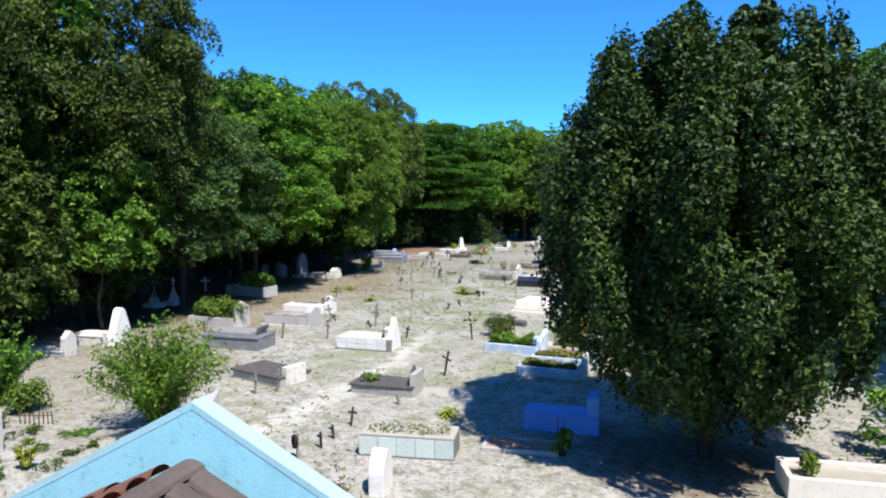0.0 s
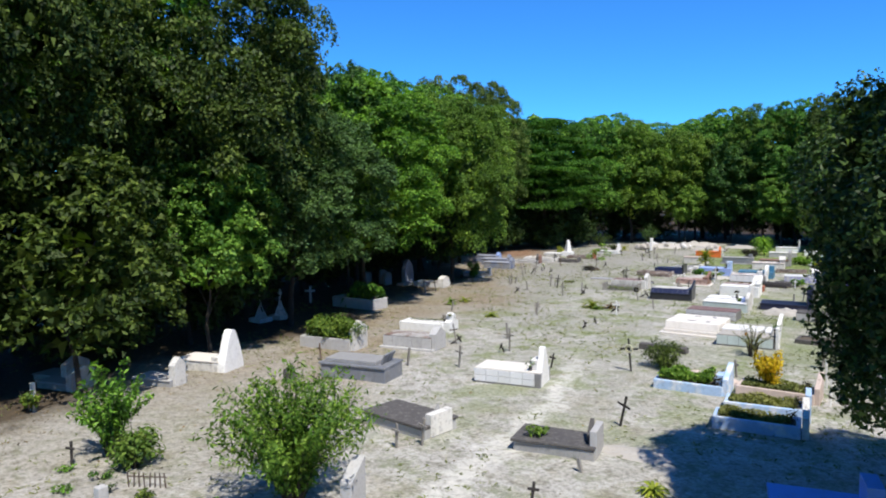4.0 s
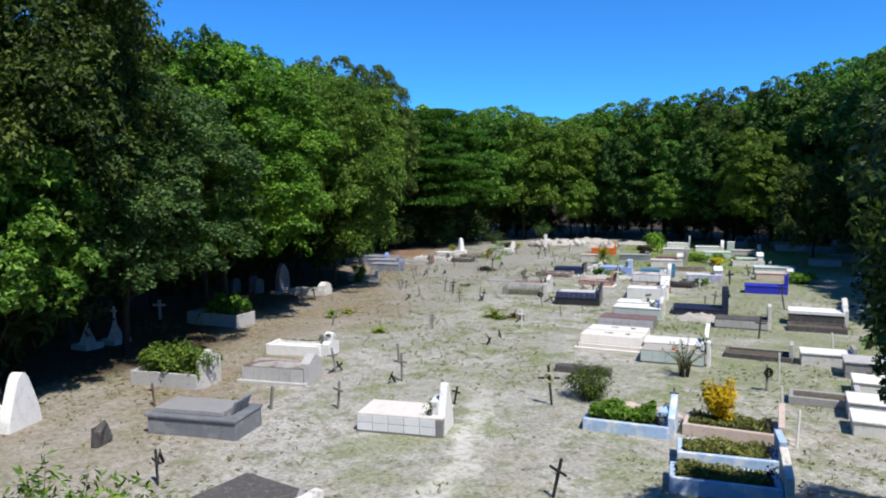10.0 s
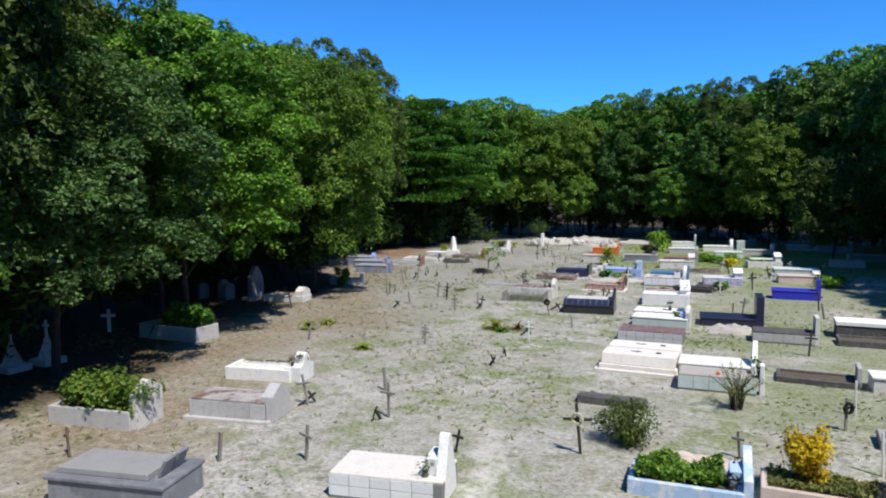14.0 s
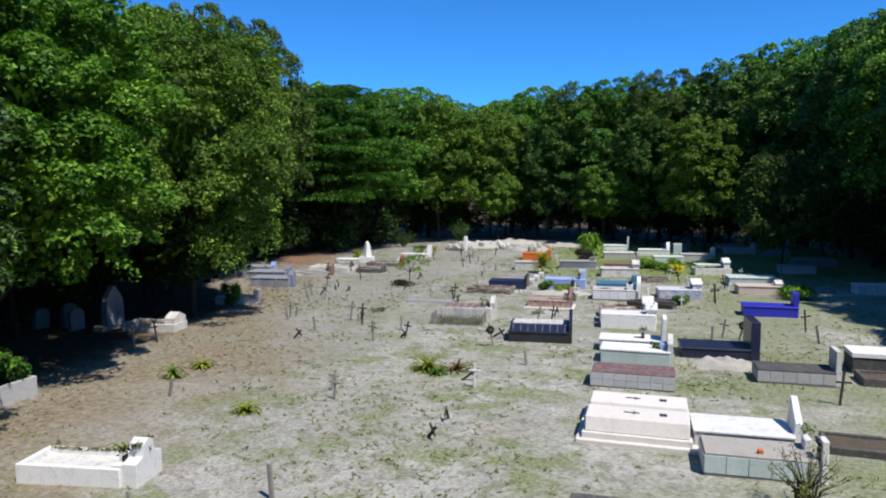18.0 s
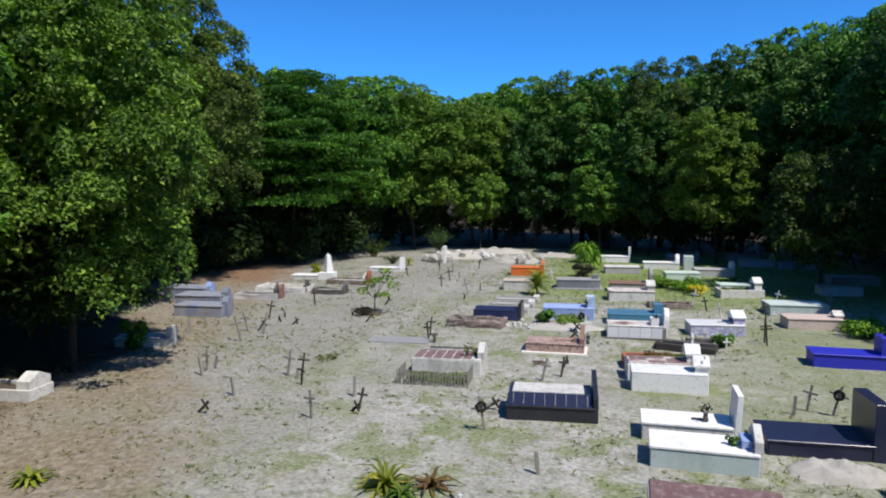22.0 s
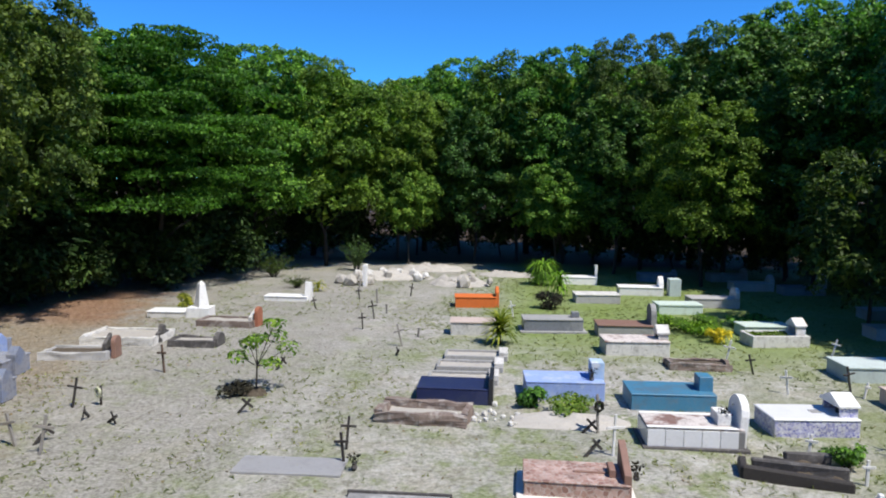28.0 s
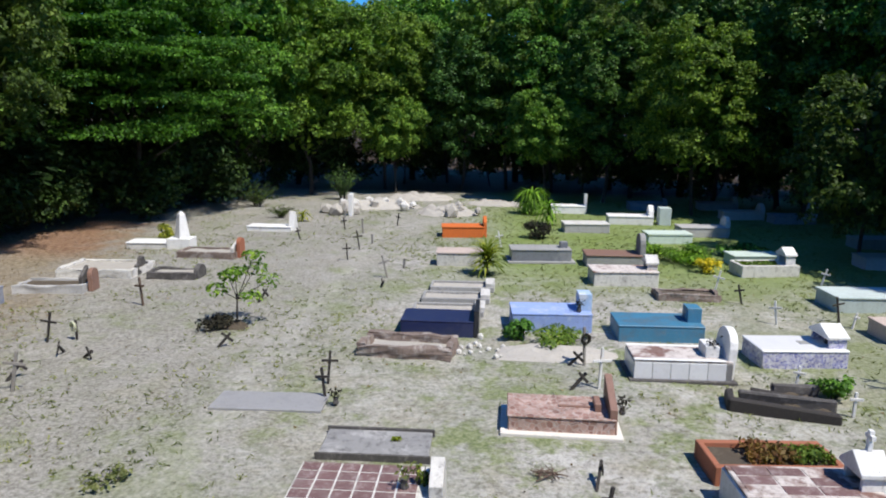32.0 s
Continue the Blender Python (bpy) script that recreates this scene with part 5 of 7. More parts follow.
part("upper_slab", box(0.12, 2.0, 0.14, 1.08, 0.50, 0.62), M["marble_top"], g, "dusty pale marble upper slab")
for yy, rot in ((0.28, -24), (0.66, -24)):
    pg = part("book_page", box(-0.03, 0.03, 0.0, 0.34, 0, 0.36), M["marble"], g, "leaf of the open stone book")
    pg.matrix_basis = pose(2.12, yy, 0.52, 0, 25, 0)
g = tomb("white tiled tomb with stepped white headstone", -14.36, 21.66, 8, 2.18, 1.1, 0.46, M["grout"], M["cream"], 0.04, -0.01)
tile_faces(g, 2.0, 1.1, 0.42, 5, 2, M["tile"], M["cream"])
headstone(g, "tall_peak", 2.2, 1.1, 1.18, M["white"], 0.18, 0.95)
part("shelf", box(1.78, 2.0, 0.25, 0.85, 0.46, 0.78), M["white"], g, "small stepped block before the headstone")
g = tomb("whitewashed grave with tall tapering white headstone", -24.15, 17.8, 14, 1.75, 1.0, 0.36, M["old_white"], M["cream"], 0.05)
headstone(g, "bell", 2.05, 1.0, 1.40, M["white"], 0.30, 1.1)
part("headstone_step", worn(box(1.45, 1.74, -0.02, 1.02, -0.05, 0.52, 0.03), 0.02, 3), M["old_white"], g)
g = plot("concrete planter grave filled with bushy green plants", -23.0, 22.65, 6, 2.4, 1.15, 0.42, M["pale_concrete"], M["earth"])
headstone(g, "peak", 2.55, 1.15, 1.1, M["old_white"], 0.20, 0.95)
for k in range(3):
    shrub(-22.5 + 0.72 * k, 23.25 + 0.1 * k, 0.85, 1.15, M["leaf_shrub"], "bushy green shrub filling a concrete grave planter", 40 + k, "shrub", 1900, 0.12, z=0.15, lobes=14, low=0.1)
g = plot("long concrete planter grave with tall leafy plants", -28.7, 30.9, -2, 2.9, 1.2, 0.52, M["pale_concrete"], M["earth"])
for k in range(4):
    if k:
        shrub(-28.2 + 0.72 * k, 31.5, 0.6, 1.15, M["leaf"], "tall leafy plants in a shaded concrete planter", 45 + k, "shrub", 900, 0.14, z=0.35)
g = plot("white painted kerbed grave with faded flowers", -21.55, 27.35, 7, 2.15, 0.95, 0.36, M["white"], M["old_white"], fill_h=0.24)
headstone(g, "shoulder", 2.5, 0.95, 0.82, M["white"], 0.30, 0.85)
part("headstone_step", box(1.95, 2.2, 0.05, 0.5, 0, 0.42), M["white"], g)
bed_plants(-21.65, 28.05, 7, 1.9, 0.3, 0.30, M["weeds"], "withered flowers along a white grave", 9, 220, 0.08, 0.16)
bed_plants(-19.42, 27.65, 7, 0.4, 0.8, 0.66, M["weeds"], "withered flowers on a white headstone", 29, 120, 0.09, 0.2)
g = tomb("grey block tomb with brown stained lid and pointed headstone", -20.0, 24.2, 8, 2.1, 1.0, 0.50, M["grout"], M["stained_lid"], 0.05, -0.02, M["pale_concrete"], 0.12, 0.05, wear=0.015)
tile_faces(g, 2.1, 1.0, 0.45, 5, 1, M["pale_concrete"])
headstone(g, "peak", 2.3, 1.0, 0.85, M["pale_concrete"], 0.30, 0.9)
g = thing("gravestone", -30.5, 39.4, -8, "tall weathered gothic gravestone with stepped white outline", "gravestone", "upright stones")
headstone(g, "gothic", 0.4, 1.2, 1.70, M["gloom"], 0.3, 0.85)
part("base", box(-0.1, 0.5, -0.1, 1.3, -0.1, 0.14), M["concrete"], g)
for dx, dy, h in ((-1.0, -0.3, 0.85), (-1.7, 0.1, 0.95), (-2.6, -0.4, 0.8)):
    g = thing("gravestone", -30.6 + dx, 39.3 + dy, -5, "grey weathered arched gravestone under the trees", "gravestone", "upright stones")
    headstone(g, "arch", 0.3, 0.7, h, M["concrete"], 0.18, 0.65)
g = plot("low white kerbed grave with broken white headstone", -29.4, 39.55, 4, 2.2, 0.95, 0.30, M["old_white"], M["earth"])
headstone(g, "peak", 2.2, 0.95, 0.72, M["old_white"], 0.42, 0.8)
for x, y in ((-28.6, 25.7), (-28.35, 26.75)):
    g = thing("grave_pinnacle", x, y, 0, "white shaded pinnacle monument topped by a cross", "monument", "cross pinnacles")
    part("base", box(-0.4, 0.4, -0.4, 0.4, -0.1, 0.18), M["old_white"], g)
    bm = bmesh.new()
    tube(bm, (0, 0, 0.18), (0, 0, 0.62), 0.40, 0.16, 4)
    tube(bm, (0, 0, 0.62), (0, 0, 0.95), 0.16, 0.06, 4)
    part("spire", bm, M["old_white"], g, "stepped tapering spire")
    part("cross", small_cross(bmesh.new(), 0, 0, 0.93, 0.5, 0.035, "x"), M["white"], g)
for x, y, w, h in ((-22.3, 16.05, 0.5, 0.9), (-24.6, 14.2, 0.9, 0.75), (-25.6, 14.6, 0.9, 0.85)):
    g = tomb("shaded grey grave with pale upright headstone by the trees", x - 1.4, y - 0.2, 12, 1.5, 0.8, 0.22, M["concrete"], M["pale_concrete"], 0.05)
    headstone(g, "peak", 1.6, 0.8, h, M["old_white"], 0.25, w)
g = thing("gravestone", -19.6, 18.35, 20, "squat dark weathered stone block beside a marble tomb", "gravestone", "upright stones")
part("stone", worn(box(0, 0.32, 0, 0.55, -0.1, 0.48, 0.09), 0.15, 3, 4.0), M["dark_concrete"], g)
g = thing("gravestone", -11.95, 12.45, 10, "grey flaking headstone beside a leafy bush", "gravestone", "upright stones")
headstone(g, "slant", 0.3, 0.6, 0.93, M["pale_concrete"], 0.25, 0.55)
g = thing("gravestone", -6.35, 11.3, 12, "white rounded headstone close to the chapel", "gravestone", "upright stones")
headstone(g, "gothic", 0.3, 0.6, 0.85, M["white"], 0.3, 0.55)
g = thing("stone_pillar", -14.95, 9.6, 0, "pale square concrete pillar standing in rough grass", "pillar")
part("shaft", worn(box(-0.09, 0.09, -0.09, 0.09, -0.1, 0.88), 0.01, 2), M["pale_concrete"], g)

# kerbed graves beside the evergreen
g = plot("light blue kerbed grave full of low green plants", -9.29, 23.8, 1, 1.98, 1.1, 0.26, M["sky_blue"], M["earth"])
headstone(g, "slant", 2.15, 1.1, 0.78, M["sky_blue"], 0.16, 1.0)
part("headstone_step", box(1.74, 1.97, 0.35, 0.85, 0.1, 0.52), M["sky_blue"], g)
bed_plants(-9.29, 23.8, 1, 1.75, 1.1, 0.2, M["leaf_lime"], "tall green grass and plants overflowing a blue kerbed grave", 12, 2600, 0.13, 0.55)
g = plot("pinkish kerbed grave with golden flowering bush", -7.03, 24.3, -2, 2.05, 1.05, 0.26, M["pink"], M["earth"])
headstone(g, "slant", 2.2, 1.05, 0.72, M["pink"], 0.14, 0.95)
bed_plants(-7.03, 24.3, -2, 2.0, 1.05, 0.2, M["weeds"], "dry grass on a pinkish kerbed grave", 13, 1300, 0.11, 0.24)
shrub(-6.25, 25.0, 0.50, 1.25, M["flower_gold"], "upright bush covered in golden yellow blossom", 52, "flowering_bush", 2200, 0.09, "bush", stems=11, z=0.16, up=0.3, lobes=30)
g = plot("weathered light blue kerbed grave with dry plants", -6.97, 22.25, 5, 1.95, 0.9, 0.32, M["sky_blue"], M["earth"])
headstone(g, "rect", 2.1, 0.9, 0.72, M["sky_blue"], 0.14, 0.8)
bed_plants(-6.97, 22.25, 5, 1.9, 0.9, 0.25, M["weeds"], "dry plants on a light blue kerbed grave", 14, 1300, 0.11, 0.28)
g = plot("flaking blue-white kerbed grave with green bed", -7.0, 20.98, 5, 2.0, 0.85, 0.27, M["sky_blue"], M["earth"])
headstone(g, "slant", 2.2, 0.85, 0.8, M["old_white"], 0.16, 0.85)
bed_plants(-7.0, 20.98, 5, 1.9, 0.85, 0.2, M["weeds"], "green bed of a blue-white kerbed grave", 15, 1300, 0.11, 0.26)
g = plot("low reddish sandy grave with sunken kerb near the evergreen", -5.4, 14.4, 12, 1.7, 0.8, 0.08, M["pale_concrete"], M["red_earth"], fill_h=0.09)
shrub(-3.7, 14.9, 0.30, 1.0, M["leaf_shrub"], "upright yellow-green shrub in tree shade", 55, "shrub", 420, 0.12)
g = plot("white walled kerbed grave with pale sandy bed", 0.7, 14.6, 12, 2.2, 1.1, 0.42, M["cream"], M["heap"])
shrub(1.05, 15.2, 0.28, 0.6, M["leaf_shrub"], "small green shrub on a white walled grave", 56, "shrub", 260, 0.10, z=0.3)

# the white double grave and its neighbours
g = tomb("large cream-white double tomb on a low plinth", -11.3, 32.2, -2, 2.3, 2.2, 0.20, M["cream"], None, plinth=M["cream"], plinth_out=0.12, plinth_h=0.06)
for yy, nm in ((0.06, "chest"), (1.14, "chest")):
    bm = prism([(yy, 0.2), (yy + 1.02, 0.2), (yy + 0.92, 0.52), (yy + 0.10, 0.52)], 0.06, 2.24, bevel=0.02)
    c = part(nm, bm, M["cream"], g, "cream-white sloped chest")
    part("plaque", box(1.62, 1.78, yy + 0.44, yy + 0.60, 0.515, 0.532, 0.003), M["black_stone"], c, "small dark plaque")
    part("lid_cross", add_box(box(0.86, 1.2, yy + 0.50, yy + 0.535, 0.515, 0.535, 0.003), 1.06, 1.10, yy + 0.44, yy + 0.60, 0.516, 0.537, 0.003), M["black_stone"], c, "dark metal cross lying on the chest")
g = tomb("narrow white tomb with leaning white headstone", -8.97, 32.32, 0, 1.95, 1.12, 0.40, M["old_white"], M["white"], 0.05, 0.02)
headstone(g, "slant", 2.08, 1.12, 1.02, M["white"], 0.14, 0.75, lean=5)
g = tomb("low seafoam sided tomb with sandy top", -8.9, 31.0, 0, 2.0, 1.0, 0.42, M["grout"], M["heap"], 0.04, -0.015)
tile_faces(g, 2.0, 1.0, 0.38, 5, 1, M["seafoam"])
for yy, h, xx in ((0.10, 0.80, 2.06), (0.55, 0.66, 1.86)):
    part("headstone", worn(box(xx, xx + 0.13, yy, yy + 0.30, -0.05, h, 0.02), 0.012, h), M["white"], g, "slim white upright of a paired headstone")
part("flower_pot", box(0.98, 1.08, 0.16, 0.26, 0.42, 0.50), M["orange"], g, "small red flower pot")
g = tomb("grey tiled tomb with maroon grimed tile top", -11.36, 36.4, -2, 2.24, 1.1, 0.42, M["grout"], M["rust_tile"], 0.03, -0.02)
tile_faces(g, 2.24, 1.1, 0.39, 7, 2, M["grey_tile"])
g = tomb("white tomb with pale green side and framed headstone", -11.2, 39.1, -2, 2.1, 1.0, 0.44, M["seafoam"], M["white"], 0.06, 0.02)
headstone(g, "peak", 2.18, 1.0, 0.92, M["old_white"], 0.16, 0.9)
part("headstone_step", box(1.78, 1.98, 0.25, 0.75, 0.44, 0.62), M["lilac_blue"], g, "pale blue block before the headstone")
shrub(-9.55, 39.5, 0.17, 0.26, M["leaf_dark"], "dark dried bouquet on a white tomb", 62, "bouquet", 160, 0.08, "flowers", z=0.43)
g = tomb("white tomb with tall leaning white headstone and small cross", -11.3, 40.6, -1, 1.95, 0.95, 0.42, M["old_white"], M["white"], 0.06, 0.02)
headstone(g, "rect", 2.1, 0.95, 1.15, M["white"], 0.13, 0.9, lean=3)
part("lid_cross", box(1.1, 1.45, 0.42, 0.50, 0.415, 0.445, 0.004), M["dark_concrete"], g, "dark cross lying on the lid")
g = tomb("whitewashed tomb with niche headstone", -11.42, 44.35, 1, 2.05, 0.95, 0.56, M["white"], M["white"], 0.05, 0.0)
headstone(g, "niche", 2.1, 0.95, 1.0, M["white"], 0.36, 0.5)
g = tomb("white tomb with rust stained panels and niche headstone", -11.5, 45.5, 4, 2.05, 0.95, 0.52, M["white"], M["rusty"], 0.05, -0.03)
for k in range(9):
    i, j = k % 3, k // 3
    part("panel", worn(box(0.10 + 0.53 * i, 0.60 + 0.53 * i, 0.10 + 0.26 * j, 0.32 + 0.26 * j, 0.515, 0.528, 0.004), 0.006, k), M["rust_tile"] if k % 4 else M["rusty"], g)
headstone(g, "niche", 2.1, 0.95, 1.05, M["white"], 0.36, 0.5)
part("cross", small_cross(bmesh.new(), 1.9, 0.48, 1.03, 0.32), M["white"], g)
g = plot("red brick kerbed grave with red and green plants", -11.55, 46.75, 5, 2.1, 0.95, 0.30, M["brick"], M["earth"])
bed_plants(-11.0, 46.8, 5, 1.0, 0.9, 0.22, M["flower_red"], "reddish plants on a brick grave", 17, 420, 0.12, 0.3)
bed_plants(-10.3, 46.86, 5, 0.85, 0.9, 0.22, M["leaf_shrub"], "green plants on a brick grave", 18, 420, 0.10, 0.25)
g = tomb("black tiled tomb with pale dusty lid and black headstone", -14.5, 41.3, 4, 2.15, 1.25, 0.36, M["black_stone"], M["black_stone"], 0.05, 0.03)
part("sloped_cover", prism([(0.0, 0.36), (1.25, 0.36), (1.25, 0.578), (0.34, 0.578)], 0.02, 2.1, bevel=0.006), M["midnight"], g, "sloping navy tiled cover")
for k in range(8):
    part("joint", prism([(0.01, 0.366), (0.012, 0.360), (0.344, 0.574), (0.34, 0.584)], 0.15 + 0.26 * k, 0.160 + 0.26 * k, bevel=0), M["concrete"], g)
part("lid_sheet", worn(box(0.12, 1.9, 0.40, 1.2, 0.574, 0.60, 0.004), 0.012, 5), M["old_white"], g, "pale stained slab along the far side of the lid")
headstone(g, "slant", 2.25, 1.25, 1.0, M["black_stone"], 0.12, 1.25)
g = tomb("whitish tomb with maroon tiled lid and tall headstone", -17.95, 44.75, 2, 2.15, 1.05, 0.50, M["old_white"], M["old_white"], 0.03, -0.01)
me_top = tile_mesh(0.275, 0.225, M["rust_tile"])
for i in range(6):
    for k in range(4):
        piece("tile", me_top, g, 0.18 + 0.305 * i, 0.15 + 0.255 * k, 0.506, 90)
headstone(g, "peak", 2.25, 1.05, 0.95, M["old_white"], 0.2, 0.8)
shrub(-16.05, 45.35, 0.16, 0.34, M["leaf_yellow"], "small yellow-green plant on a tiled tomb", 61, "plant", 120, 0.08, z=0.5)
f = thing("picket_fence", -18.05, 43.6, 2, "low grey picket fence round a grassy grave", "fence")
pk = bpy.data.meshes.new("picket")
bm = box(-0.018, 0.018, -0.01, 0.01, -0.05, 0.42, 0.003)
bm.to_mesh(pk)
bm.free()
pk.materials.append(M["old_wood"])
for i in range(24):
    piece("picket", pk, f, 0.09 * i, 0, 0, 0, (i * 37 % 7 - 3) * 0.9)
for s in (0.0, 2.07):
    for i in range(8):
        piece("picket", pk, f, s, 0.12 + 0.12 * i, 0, 0, 0, 90)
part("rail", box(-0.02, 2.09, 0.010, 0.028, 0.26, 0.30, 0.003), M["old_wood"], f)
bed_plants(-18.0, 43.65, 2, 2.1, 1.0, 0.0, M["leaf_shrub"], "yellow-green grass inside the picket fence", 19, 900, 0.14, 0.26)
g = thing("grave_slab", -18.07, 46.85, 2, "flat grey concrete grave slab with patch of moss", "grave slab", "flat graves")
part("slab", worn(box(0, 1.9, 0, 0.95, -0.08, 0.07), 0.012, 4), M["stained_slab"], g)
for q0 in ((-0.04, 1.94, -0.04, -0.002), (-0.04, 1.94, 0.952, 0.99)):
    part("kerb", worn(box(*q0, -0.08, 0.12), 0.01, q0[2]), M["dark_concrete"], g)
bed_plants(-17.0, 47.3, 2, 0.4, 0.35, 0.07, M["leaf_yellow"], "yellowish moss on a grave slab", 20, 120, 0.06, 0.04)
g = thing("grave_slab", -20.75, 48.5, 3, "long flat pale concrete grave slab", "grave slab", "flat graves")
part("slab", worn(box(0, 2.25, 0, 0.85, -0.08, 0.03), 0.012, 6), M["marble_top"], g)

# brown stone, white tile, lilac, teal and blue graves
g = tomb("brown stone clad tomb with slanted headstone on pale plinth", -14.85, 48.2, 0, 1.95, 1.0, 0.34, M["granite"], M["granite"], 0.04, 0.02, M["cream"], 0.14, 0.04)
headstone(g, "slant", 2.0, 1.0, 0.85, M["granite_dark"], 0.14, 0.98)
part("stone_cross", box(0.95, 1.75, 0.46, 0.52, 0.34, 0.37, 0.004), M["granite_dark"], g, "thin stone cross lying on the lid")
part("headstone_step", box(1.6, 1.72, 0.3, 0.7, 0.34, 0.5), M["granite_dark"], g)
g = tomb("white tiled tomb with rust stained lid and white headstone", -12.1, 51.1, 2, 2.14, 1.05, 0.46, M["grout"], M["rusty"], 0.04, -0.01, M["dark_concrete"], 0.1, 0.03)
tile_faces(g, 2.0, 1.05, 0.42, 5, 1, M["tile"])
part("lid_rim", box(-0.01, 2.0, -0.01, 0.10, 0.46, 0.48), M["white"], g)
part("lid_rim", box(-0.01, 2.0, 0.95, 1.06, 0.46, 0.48), M["white"], g)
headstone(g, "arch", 2.2, 1.05, 1.1, M["white"], 0.18, 0.9, lean=4)
part("headstone_step", box(1.6, 1.9, 0.25, 0.8, 0.46, 0.72), M["white"], g)
g = tomb("lilac and white mosaic tiled tomb with niche headstone", -9.0, 52.2, 6, 2.02, 1.1, 0.42, M["lilac"], M["tile"], 0.05, 0.02)
headstone(g, "niche", 2.05, 1.1, 0.92, M["lilac"], 0.42, 0.8, cap=M["white"])
part("plaque", box(1.1, 1.35, 0.45, 0.7, 0.415, 0.43, 0.003), M["concrete"], g)
g = tomb("glossy teal painted tomb with teal block headstone", -12.05, 53.75, 3, 2.2, 1.2, 0.42, M["teal"], M["teal"], 0.05, 0.01)
headstone(g, "rect", 2.22, 1.2, 0.80, M["teal"], 0.36, 0.5)
g = tomb("pale blue painted tomb with blue block headstone", -14.8, 54.25, 4, 2.15, 1.15, 0.48, M["lilac_blue"], M["lilac_blue"], 0.05, 0.01)
headstone(g, "rect", 2.2, 1.15, 0.95, M["sky_blue"], 0.36, 0.5)
g = tomb("dark navy tiled tomb with black headstone slab", -17.72, 53.5, 1, 1.95, 1.1, 0.42, M["navy"], M["navy"], 0.04, 0.01)
headstone(g, "rect", 2.08, 1.1, 0.72, M["black_stone"], 0.12, 1.15)
g = plot("crumbling old brown kerbed grave", -18.5, 51.85, -3, 2.3, 1.2, 0.24, M["broken_stone"], M["heap"], t=0.18, fill_h=0.06, wear=0.10)
for k, yy in enumerate((55.3, 56.7, 58.1)):
    g = plot("low sunken concrete kerbed grave", -17.7 + 0.1 * k, yy, 2, 2.1, 0.95, 0.14, M["concrete"], M["heap"], t=0.09, fill_h=0.06, wear=0.02)
    headstone(g, "rect", 2.15, 0.95, 0.26, M["old_white"], 0.3, 0.8)
g = tomb("peach and white weathered tomb", -17.69, 61.9, 4, 1.85, 0.95, 0.52, M["old_white"], M["pink"], 0.06)
g = tomb("bright orange painted tomb with orange headstone", -18.1, 67.9, 6, 1.95, 1.0, 0.5, M["orange"], M["orange"], 0.05)
headstone(g, "peak", 2.1, 1.0, 0.95, M["orange"], 0.14, 0.9)
g = tomb("grey concrete tomb with small square vase block", -14.85, 62.85, 6, 2.35, 1.0, 0.52, M["marble"], M["concrete"], 0.05, 0.03, M["concrete"], 0.15, 0.05)
part("vase_block", box(1.95, 2.25, 0.35, 0.65, 0.52, 0.75), M["marble"], g)
g = tomb("brown lidded grey tomb with tall grey arched headstone", -12.0, 62.5, 2, 2.1, 1.1, 0.46, M["concrete"], M["granite_dark"], 0.06, 0.03)
headstone(g, "arch", 2.25, 1.1, 1.25, M["concrete"], 0.2, 0.9)
g = tomb("white plaster tomb with red stained lid and niche headstone", -12.05, 59.5, 5, 2.2, 1.1, 0.50, M["old_white"], M["rusty"], 0.05)
headstone(g, "niche", 2.25, 1.1, 1.0, M["old_white"], 0.36, 0.5)
g = tomb("pale mint green tomb beside a planted grave", -6.3, 63.3, 8, 1.9, 0.95, 0.42, M["mint"], M["mint"], 0.05)
g = plot("white walled planted grave with niche headstone", -6.55, 61.55, 9, 2.15, 1.05, 0.40, M["old_white"], M["earth"])
headstone(g, "niche", 2.1, 1.05, 1.0, M["white"], 0.36, 0.6)
bed_plants(-6.55, 61.55, 9, 1.7, 1.05, 0.3, M["leaf_shrub"], "green plants in a white walled grave", 25, 380, 0.12, 0.2)
g = tomb("long white tomb with ornate white headstone", -9.8, 73.0, 0, 2.3, 1.0, 0.44, M["white"], M["white"], 0.05)
headstone(g, "gothic", 2.35, 1.0, 1.0, M["white"], 0.25, 0.7)
g = thing("gravestone", -7.2, 73.0, 0, "grey-green square memorial block", "gravestone", "upright stones")
part("stone", box(0, 0.6, 0, 0.7, -0.1, 0.9), M["seafoam"], g)
tomb("pale grey plaster tomb in the lawn", -12.3, 70.0, 5, 2.2, 1.1, 0.44, M["pale_concrete"], M["old_white"], 0.05)
g = tomb("grey-white tomb with rounded dark headstone", -6.85, 69.6, 4, 2.25, 1.1, 0.46, M["pale_concrete"], M["pale_concrete"], 0.05)
headstone(g, "arch", 2.35, 1.1, 0.95, M["old_white"], 0.2, 0.85)
g = tomb("white tomb with tall square white headstone", -12.6, 76.6, 2, 2.0, 1.0, 0.42, M["white"], M["white"], 0.05)
headstone(g, "rect", 2.1, 1.0, 1.1, M["white"], 0.14, 0.4)
g = tomb("pale seafoam green tomb with low rounded top", -8.75, 67.6, 6, 2.0, 1.0, 0.46, M["mint"], M["mint"], 0.08)
g = tomb("broad pale green-grey concrete tomb", -5.15, 57.25, 4, 2.45, 1.3, 0.46, M["seafoam"], M["seafoam"], 0.06)
g = tomb("pinkish plaster tomb with small square headstone", -5.1, 54.3, 3, 2.1, 1.1, 0.42, M["pink"], M["pink"], 0.05)
headstone(g, "niche", 2.15, 1.1, 0.7, M["old_white"], 0.3, 0.45)
g = tomb("royal blue painted tomb with blue headstone", -5.72, 48.35, -2, 2.1, 1.0, 0.42, M["royal"], M["royal"], 0.05)
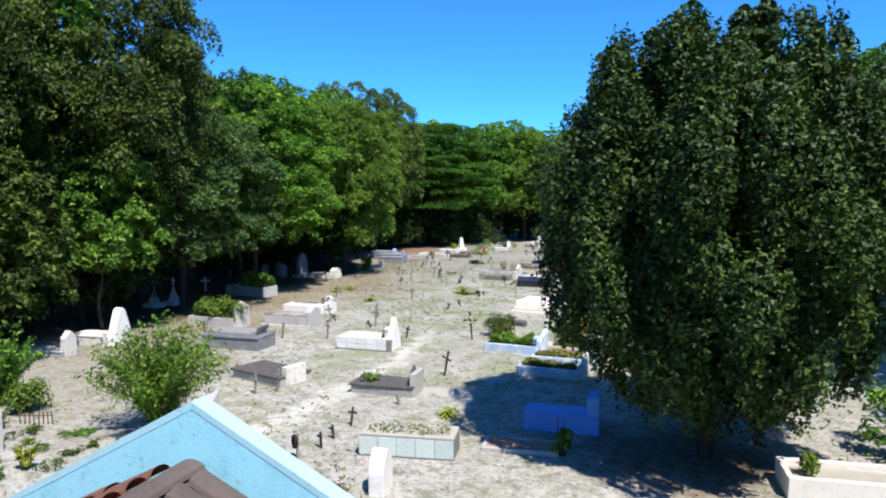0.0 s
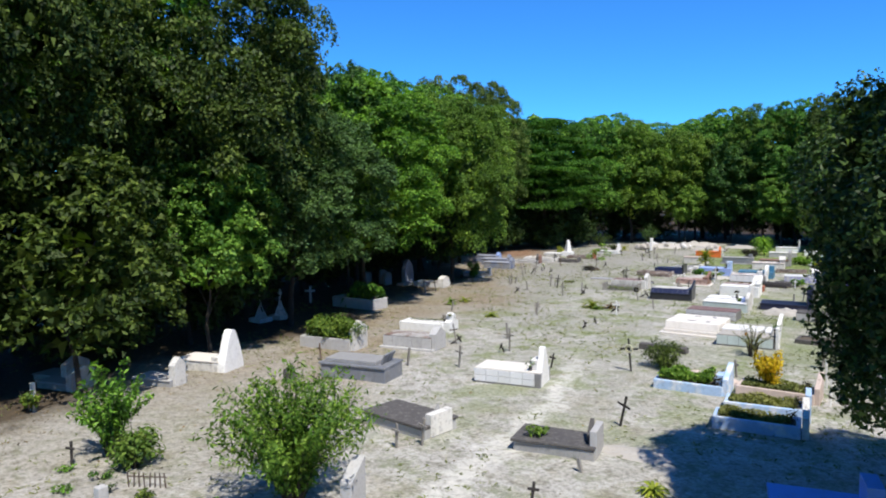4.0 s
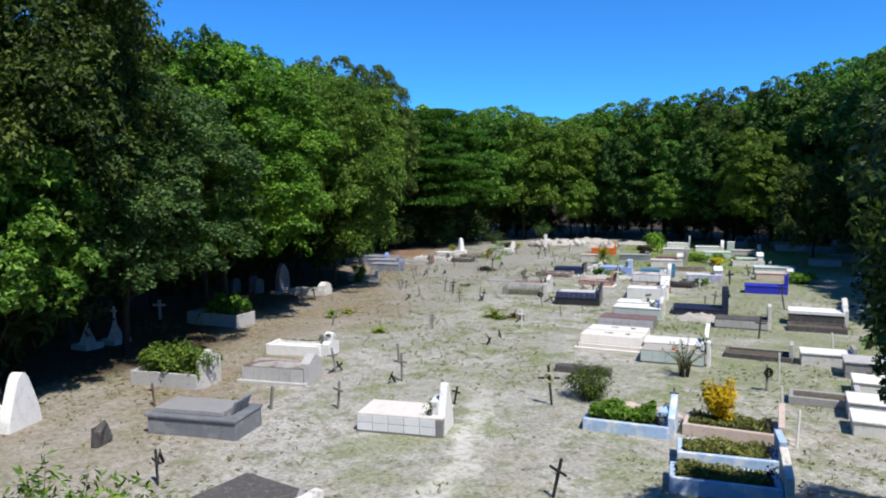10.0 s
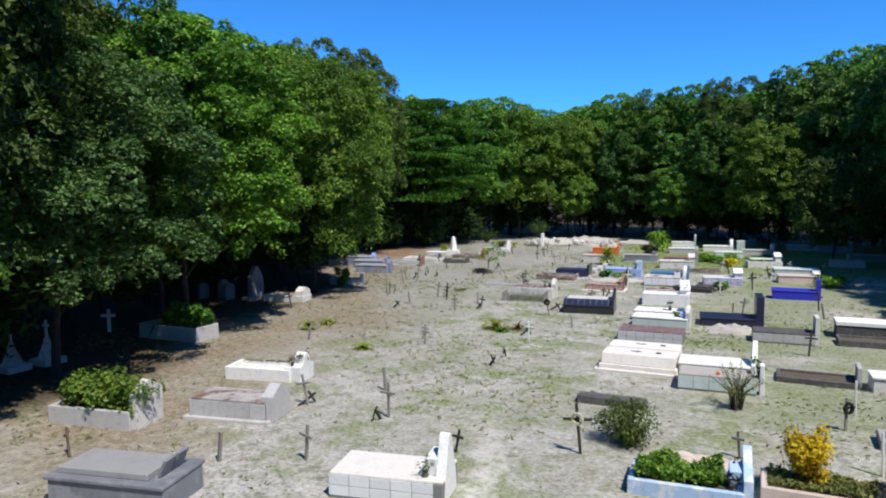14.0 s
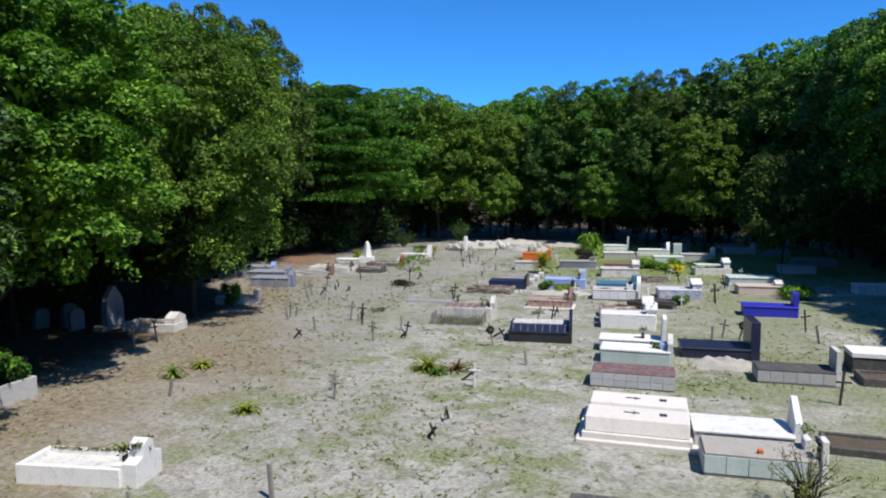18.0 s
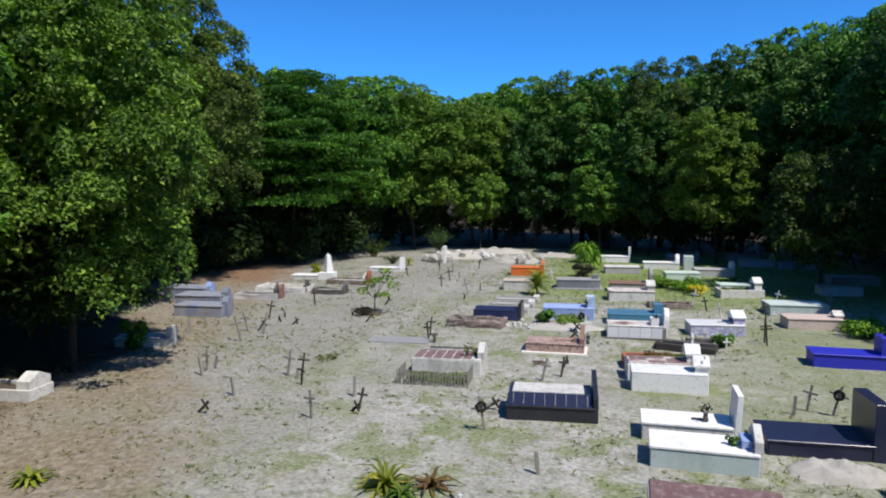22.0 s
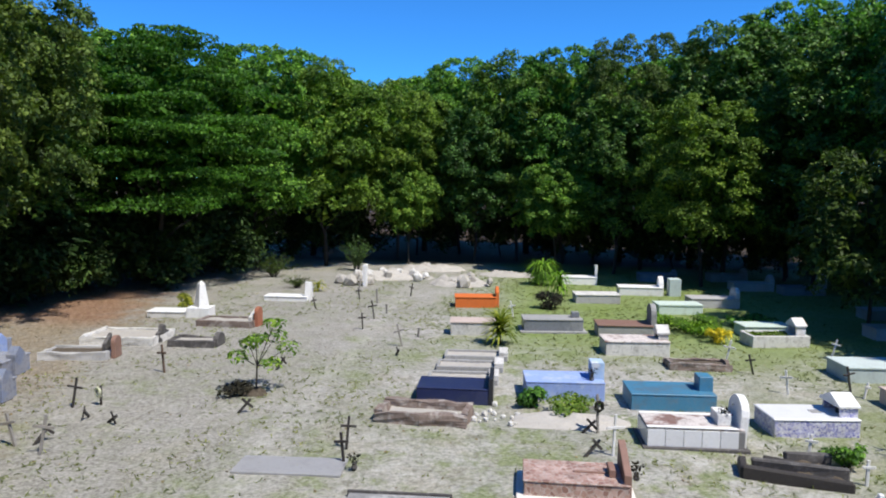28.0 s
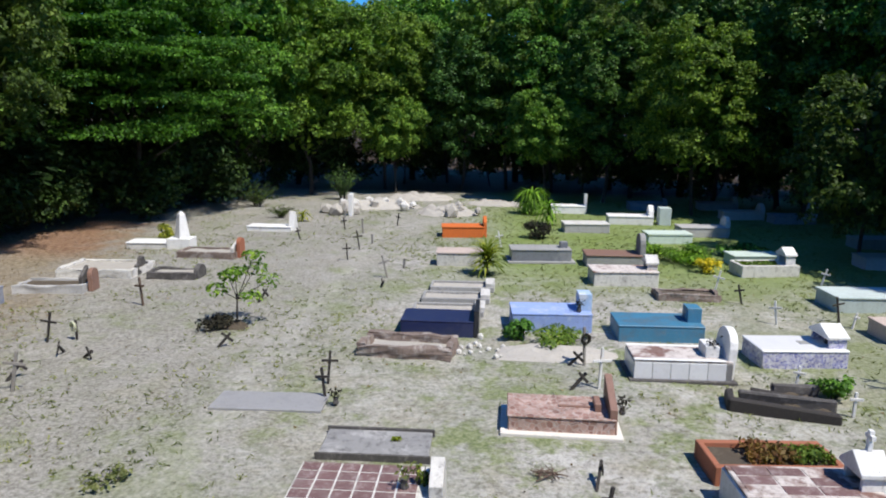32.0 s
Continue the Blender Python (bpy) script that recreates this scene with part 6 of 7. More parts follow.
headstone(g, "rect", 2.15, 1.0, 0.98, M["royal"], 0.2, 0.75)
g = tomb("black granite tomb with broad black headstone", -8.7, 40.3, 2, 2.1, 1.25, 0.34, M["midnight"], M["midnight"], 0.06)
headstone(g, "rect", 2.35, 1.25, 1.22, M["midnight"], 0.28, 1.3)
g = tomb("grey brick grave with mouldy lid and white headstone", -6.84, 37.9, 0, 2.0, 0.95, 0.38, M["grout"], M["dark_concrete"], 0.05, 0.0)
tile_faces(g, 2.0, 0.95, 0.33, 6, 1, M["pale_concrete"])
headstone(g, "rect", 2.15, 0.95, 0.95, M["old_white"], 0.14, 0.75)
g = tomb("white topped grey tomb with white side headstone", -4.0, 39.6, -2, 2.05, 1.0, 0.60, M["dark_concrete"], M["white"], 0.14)
headstone(g, "slant", 2.2, 1.0, 1.1, M["old_white"], 0.2, 0.9)
plot("low mossy kerbed grave beside a white topped tomb", -4.1, 38.2, -2, 2.1, 1.0, 0.2, M["dark_concrete"], M["earth"], wear=0.02)
g = plot("low grey kerbed grave with dry grass", -6.35, 32.7, -4, 2.1, 1.0, 0.14, M["dark_concrete"], M["earth"], wear=0.02)
headstone(g, "rect", 2.15, 1.0, 0.55, M["pale_concrete"], 0.12, 0.7)
g = tomb("small white tomb with grey frame", -4.0, 32.4, 0, 1.5, 0.8, 0.42, M["old_white"], M["white"], 0.06)
headstone(g, "rect", 1.6, 0.8, 0.62, M["concrete"], 0.12, 0.7)
g = plot("low sunken grave with dark kerb", -4.6, 27.8, -3, 1.6, 0.85, 0.20, M["concrete"], M["earth"], wear=0.02)
headstone(g, "rect", 1.7, 0.85, 0.5, M["pale_concrete"], 0.14, 0.6)
tomb("white painted tomb at the eastern row", -2.9, 29.2, -3, 2.0, 1.0, 0.40, M["white"], M["white"], 0.05)
tomb("white painted tomb with cream lid at the eastern row", -3.3, 26.9, -3, 2.0, 0.95, 0.46, M["white"], M["cream"], 0.05)
tomb("white painted low tomb at the eastern row", -3.35, 25.7, -3, 2.0, 0.95, 0.36, M["white"], M["white"], 0.05)
tomb("grey stone tomb near the eastern woods", -2.9, 31.2, -3, 2.0, 1.0, 0.5, M["concrete"], M["pale_concrete"], 0.06)

def grave_vase(x, y, z, h, seed, flowers):
    """A small dark vase with dried flowers."""
    q = np.random.default_rng(seed)
    ob = thing("flower_vase", x, y, q.random() * 360, "small dark vase of dried flowers on a grave", "vase", "grave vases", z)
    bm = bmesh.new()
    for (z0, r0), (z1, r1) in zip(((-0.01, 0.045), (h * 0.3, 0.07), (h * 0.75, 0.045)), ((h * 0.3, 0.07), (h * 0.75, 0.045), (h, 0.06))):
        tube(bm, (0, 0, z0), (0, 0, z1), r0, r1, 8)
    part("vase", bm, M["dark_concrete"], ob)
    c = q.normal(size=(46, 3)) * np.array([0.07, 0.07, 0.06]) + np.array([0, 0, h + 0.10])
    me = leaf_mesh("dried_bouquet", c, q.normal(size=(46, 3)), 0.06 + 0.04 * q.random(46), q, 0.5)
    me.materials.append(flowers)
    f = new("dried_bouquet", me)
    f.parent = ob
    f["kind"] = "stuff"
    return ob


for k, (x, y, z, fl) in enumerate(((-7.5, 24.05, 0.18, "charred"), (-7.42, 24.72, 0.18, "charred"), (-5.2, 24.5, 0.18, "charred"), (-5.2, 22.6, 0.25, "charred"), (-5.22, 21.4, 0.2, "charred"), (-6.85, 31.2, 0.41, "charred"),
                                 (-6.95, 31.9, 0.48, "leaf_dark"), (-9.5, 44.8, 0.55, "charred"), (-9.65, 46.0, 0.51, "charred"), (-19.5, 27.9, 0.35, "charred"), (-19.25, 28.15, 0.35, "weeds"), (-10.35, 51.5, 0.47, "charred"),
                                 (-12.6, 22.1, 0.45, "leaf_dark"), (-13.0, 54.6, 0.47, "charred"), (-7.3, 52.9, 0.41, "charred"), (-12.75, 48.5, 0.33, "charred"), (-16.3, 45.2, 0.49, "weeds"), (-9.9, 40.9, 0.42, "charred"), (-18.3, 49.0, 0.0, "charred"))):
    grave_vase(x, y, z, 0.14 + 0.03 * (k % 3), 300 + k, M[fl])

# western row
g = plot("grey stone kerbed grave with dark iron headpiece", -30.6, 56.0, 8, 2.2, 1.1, 0.24, M["pale_concrete"], M["earth"], wear=0.05)
headstone(g, "slant", 2.1, 1.1, 0.75, M["dark_concrete"], 0.12, 0.5)
headstone(g, "arch", 2.4, 1.1, 0.72, M["granite_dark"], 0.14, 0.5)
g = plot("white plastered kerbed grave with bright sandy bed", -30.7, 58.3, 3, 2.7, 1.8, 0.26, M["old_white"], M["heap"], wear=0.06)
headstone(g, "shoulder", 2.72, 1.8, 0.6, M["dark_concrete"], 0.14, 0.8)
g = plot("low grey kerbed grave with dark rounded headstone", -27.45, 58.5, 2, 1.7, 0.9, 0.20, M["dark_concrete"], M["heap"], wear=0.06)
headstone(g, "arch", 1.8, 0.9, 0.45, M["dark_concrete"], 0.18, 0.7)
g = tomb("low white grave before a tall white obelisk", -31.0, 63.3, 6, 1.9, 0.9, 0.26, M["old_white"], M["white"], 0.05)
o = thing("obelisk", -28.8, 63.9, 6, "tall tapering white obelisk monument", "monument")
part("pedestal", box(-0.55, 0.45, -0.4, 0.4, -0.1, 0.42), M["white"], o)
bm = bmesh.new()
tube(bm, (0, 0, 0.42), (0, 0, 1.42), 0.34, 0.17, 4)
tube(bm, (0, 0, 1.42), (0, 0, 1.56), 0.17, 0.02, 4)
part("shaft", bm, M["white"], o)
g = plot("kerbed grave with reddish and white headstones", -28.1, 61.9, -1, 2.4, 1.1, 0.24, M["broken_stone"], M["heap"], wear=0.05)
headstone(g, "slant", 2.3, 1.1, 0.62, M["old_white"], 0.14, 0.6)
headstone(g, "arch", 2.55, 1.1, 0.78, M["brick"], 0.16, 0.5)
g = tomb("low white slab grave with white figure-shaped headstone", -27.7, 68.3, 1, 2.2, 0.8, 0.22, M["white"], M["white"], 0.05)
headstone(g, "tall_peak", 2.35, 0.8, 0.92, M["white"], 0.3, 0.6)
for x, y, L, W, H, a, mt in ((-30.9, 51.4, 2.3, 1.1, 0.48, 4, "gloom"), (-32.5, 53.8, 2.4, 1.2, 0.50, 2, "gloom"), (-34.2, 55.3, 2.3, 1.2, 0.58, 2, "gloom")):
    g = tomb("blue-grey weathered tomb with pale headstone by the woods", x, y, a, L, W, H, M["gloom"], M[mt], 0.06, wear=0.02)
    headstone(g, "peak", L + 0.15, W, 0.85, M["lilac_blue"] if H > 0.55 else M["gloom"], 0.3, 0.45 if mt == "gloom" else 0.9)
g = tomb("pale crumbling grave in tree shade", -29.3, 45.6, 20, 1.9, 0.9, 0.3, M["old_white"], M["pale_concrete"], 0.05)
headstone(g, "rect", 2.0, 0.9, 0.6, M["old_white"], 0.2, 0.8)

# shaded graves under the eastern and northern trees
for x, y, L, mt, h in ((-3.2, 75.5, 2.2, "pale_concrete", 0.9), (-0.9, 74.4, 2.2, "gloom", 1.3), (0.2, 67.6, 2.6, "concrete", 0.0), (-3.5, 79.2, 2.2, "concrete", 0.8),
                       (-7.8, 78.6, 2.2, "gloom", 0.7), (-1.4, 63.5, 2.0, "pale_concrete", 0.0), (0.6, 55.5, 2.1, "old_white", 0.9), (1.2, 49.8, 2.0, "white", 0.9)):
    g = tomb("shaded grey tomb under the woodland edge", x, y, 4, L, 1.0, 0.45, M[mt], M[mt], 0.05)
    if h:
        headstone(g, "gothic", L + 0.1, 1.0, h, M[mt], 0.25, 0.8)

# ---- crosses and stakes ----
def grave_cross(x, y, h, material, label, arm=0.5, t=0.04, turn=0.0, lean=0.0, bar=True, wreath=None, name="grave_cross"):
    ob = thing(name, x, y, turn, label, "cross" if bar else "stake", "wooden crosses" if bar else "grave stakes")
    ob.rotation_euler[1] = radians(lean)
    part("upright", worn(box(-t, t, -t * 0.8, t * 0.8, -0.12, h, 0.006), 0.008, x * 3 + y), material, ob)
    if bar:
        z = h * 0.66
        part("crossbar", worn(box(-arm * h * 0.62, arm * h * 0.62, -t * 0.8 - 0.022, -t * 0.8 + 0.002, z, z + 2 * t, 0.005), 0.008, y * 2), material, ob)
    if wreath:
        q = np.random.default_rng(int(abs(x * 100)))
        bm = bmesh.new()
        rings = []
        for i in range(14):  # a lumpy ring tied round the crossing
            u = 2 * math.pi * i / 14
            fat = 0.028 + 0.026 * q.random()
            c = Vector((0.10 * math.cos(u), -0.07, h * 0.7 + 0.11 * math.sin(u)))
            out = Vector((math.cos(u), 0, math.sin(u)))
            rings.append([bm.verts.new(c + out * fat * math.cos(v) + Vector((0, fat * math.sin(v), 0))) for v in (0.3, 1.5, 2.8, 4.1, 5.3)])
        for i in range(14):
            for j in range(5):
                bm.faces.new((rings[i][j], rings[i][(j + 1) % 5], rings[(i + 1) % 14][(j + 1) % 5], rings[(i + 1) % 14][j]))
        me = bpy.data.meshes.new("wreath")
        bm.to_mesh(me)
        bm.free()
        me.materials.append(wreath)
        w = new("wreath", me)
        w.parent = ob
        w["label"] = "faded flowers tied to the cross"
    return ob


OLD, DARK, BROWN, PALE = M["old_wood"], M["dark_wood"], M["brown_wood"], M["white_paint"]
WOOD = "weathered grey wooden grave cross in sandy ground"
BLACK = "dark tarred wooden grave cross in sandy ground"
LIGHT = "thin white painted wooden grave cross in sandy ground"
STAKE = "weathered wooden stake marking a grave"
for k, (x, y, h, kind) in enumerate((
    (-20.57, 21.26, 0.62, "n"), (-17.40, 22.25, 0.66, "s"), (-15.72, 22.95, 0.76, "o"), (-15.32, 25.95, 1.02, "o"), (-10.45, 25.30, 1.10, "f"),
    (-17.80, 26.12, 0.80, "o"), (-18.21, 34.34, 0.57, "o"), (-21.15, 43.76, 0.70, "d"), (-18.85, 42.18, 0.57, "s"), (-16.50, 17.45, 0.72, "d"),
    (-26.76, 36.99, 0.77, "s"), (-26.75, 38.17, 0.80, "d"), (-22.21, 32.80, 0.49, "s"), (-17.79, 33.61, 0.62, "o"), (-14.44, 35.55, 0.66, "p"),
    (-13.41, 38.21, 0.46, "s"), (-14.89, 40.42, 0.91, "w"), (-18.33, 41.14, 0.58, "d"), (-20.73, 42.83, 0.64, "d"),
    (-24.40, 43.76, 0.64, "o"), (-19.26, 40.27, 0.72, "o"), (-22.16, 41.54, 0.51, "s"), (-26.05, 49.24, 0.74, "o"), (-26.45, 51.80, 0.80, "d"),
    (-18.76, 50.12, 0.72, "d"), (-6.53, 51.47, 1.01, "d"), (-3.97, 45.42, 0.90, "d"), (-3.98, 43.40, 0.64, "s"), (-9.00, 19.90, 0.84, "d"),
    (-12.62, 16.20, 0.66, "o"), (-13.05, 15.75, 0.55, "o"), (-16.44, 27.92, 0.66, "s"), (-28.53, 50.17, 0.65, "o"), (-25.46, 47.66, 1.13, "o"),
    (-25.16, 48.86, 0.98, "o"), (-28.16, 48.38, 0.48, "s"), (-25.86, 52.11, 0.50, "f"), (-25.86, 55.32, 0.91, "n"), (-24.20, 43.17, 0.55, "s"),
    (-24.25, 43.99, 0.40, "s"), (-21.57, 43.66, 0.81, "o"), (-21.15, 43.45, 0.32, "s"), (-21.30, 62.42, 0.66, "d"), (-21.28, 64.51, 0.86, "d"),
    (-19.22, 59.77, 0.89, "o"), (-20.74, 70.92, 0.64, "d"), (-18.87, 61.32, 0.36, "s"), (-21.02, 65.94, 0.40, "s"), (-18.60, 49.3, 0.66, "d"),
    (-15.32, 65.95, 0.71, "p"), (-13.96, 44.82, 0.69, "o"), (-13.43, 45.38, 0.62, "d"), (-12.92, 50.5, 1.05, "p"), (-13.1, 51.9, 1.10, "w"),
    (-7.40, 55.76, 0.67, "p"), (-7.70, 57.84, 0.61, "d"), (-8.17, 59.11, 0.77, "p"), (-8.68, 51.02, 0.50, "p"), (-8.10, 49.68, 0.50, "p"),
    (-6.52, 51.08, 0.95, "d"), (-5.50, 56.29, 0.74, "d"), (-5.41, 55.66, 0.44, "p"), (-8.97, 14.59, 0.46, "d"), (-8.81, 12.30, 0.53, "w"),
    (-8.70, 13.00, 0.36, "d"), (-8.80, 13.62, 0.32, "d"), (-8.77, 16.61, 0.28, "s"), (-12.95, 24.46, 0.50, "d"), (-23.60, 12.71, 0.79, "q"),
    (-18.66, 11.09, 0.53, "d"), (-12.08, 11.04, 0.60, "d"), (-30.6, 31.2, 0.9, "c"), (-6.56, 43.37, 0.80, "w"), (-7.1, 43.6, 0.7, "o"),
    (-7.5, 43.2, 0.5, "s"), (-22.0, 68.5, 0.7, "s"), (-23.1, 69.4, 0.6, "d"), (-24.5, 66.5, 0.55, "d"), (-23.6, 71.2, 0.8, "s"), (-5.2, 36.2, 0.95, "d"),
    (-5.1, 28.9, 0.75, "w"), (-7.35, 26.3, 0.55, "o"), (-9.7, 28.0, 0.5, "d"), (-4.2, 60.6, 0.6, "p"), (-2.4, 58.8, 0.8, "o"), (-30.0, 66.5, 0.5, "d"),
    (-4.73, 30.16, 0.9, "t"), (-4.81, 26.3, 0.95, "t"), (-2.93, 33.9, 0.9, "t"), (-4.6, 24.4, 0.9, "t"),
)):
    lean, turn = (k * 53 % 11 - 5) * 2.6, (k * 37 % 9 - 4) * 7.0
    h = h if h < 0.8 or kind in "cf" else 0.8 + (h - 0.8) * 0.4
    if kind == "s":
        grave_cross(x, y, h, OLD, STAKE, turn=turn, lean=lean, bar=False, name="grave_stake")
    elif kind == "q":
        grave_cross(x, y, h, PALE, "thick pale wooden post with bleached top", t=0.06, turn=turn, lean=lean * 0.3, bar=False, name="grave_stake")
    elif kind == "t":
        grave_cross(x, y, h, PALE, "thin tall pale wooden stake beside a grave", t=0.024, turn=turn, lean=lean * 0.3, bar=False, name="grave_stake")
    elif kind == "c":
        grave_cross(x, y, h, M["white"], "white concrete grave cross on brown earth", 0.52, 0.06, turn, 0)
    elif kind == "f":
        grave_cross(x, y, h, DARK, "dark wooden cross wrapped in faded white flowers", 0.45, 0.03, turn, lean, wreath=M["flower_white"])
    elif kind == "w":
        grave_cross(x, y, h, OLD, "grey wooden cross with dark dried wreath", 0.45, 0.03, turn, lean, wreath=M["charred"])
    else:
        mat, lab = {"o": (OLD, WOOD), "d": (DARK, BLACK), "n": (BROWN, "brown wooden grave cross in sandy ground"), "p": (PALE, LIGHT)}[kind]
        grave_cross(x, y, h, mat, lab, 0.40, {"o": 0.032, "d": 0.028, "n": 0.032, "p": 0.028}[kind], turn, lean)


# small dark crosses added aslant where black X marks lie beside the posts
for k, (x, y) in enumerate(((-15.47, 25.78), (-14.6, 31.6), (-14.92, 36.2), (-17.95, 26.0), (-14.5, 32.9), (-18.45, 41.0), (-15.16, 41.9), (-25.67, 49.4), (-25.6, 51.2), (-24.88, 50.9),
                            (-22.06, 52.0), (-22.55, 56.1), (-19.2, 58.6), (-13.44, 51.84), (-13.5, 50.4), (-13.43, 46.4), (-17.28, 18.36), (-22.3, 40.1))):
    grave_cross(x, y, 0.40 + 0.03 * (k % 4), DARK, "small dark cross added aslant for a black X mark beside a grave", 0.62, 0.032, (k * 47) % 180 - 90.0, 38 + (k * 29) % 22)


# ---- plants on the clearing ----
def rosette(x, y, h, n, material, label, seed, width=0.05, stem=0.0, spread=1.0, name="rosette_plant", category="plant"):
    """A tuft of strap leaves that arch outwards from one point."""
    q = np.random.default_rng(seed)
    ob = thing(name, x, y, q.random() * 360, label, category)
    if stem:
        bm = bmesh.new()
        tube(bm, (0, 0, -0.05), (0.03, 0.02, stem), 0.045, 0.035, 7)
        part("stem", bm, M["bark"], ob)
    bm = bmesh.new()
    for k in range(n):
        a = 2.399 * k
        f = (k + 0.5) / n
        tilt = radians(15 + 75 * f) * (0.8 + 0.4 * q.random())
        ln = (h - stem * 0.6) * (0.75 + 0.35 * q.random())
        z0 = stem * (1.0 - 0.55 * f) if stem else 0.0
        pts = []
        for s in range(4):
            u = s / 3
            t = tilt + u * u * 0.9 * spread
            r, z = ln * u * math.sin(t), z0 + ln * u * math.cos(t)
            pts.append(Vector((r * math.cos(a), r * math.sin(a), max(0.01, z))))
        w = Vector((-math.sin(a), math.cos(a), 0)) * width
        row = []
        for s, p in enumerate(pts):
            k2 = (0.5, 1.0, 0.75, 0.05)[s]
            row.append((bm.verts.new(p + w * k2), bm.verts.new(p + Vector((0, 0, -0.012))), bm.verts.new(p - w * k2)))
        for s in range(3):
            bm.faces.new((row[s][0], row[s][1], row[s + 1][1], row[s + 1][0]))
            bm.faces.new((row[s][1], row[s][2], row[s + 1][2], row[s + 1][1]))
    part("leaves", bm, material, ob)
    return ob


def wispy_shrub(x, y, r, h, stems, per, size, material, label, seed):
    """Many thin stems that fan out from the ground, leafy along most of their length."""
    q = np.random.default_rng(seed)
    ob = thing("shrub", x, y, 0, label, "shrub")
    bm = bmesh.new()
    cs, ns = [], []
    for k in range(stems):
        a = 2.39996 * k + 0.3 * q.normal()
        f = math.sqrt((k + 0.5) / stems)
        tip = np.array([r * f * math.cos(a), r * f * math.sin(a), h * (1.0 - 0.38 * f * f) * (0.72 + 0.34 * q.random())])
        bend = np.array([tip[0] * 0.32, tip[1] * 0.32, tip[2] * 0.55])
        tube(bm, (0.12 * math.cos(a), 0.12 * math.sin(a), -0.05), bend, 0.016, 0.010, 5)
        tube(bm, bend, tip, 0.010, 0.003, 5)
        u = 0.16 + 0.86 * q.random(per) ** 0.85
        p = np.where(u[:, None] < 0.5, bend * (u[:, None] / 0.5), bend + (tip - bend) * ((u[:, None] - 0.5) / 0.5))
        cs.append(p + q.normal(size=(per, 3)) * np.array([0.085, 0.085, 0.06]) * r * 0.62)
        ns.append(q.normal(size=(per, 3)) * 0.8 + np.array([0.3 * math.cos(a), 0.3 * math.sin(a), 0.35]))
    part("stem", bm, M["bark"], ob)
    c = np.concatenate(cs)
    me = leaf_mesh("foliage", c, np.concatenate(ns), size * (0.6 + 0.8 * q.random(len(c))), q, 0.30)
    me.materials.append(material)
    f = new("foliage", me)
    f.parent = ob
    return ob


wispy_shrub(-12.9, 12.25, 1.75, 2.75, 74, 150, 0.125, M["leaf_lime"], "tall airy yellow-green shrub in rough grass", 71)
wispy_shrub(-18.4, 11.9, 1.0, 2.2, 26, 95, 0.15, M["leaf"], "dark green leafy bush with leggy stems", 72)
shrub(-17.3, 11.75, 0.75, 1.15, M["leaf_shrub"], "lighter green low bush beside a darker one", 70, "shrub", 1300, 0.12, stems=9, lobes=14, low=0.1)
shrub(-23.6, 12.6, 0.35, 0.8, M["leaf_shrub"], "small green plant in the wood's shade", 171, "plant", 240, 0.14, "plant")
shrub(-15.9, 8.0, 0.75, 0.8, M["leaf"], "dark green low bush in rough grass", 172, "shrub", 1100, 0.13, stems=8, lobes=14)
for k in range(20):  # low weeds in the rough ground beside the chapel
    wx, wy = -18.6 + 6.2 * rng.random(), 7.9 + 3.6 * rng.random()
    shrub(wx, wy, 0.16 + 0.30 * rng.random(), 0.10 + 0.16 * rng.random(), M[("leaf", "leaf_shrub", "leaf_dusky")[k % 3]], "low green weeds in rough sandy ground", 173 + k, "weeds", 150, 0.07, "weeds", "weeds beside the chapel", stems=4, lobes=7)
shrub(-19.9, 9.0, 1.3, 1.1, M["leaf_bright"], "spreading low green bush near rough grass", 73, "shrub", 1800, 0.15, stems=9, lobes=16)
shrub(-13.5, 9.3, 0.25, 0.7, M["leaf_yellow"], "small upright yellow-leaved shrub", 74, "shrub", 300, 0.10)
shrub(-16.2, 8.1, 1.1, 0.5, M["leaf_shrub"], "low spreading green plants with yellow tips", 75, "shrub", 1300, 0.12, lobes=14)
shrub(-15.0, 7.8, 0.8, 0.45, M["leaf_yellow"], "low yellow flowering plants", 76, "shrub", 700, 0.10, lobes=10)
shrub(-6.6, 10.6, 0.55, 0.4, M["flower_red"], "low brownish plants near the chapel", 77, "shrub", 520, 0.09)
shrub(-9.6, 26.3, 0.80, 0.95, M["leaf_dusky"], "loose dark green bush on a sandy grave", 78, "bush", 3400, 0.085, "bush", lobes=26, stems=15, aspect=0.3, up=0.3, low=0.15)
wispy_shrub(-7.4, 29.7, 0.75, 1.25, 30, 26, 0.075, M["weeds"], "thin scraggly dry shrub beside a white tomb", 79)
rosette(-27.85, 31.4, 1.1, 16, M["leaf_bright"], "bright green broad-leaved plant in a concrete planter", 113, 0.11, 0.5, 1.0, "broad_leaf_plant")
shrub(-14.65, 53.6, 0.5, 0.62, M["leaf"], "dense green bush against a pale blue tomb", 80, "bush", 900, 0.12, "bush")
shrub(-13.6, 53.3, 0.8, 0.4, M["leaf_shrub"], "low trailing green plants by a blue tomb", 81, "shrub", 800, 0.11, lobes=12)
shrub(-7.9, 63.6, 1.3, 0.7, M["leaf_bright"], "bright green garden shrubs among graves", 82, "shrub", 1700, 0.14, lobes=16)
shrub(-7.6, 62.2, 0.55, 0.6, M["flower_yellow"], "clump of yellow flowers among green shrubs", 83, "flowering_bush", 600, 0.11, "bush")
shrub(-9.3, 64.6, 0.9, 0.7, M["leaf_bright"], "green garden shrubs behind a grey tomb", 84, "shrub", 1000, 0.14, lobes=12)
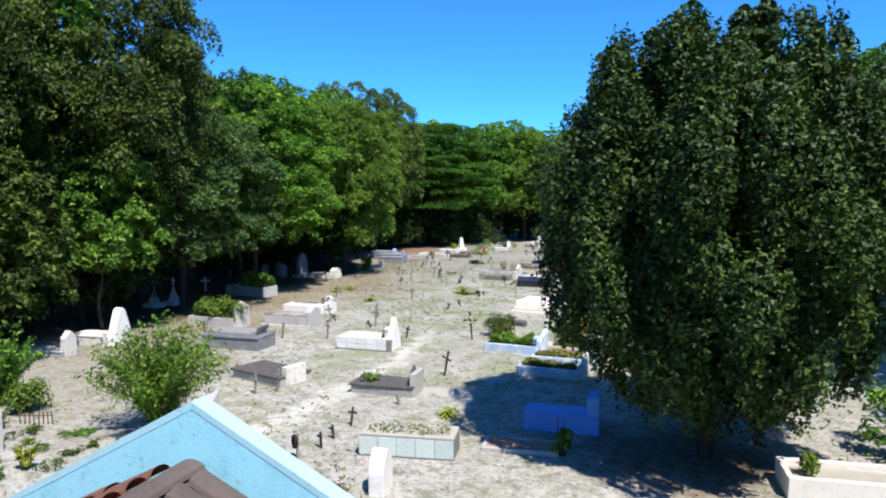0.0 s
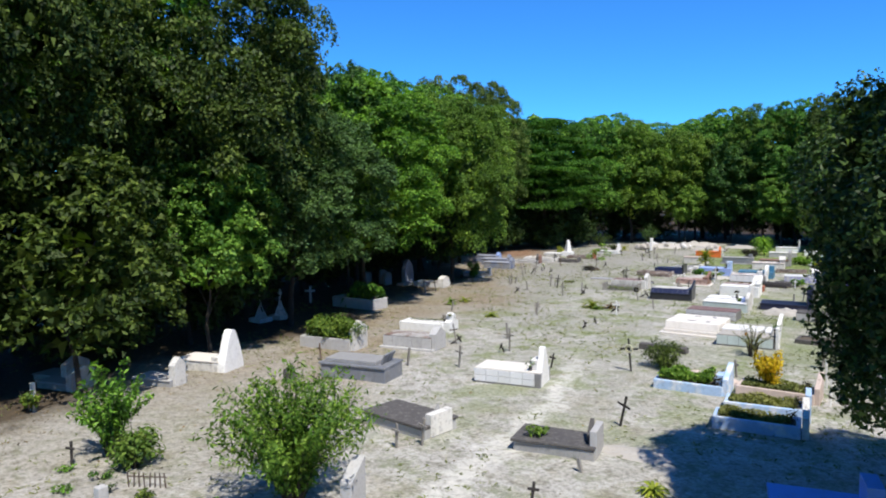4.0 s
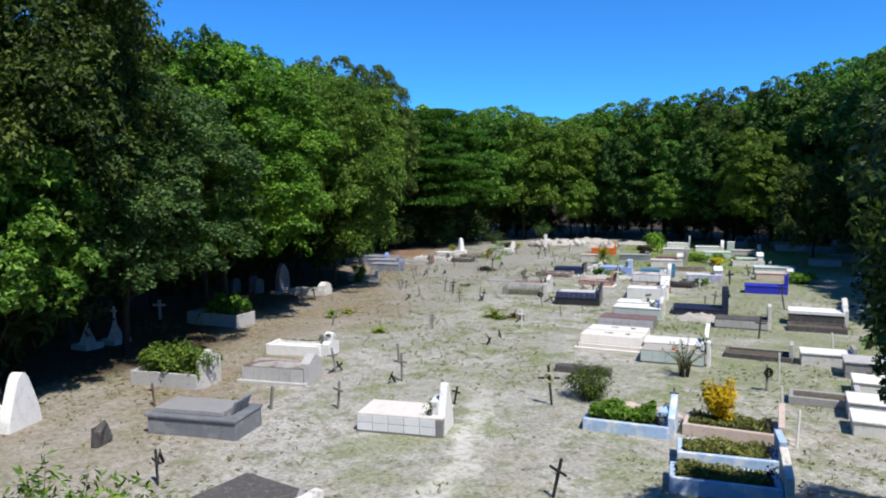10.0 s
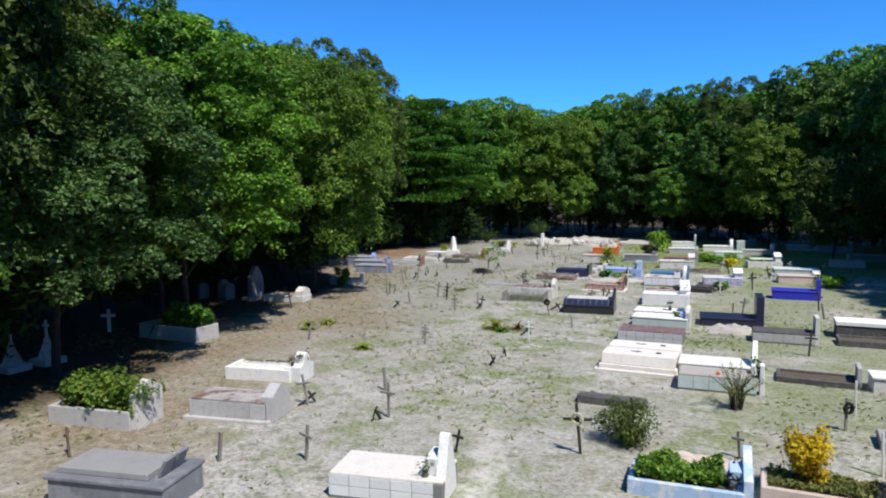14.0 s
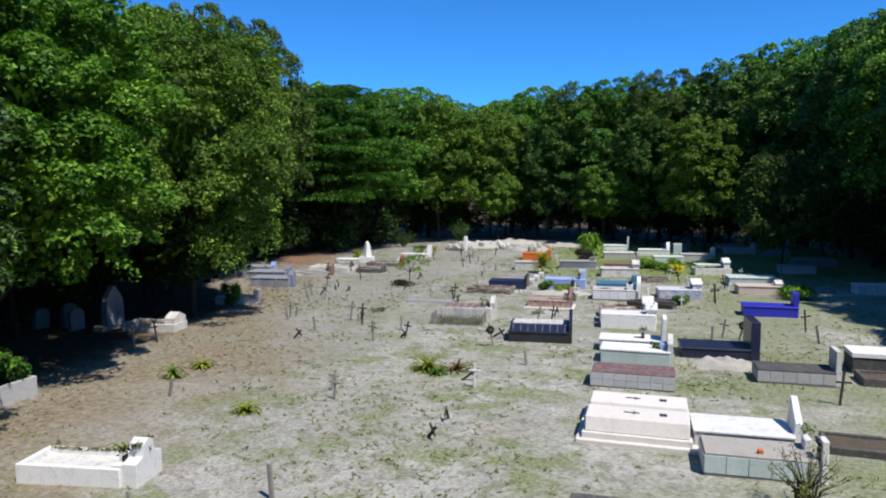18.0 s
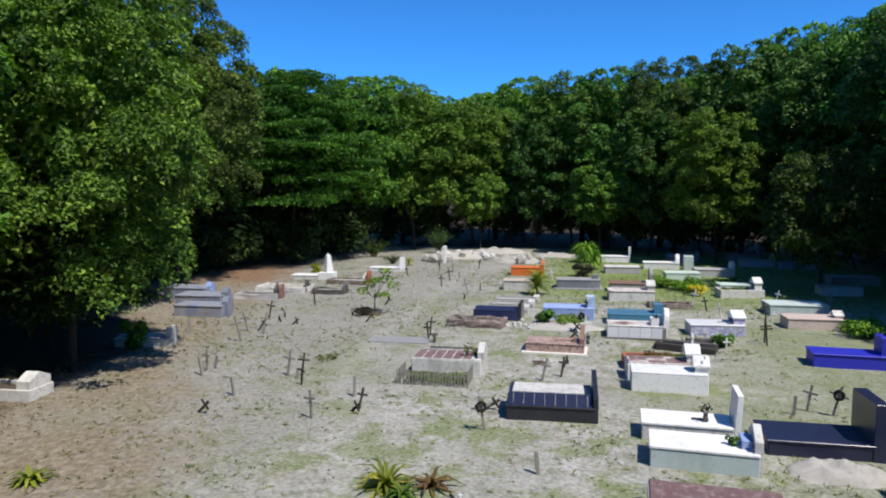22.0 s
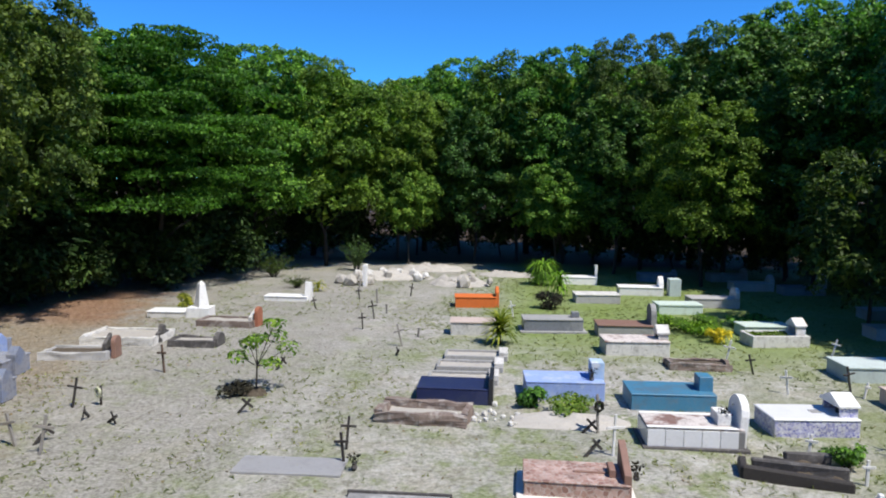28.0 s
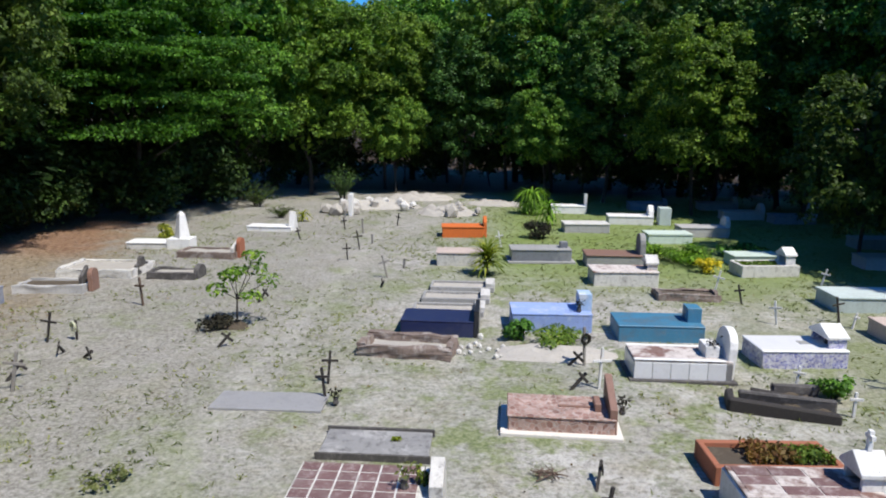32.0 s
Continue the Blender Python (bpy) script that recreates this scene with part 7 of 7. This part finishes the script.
shrub(-5.4, 65.2, 1.3, 0.6, M["leaf"], "low dark green hedge beside a mint tomb", 85, "shrub", 1200, 0.16, lobes=14)
shrub(-2.6, 53.6, 1.2, 0.7, M["leaf_bright"], "low green bush beside a pinkish tomb", 86, "shrub", 1300, 0.15, lobes=14)
shrub(-8.1, 50.6, 0.55, 0.5, M["leaf"], "dark green plants on an old mound", 87, "shrub", 700, 0.11)
shrub(-28.3, 45.4, 0.62, 1.45, M["leaf_bright"], "fresh green bush in front of a white headstone", 160, "bush", 1500, 0.13, "bush", stems=8, lobes=18, low=0.1)
shrub(-29.85, 64.6, 0.5, 1.0, M["leaf_yellow"], "round yellow-leaved bush beside a white obelisk", 88, "bush", 900, 0.12, "bush")
shrub(-3.0, 27.6, 0.3, 0.5, M["leaf_shrub"], "small green shrub beside white tombs", 89, "shrub", 240, 0.10)
shrub(-1.2, 33.5, 0.9, 1.2, M["leaf"], "green bush near the eastern woods", 90, "bush", 1000, 0.16, "bush")
shrub(1.5, 35.5, 1.3, 1.6, M["leaf"], "green bush at the eastern edge", 91, "bush", 1100, 0.18, "bush")
shrub(3.0, 18.2, 1.1, 1.9, M["leaf"], "loose green bush near the evergreen", 92, "bush", 1400, 0.15, "bush")
shrub(4.6, 20.6, 1.4, 2.4, M["leaf"], "loose tall green bush near the evergreen", 93, "bush", 1600, 0.17, "bush")
wispy_shrub(-27.4, 72.5, 1.0, 0.7, 24, 30, 0.11, M["leaf_dusky"], "thin green undergrowth by the northern graves", 94)
wispy_shrub(-30.3, 76.6, 1.5, 1.5, 30, 40, 0.14, M["leaf_dusky"], "loose green undergrowth at the wood's edge", 95)
wispy_shrub(-26.0, 80.6, 1.3, 2.4, 30, 46, 0.15, M["leaf_grey"], "tall pale green undergrowth at the wood's edge", 96)
rosette(-13.0, 72.2, 1.5, 40, M["leaf_bright"], "young palm with arching fronds behind a grey tomb", 97, 0.07, 0.9, 1.1, "young_palm", "tree")
shrub(-21.1, 45.7, 0.5, 0.15, M["grass"], "thin dry weeds on open ground", 98, "weeds", 160, 0.10, "weeds")

rosette(-13.8, 76.2, 1.75, 170, M["leaf_bright"], "large round rosette shrub with arching strap leaves", 101, 0.05, 0.9, 1.2, "strap_leaf_shrub", "shrub")
rosette(-15.72, 60.7, 1.25, 130, M["leaf_yellow"], "upright yellow-green strap-leaved plant", 102, 0.045, 0.75, 0.5, "strap_leaf_plant")
rosette(-16.2, 36.95, 0.75, 34, M["leaf_yellow"], "yellow-striped agave in sandy ground", 103, 0.05, 0.0, 0.8, "agave")
rosette(-15.35, 37.15, 0.62, 18, M["flower_red"], "dry brownish agave in sandy ground", 104, 0.045, 0.0, 0.9, "agave")
rosette(-15.8, 36.6, 0.45, 22, M["leaf_shrub"], "small green agave at the edge of a sandy bed", 105, 0.045, 0.0, 1.0, "agave")
rosette(-23.3, 34.4, 0.55, 22, M["leaf_shrub"], "green tufted plant on open ground", 106, 0.05, 0.1, 1.0, "tufted_plant")
rosette(-23.15, 35.6, 0.55, 24, M["leaf_yellow"], "yellow-green tufted plant on open ground", 107, 0.05, 0.0, 1.0, "tufted_plant")
rosette(-19.5, 32.1, 0.50, 26, M["leaf_yellow"], "yellow-green tufted plant on open ground", 108, 0.05, 0.0, 1.0, "tufted_plant")
rosette(-20.6, 29.1, 0.42, 18, M["leaf_yellow"], "small yellow-green tufted plant on a grave", 109, 0.04, 0.0, 1.0, "tufted_plant")
rosette(-7.15, 16.35, 0.42, 26, M["leaf_yellow"], "yellow tufted plant beside the tree's shadow", 110, 0.04, 0.0, 1.0, "tufted_plant")
rosette(-25.9, 71.5, 0.8, 26, M["leaf_yellow"], "yellow-green tufted plant by northern graves", 111, 0.05, 0.3, 1.0, "tufted_plant")
rosette(-17.6, 70.0, 0.55, 18, M["leaf_shrub"], "small green tufted plant behind an orange tomb", 112, 0.05, 0.0, 1.0, "tufted_plant")


def sapling(x, y):
    q = np.random.default_rng(9)
    ob = thing("sapling", x, y, 0, "thin young tree with a few light green leaf clusters", "tree")
    bm = bmesh.new()
    tube(bm, (0, 0, -0.1), (0.05, 0, 0.9), 0.03, 0.022, 7)
    ends = []
    for a, h, r in ((0.3, 1.9, 0.55), (2.1, 1.25, 0.6), (3.7, 1.0, 0.5), (5.0, 1.5, 0.35), (0.9, 1.5, 0.75), (0.1, 1.25, 0.95), (5.6, 0.85, 0.7)):
        e = Vector((r * math.cos(a), r * math.sin(a) * 0.6, h))
        tube(bm, (0.04, 0, 0.7), e, 0.016, 0.007, 5)
        ends.append(e)
    part("trunk", bm, M["bark"], ob)
    lobes = [(e.x, e.y, e.z, 0.32, 0.30, 0.18) for e in ends]
    me = lobed_crown("foliage", q, lobes, 430, 0.17, up=0.6, aspect=0.42)
    me.materials.append(M["leaf_lime"])
    f = new("foliage", me)
    f.parent = ob


sapling(-22.35, 53.9)
shrub(-22.9, 53.5, 0.60, 0.30, M["charred"], "heap of blackened dry leaves beside a sapling", 116, "leaf_heap", 700, 0.10, "leaf heap", stems=0, lobes=9)
f = thing("iron_fence", -16.46, 11.06, 27, "low dark iron fence at the edge of rough grass", "fence")
pk = bpy.data.meshes.new("picket")
bm = box(-0.012, 0.012, -0.012, 0.012, -0.05, 0.30, 0.003)
bm.to_mesh(pk)
bm.free()
pk.materials.append(M["iron"])
for k in range(8):
    piece("picket", pk, f, 0.115 * k, 0, 0, 0, (k * 5 % 7 - 3) * 1.5)
part("rail", box(-0.02, 0.83, 0.013, 0.03, 0.19, 0.215, 0.003), M["iron"], f)


# ---- mounds, rubble, litter and grass ----
def mound(x, y, rx, ry, h, material, label, seed, turn=0.0, rough=0.25, name="earth_mound", category="mound"):
    bm = bmesh.new()
    bmesh.ops.create_grid(bm, x_segments=30, y_segments=20, size=1.0)
    for v in bm.verts:
        u, w = v.co.x, v.co.y
        d = math.sqrt(u * u + w * w)
        k = max(0.0, 1 - d * d) ** 0.55
        v.co = Vector((u * rx, w * ry, -0.03 + h * k * (1 + rough * (noise.noise(Vector((u * 3 + seed, w * 3, 0.2))) + 0.6 * noise.noise(Vector((u * 9, w * 7 + seed, 0.2)))) * 2)))
    for f in bm.faces:
        f.smooth = True
    me = bpy.data.meshes.new(name)
    bm.to_mesh(me)
    bm.free()
    me.materials.append(material)
    ob = tagged(new(name, me), label, category)
    ob.matrix_basis = pose(x, y, 0, 0, 0, turn)
    return ob


mound(-7.5, 39.5, 1.0, 0.5, 0.26, M["heap"], "heap of pale sand beside a black tomb", 2)
mound(-8.2, 25.5, 1.1, 0.5, 0.22, M["pink"], "pinkish sandy grave mound", 3)
mound(-22.3, 53.55, 0.42, 0.22, 0.17, M["earth"], "dark soil heap at the foot of a sapling", 4, rough=0.5)
mound(-13.7, 52.6, 1.5, 0.6, 0.16, M["heap"], "pale sandy grave mound", 5)
g = thing("collapsed_grave", -9.25, 50.0, -14, "dark rotted kerbs and soil of an old collapsed grave", "grave", "flat graves")
for k, (kx, ky, kl, kw, kh, rot) in enumerate(((-1.1, -0.55, 2.0, 0.16, 0.20, 0), (-0.9, -0.15, 1.8, 0.14, 0.24, 5), (-0.7, 0.22, 1.3, 0.15, 0.18, -4), (-0.2, 0.5, 0.9, 0.15, 0.24, 14), (-1.15, -0.5, 0.16, 0.6, 0.18, 4))):
    p = part("kerb", worn(box(0, kl, 0, kw, -0.1, kh, 0.03), 0.06, k + 3, 2.6), M["dark_concrete" if k % 2 else "dark_wood"], g)
    p.matrix_basis = pose(kx, ky, 0, 0, 0, rot)
mound(-9.1, 50.15, 0.8, 0.5, 0.10, M["earth"], "dark soil inside a collapsed grave", 6, -14, 0.9)
plot("low dark kerbed grave with weeds", -10.2, 57.9, 3, 1.9, 0.8, 0.2, M["broken_stone"], M["earth"], wear=0.09)
shrub(-13.7, 68.3, 0.75, 0.75, M["charred"], "dark brown heap of dead fronds behind a grey tomb", 115, "frond_heap", 1500, 0.16, "heap", lobes=14, stems=0, aspect=0.25)
mound(-23.2, 78.0, 2.6, 1.6, 0.35, M["heap"], "pale sand and rubble bank by the woods", 11, 20, 0.5)
mound(-21.0, 82.0, 2.2, 1.2, 0.30, M["heap"], "pale sand bank by the woods", 12, 0, 0.5)
mound(-18.6, 75.5, 1.8, 1.2, 0.35, M["heap"], "pale sandy mound near northern graves", 13, 0, 0.5)
mound(-16.0, 79.6, 1.8, 0.7, 0.25, M["heap"], "pale sandy mound near northern graves", 14, 0, 0.5)
mound(-8.1, 18.2, 0.9, 0.4, 0.08, M["heap"], "low sandy grave mound", 15)
g = thing("grave_slab", -11.25, 28.75, 0, "low weathered dark grey grave slab in sandy ground", "grave slab", "flat graves")
part("slab", worn(box(0, 1.75, 0, 0.38, -0.1, 0.18, 0.03), 0.07, 8, 3.0), M["dark_concrete"], g)
q = np.random.default_rng(3)
g = thing("branch_pile", -14.2, 46.65, 0, "small pile of dry brown branches", "branches")
for k in range(16):
    a, r = q.random() * 6.28, 0.1 + 0.25 * q.random()
    bm = bmesh.new()
    tube(bm, (r * math.cos(a), r * math.sin(a) * 0.7, 0.02 + 0.05 * q.random()), (r * math.cos(a + 2.4), r * math.sin(a + 2.6) * 0.7, 0.03 + 0.14 * q.random()), 0.012, 0.005, 5)
    part("branch", bm, M["brown_wood"], g)
for k in range(22):
    s = 0.03 + 0.07 * q.random()
    bm = bmesh.new()
    bmesh.ops.create_icosphere(bm, subdivisions=1, radius=s)
    worn(bm, s * 0.5, k, 6.0)
    ob = part("rubble_block", bm, M["old_white"], None)
    ob.matrix_basis = pose(-15.7 + q.normal() * 0.4, 52.6 + q.normal() * 0.35, s * 0.3, 0, 0, q.random() * 360)
    tagged(ob, "small broken white stone beside a navy tomb", "rubble", "rubble blocks")
g = thing("gravestone", -24.05, 73.7, 0, "plain white upright gravestone near the rubble", "gravestone", "upright stones")
headstone(g, "rect", 0.3, 0.6, 1.2, M["white"], 0.2, 0.55)
q = np.random.default_rng(8)
for k in range(26):
    cx, cy = ((-22.6, 77.0), (-18.5, 75.4), (-23.8, 75.0))[k % 3]
    s = 0.16 + 0.28 * q.random()
    bm = bmesh.new()
    bmesh.ops.create_icosphere(bm, subdivisions=1, radius=s)
    worn(bm, s * 0.5, k, 2.5)
    ob = part("rubble_block", bm, M["heap"] if k % 3 else M["old_white"], None)
    ob.matrix_basis = pose(cx + q.normal() * 1.1, cy + q.normal() * 0.7, 0.2 + 0.1 * q.random(), 0, 0, q.random() * 360)
    tagged(ob, "pale broken rubble block on a sandy bank", "rubble", "rubble blocks")


def tufts():
    """Thin grass over the clearing, denser where the ground is greener."""
    q = np.random.default_rng(17)
    n = 44000
    x, y = -31 + 33 * q.random(n), 8 + 74 * q.random(n)
    dens = np.array([noise.noise(Vector((a * 0.16, b * 0.16, 2.0))) + 0.55 * noise.noise(Vector((a * 0.7, b * 0.7, 9.0))) for a, b in zip(x, y)])
    lush = 0.10 + 0.35 * (y > 57) * (x > -19) + 0.16 * (y > 28)
    keep = q.random(n) < np.clip(lush + dens * 1.1, 0.02, 0.9)
    x, y = x[keep], y[keep]
    k = 5
    x, y = np.repeat(x, k) + q.normal(size=len(x) * k) * 0.04, np.repeat(y, k) + q.normal(size=len(y) * k) * 0.04
    z = np.array([smooth_height(a, b) for a, b in zip(x, y)])
    h = 0.03 + 0.06 * q.random(len(x)) ** 1.5
    c = np.stack([x, y, z + h * 0.35], 1)
    nn = np.stack([q.normal(size=len(x)), q.normal(size=len(x)), 0.5 + 0.5 * q.random(len(x))], 1)
    me = tri_leaves("grass", c, nn, h * 1.7, q, 0.24)
    me.materials.append(M["grass"])
    tagged(new("grass", me), "thin dry grass tufts on sandy ground", "grass", kind="stuff")


tufts()


def fallen_leaves():
    q = np.random.default_rng(23)
    n = 9000
    y = 4 + 78 * q.random(n)
    x = -21.5 - 0.16 * y + 2.5 - np.abs(q.normal(size=n)) * 5.0
    n2 = 2600
    x = np.concatenate([x, -30 + 32 * q.random(n2)])
    y = np.concatenate([y, 8 + 70 * q.random(n2)])
    z = np.array([smooth_height(a, b) for a, b in zip(x, y)]) + 0.015
    nn = np.stack([q.normal(size=len(x)) * 0.35, q.normal(size=len(x)) * 0.35, np.ones(len(x))], 1)
    me = leaf_mesh("leaf_litter", np.stack([x, y, z], 1), nn, 0.04 + 0.06 * q.random(len(x)), q, 0.6, 0.02)
    me.materials.append(M["litter"])
    tagged(new("leaf_litter", me), "scattered brown fallen leaves on the ground", "leaf litter", kind="stuff")


fallen_leaves()
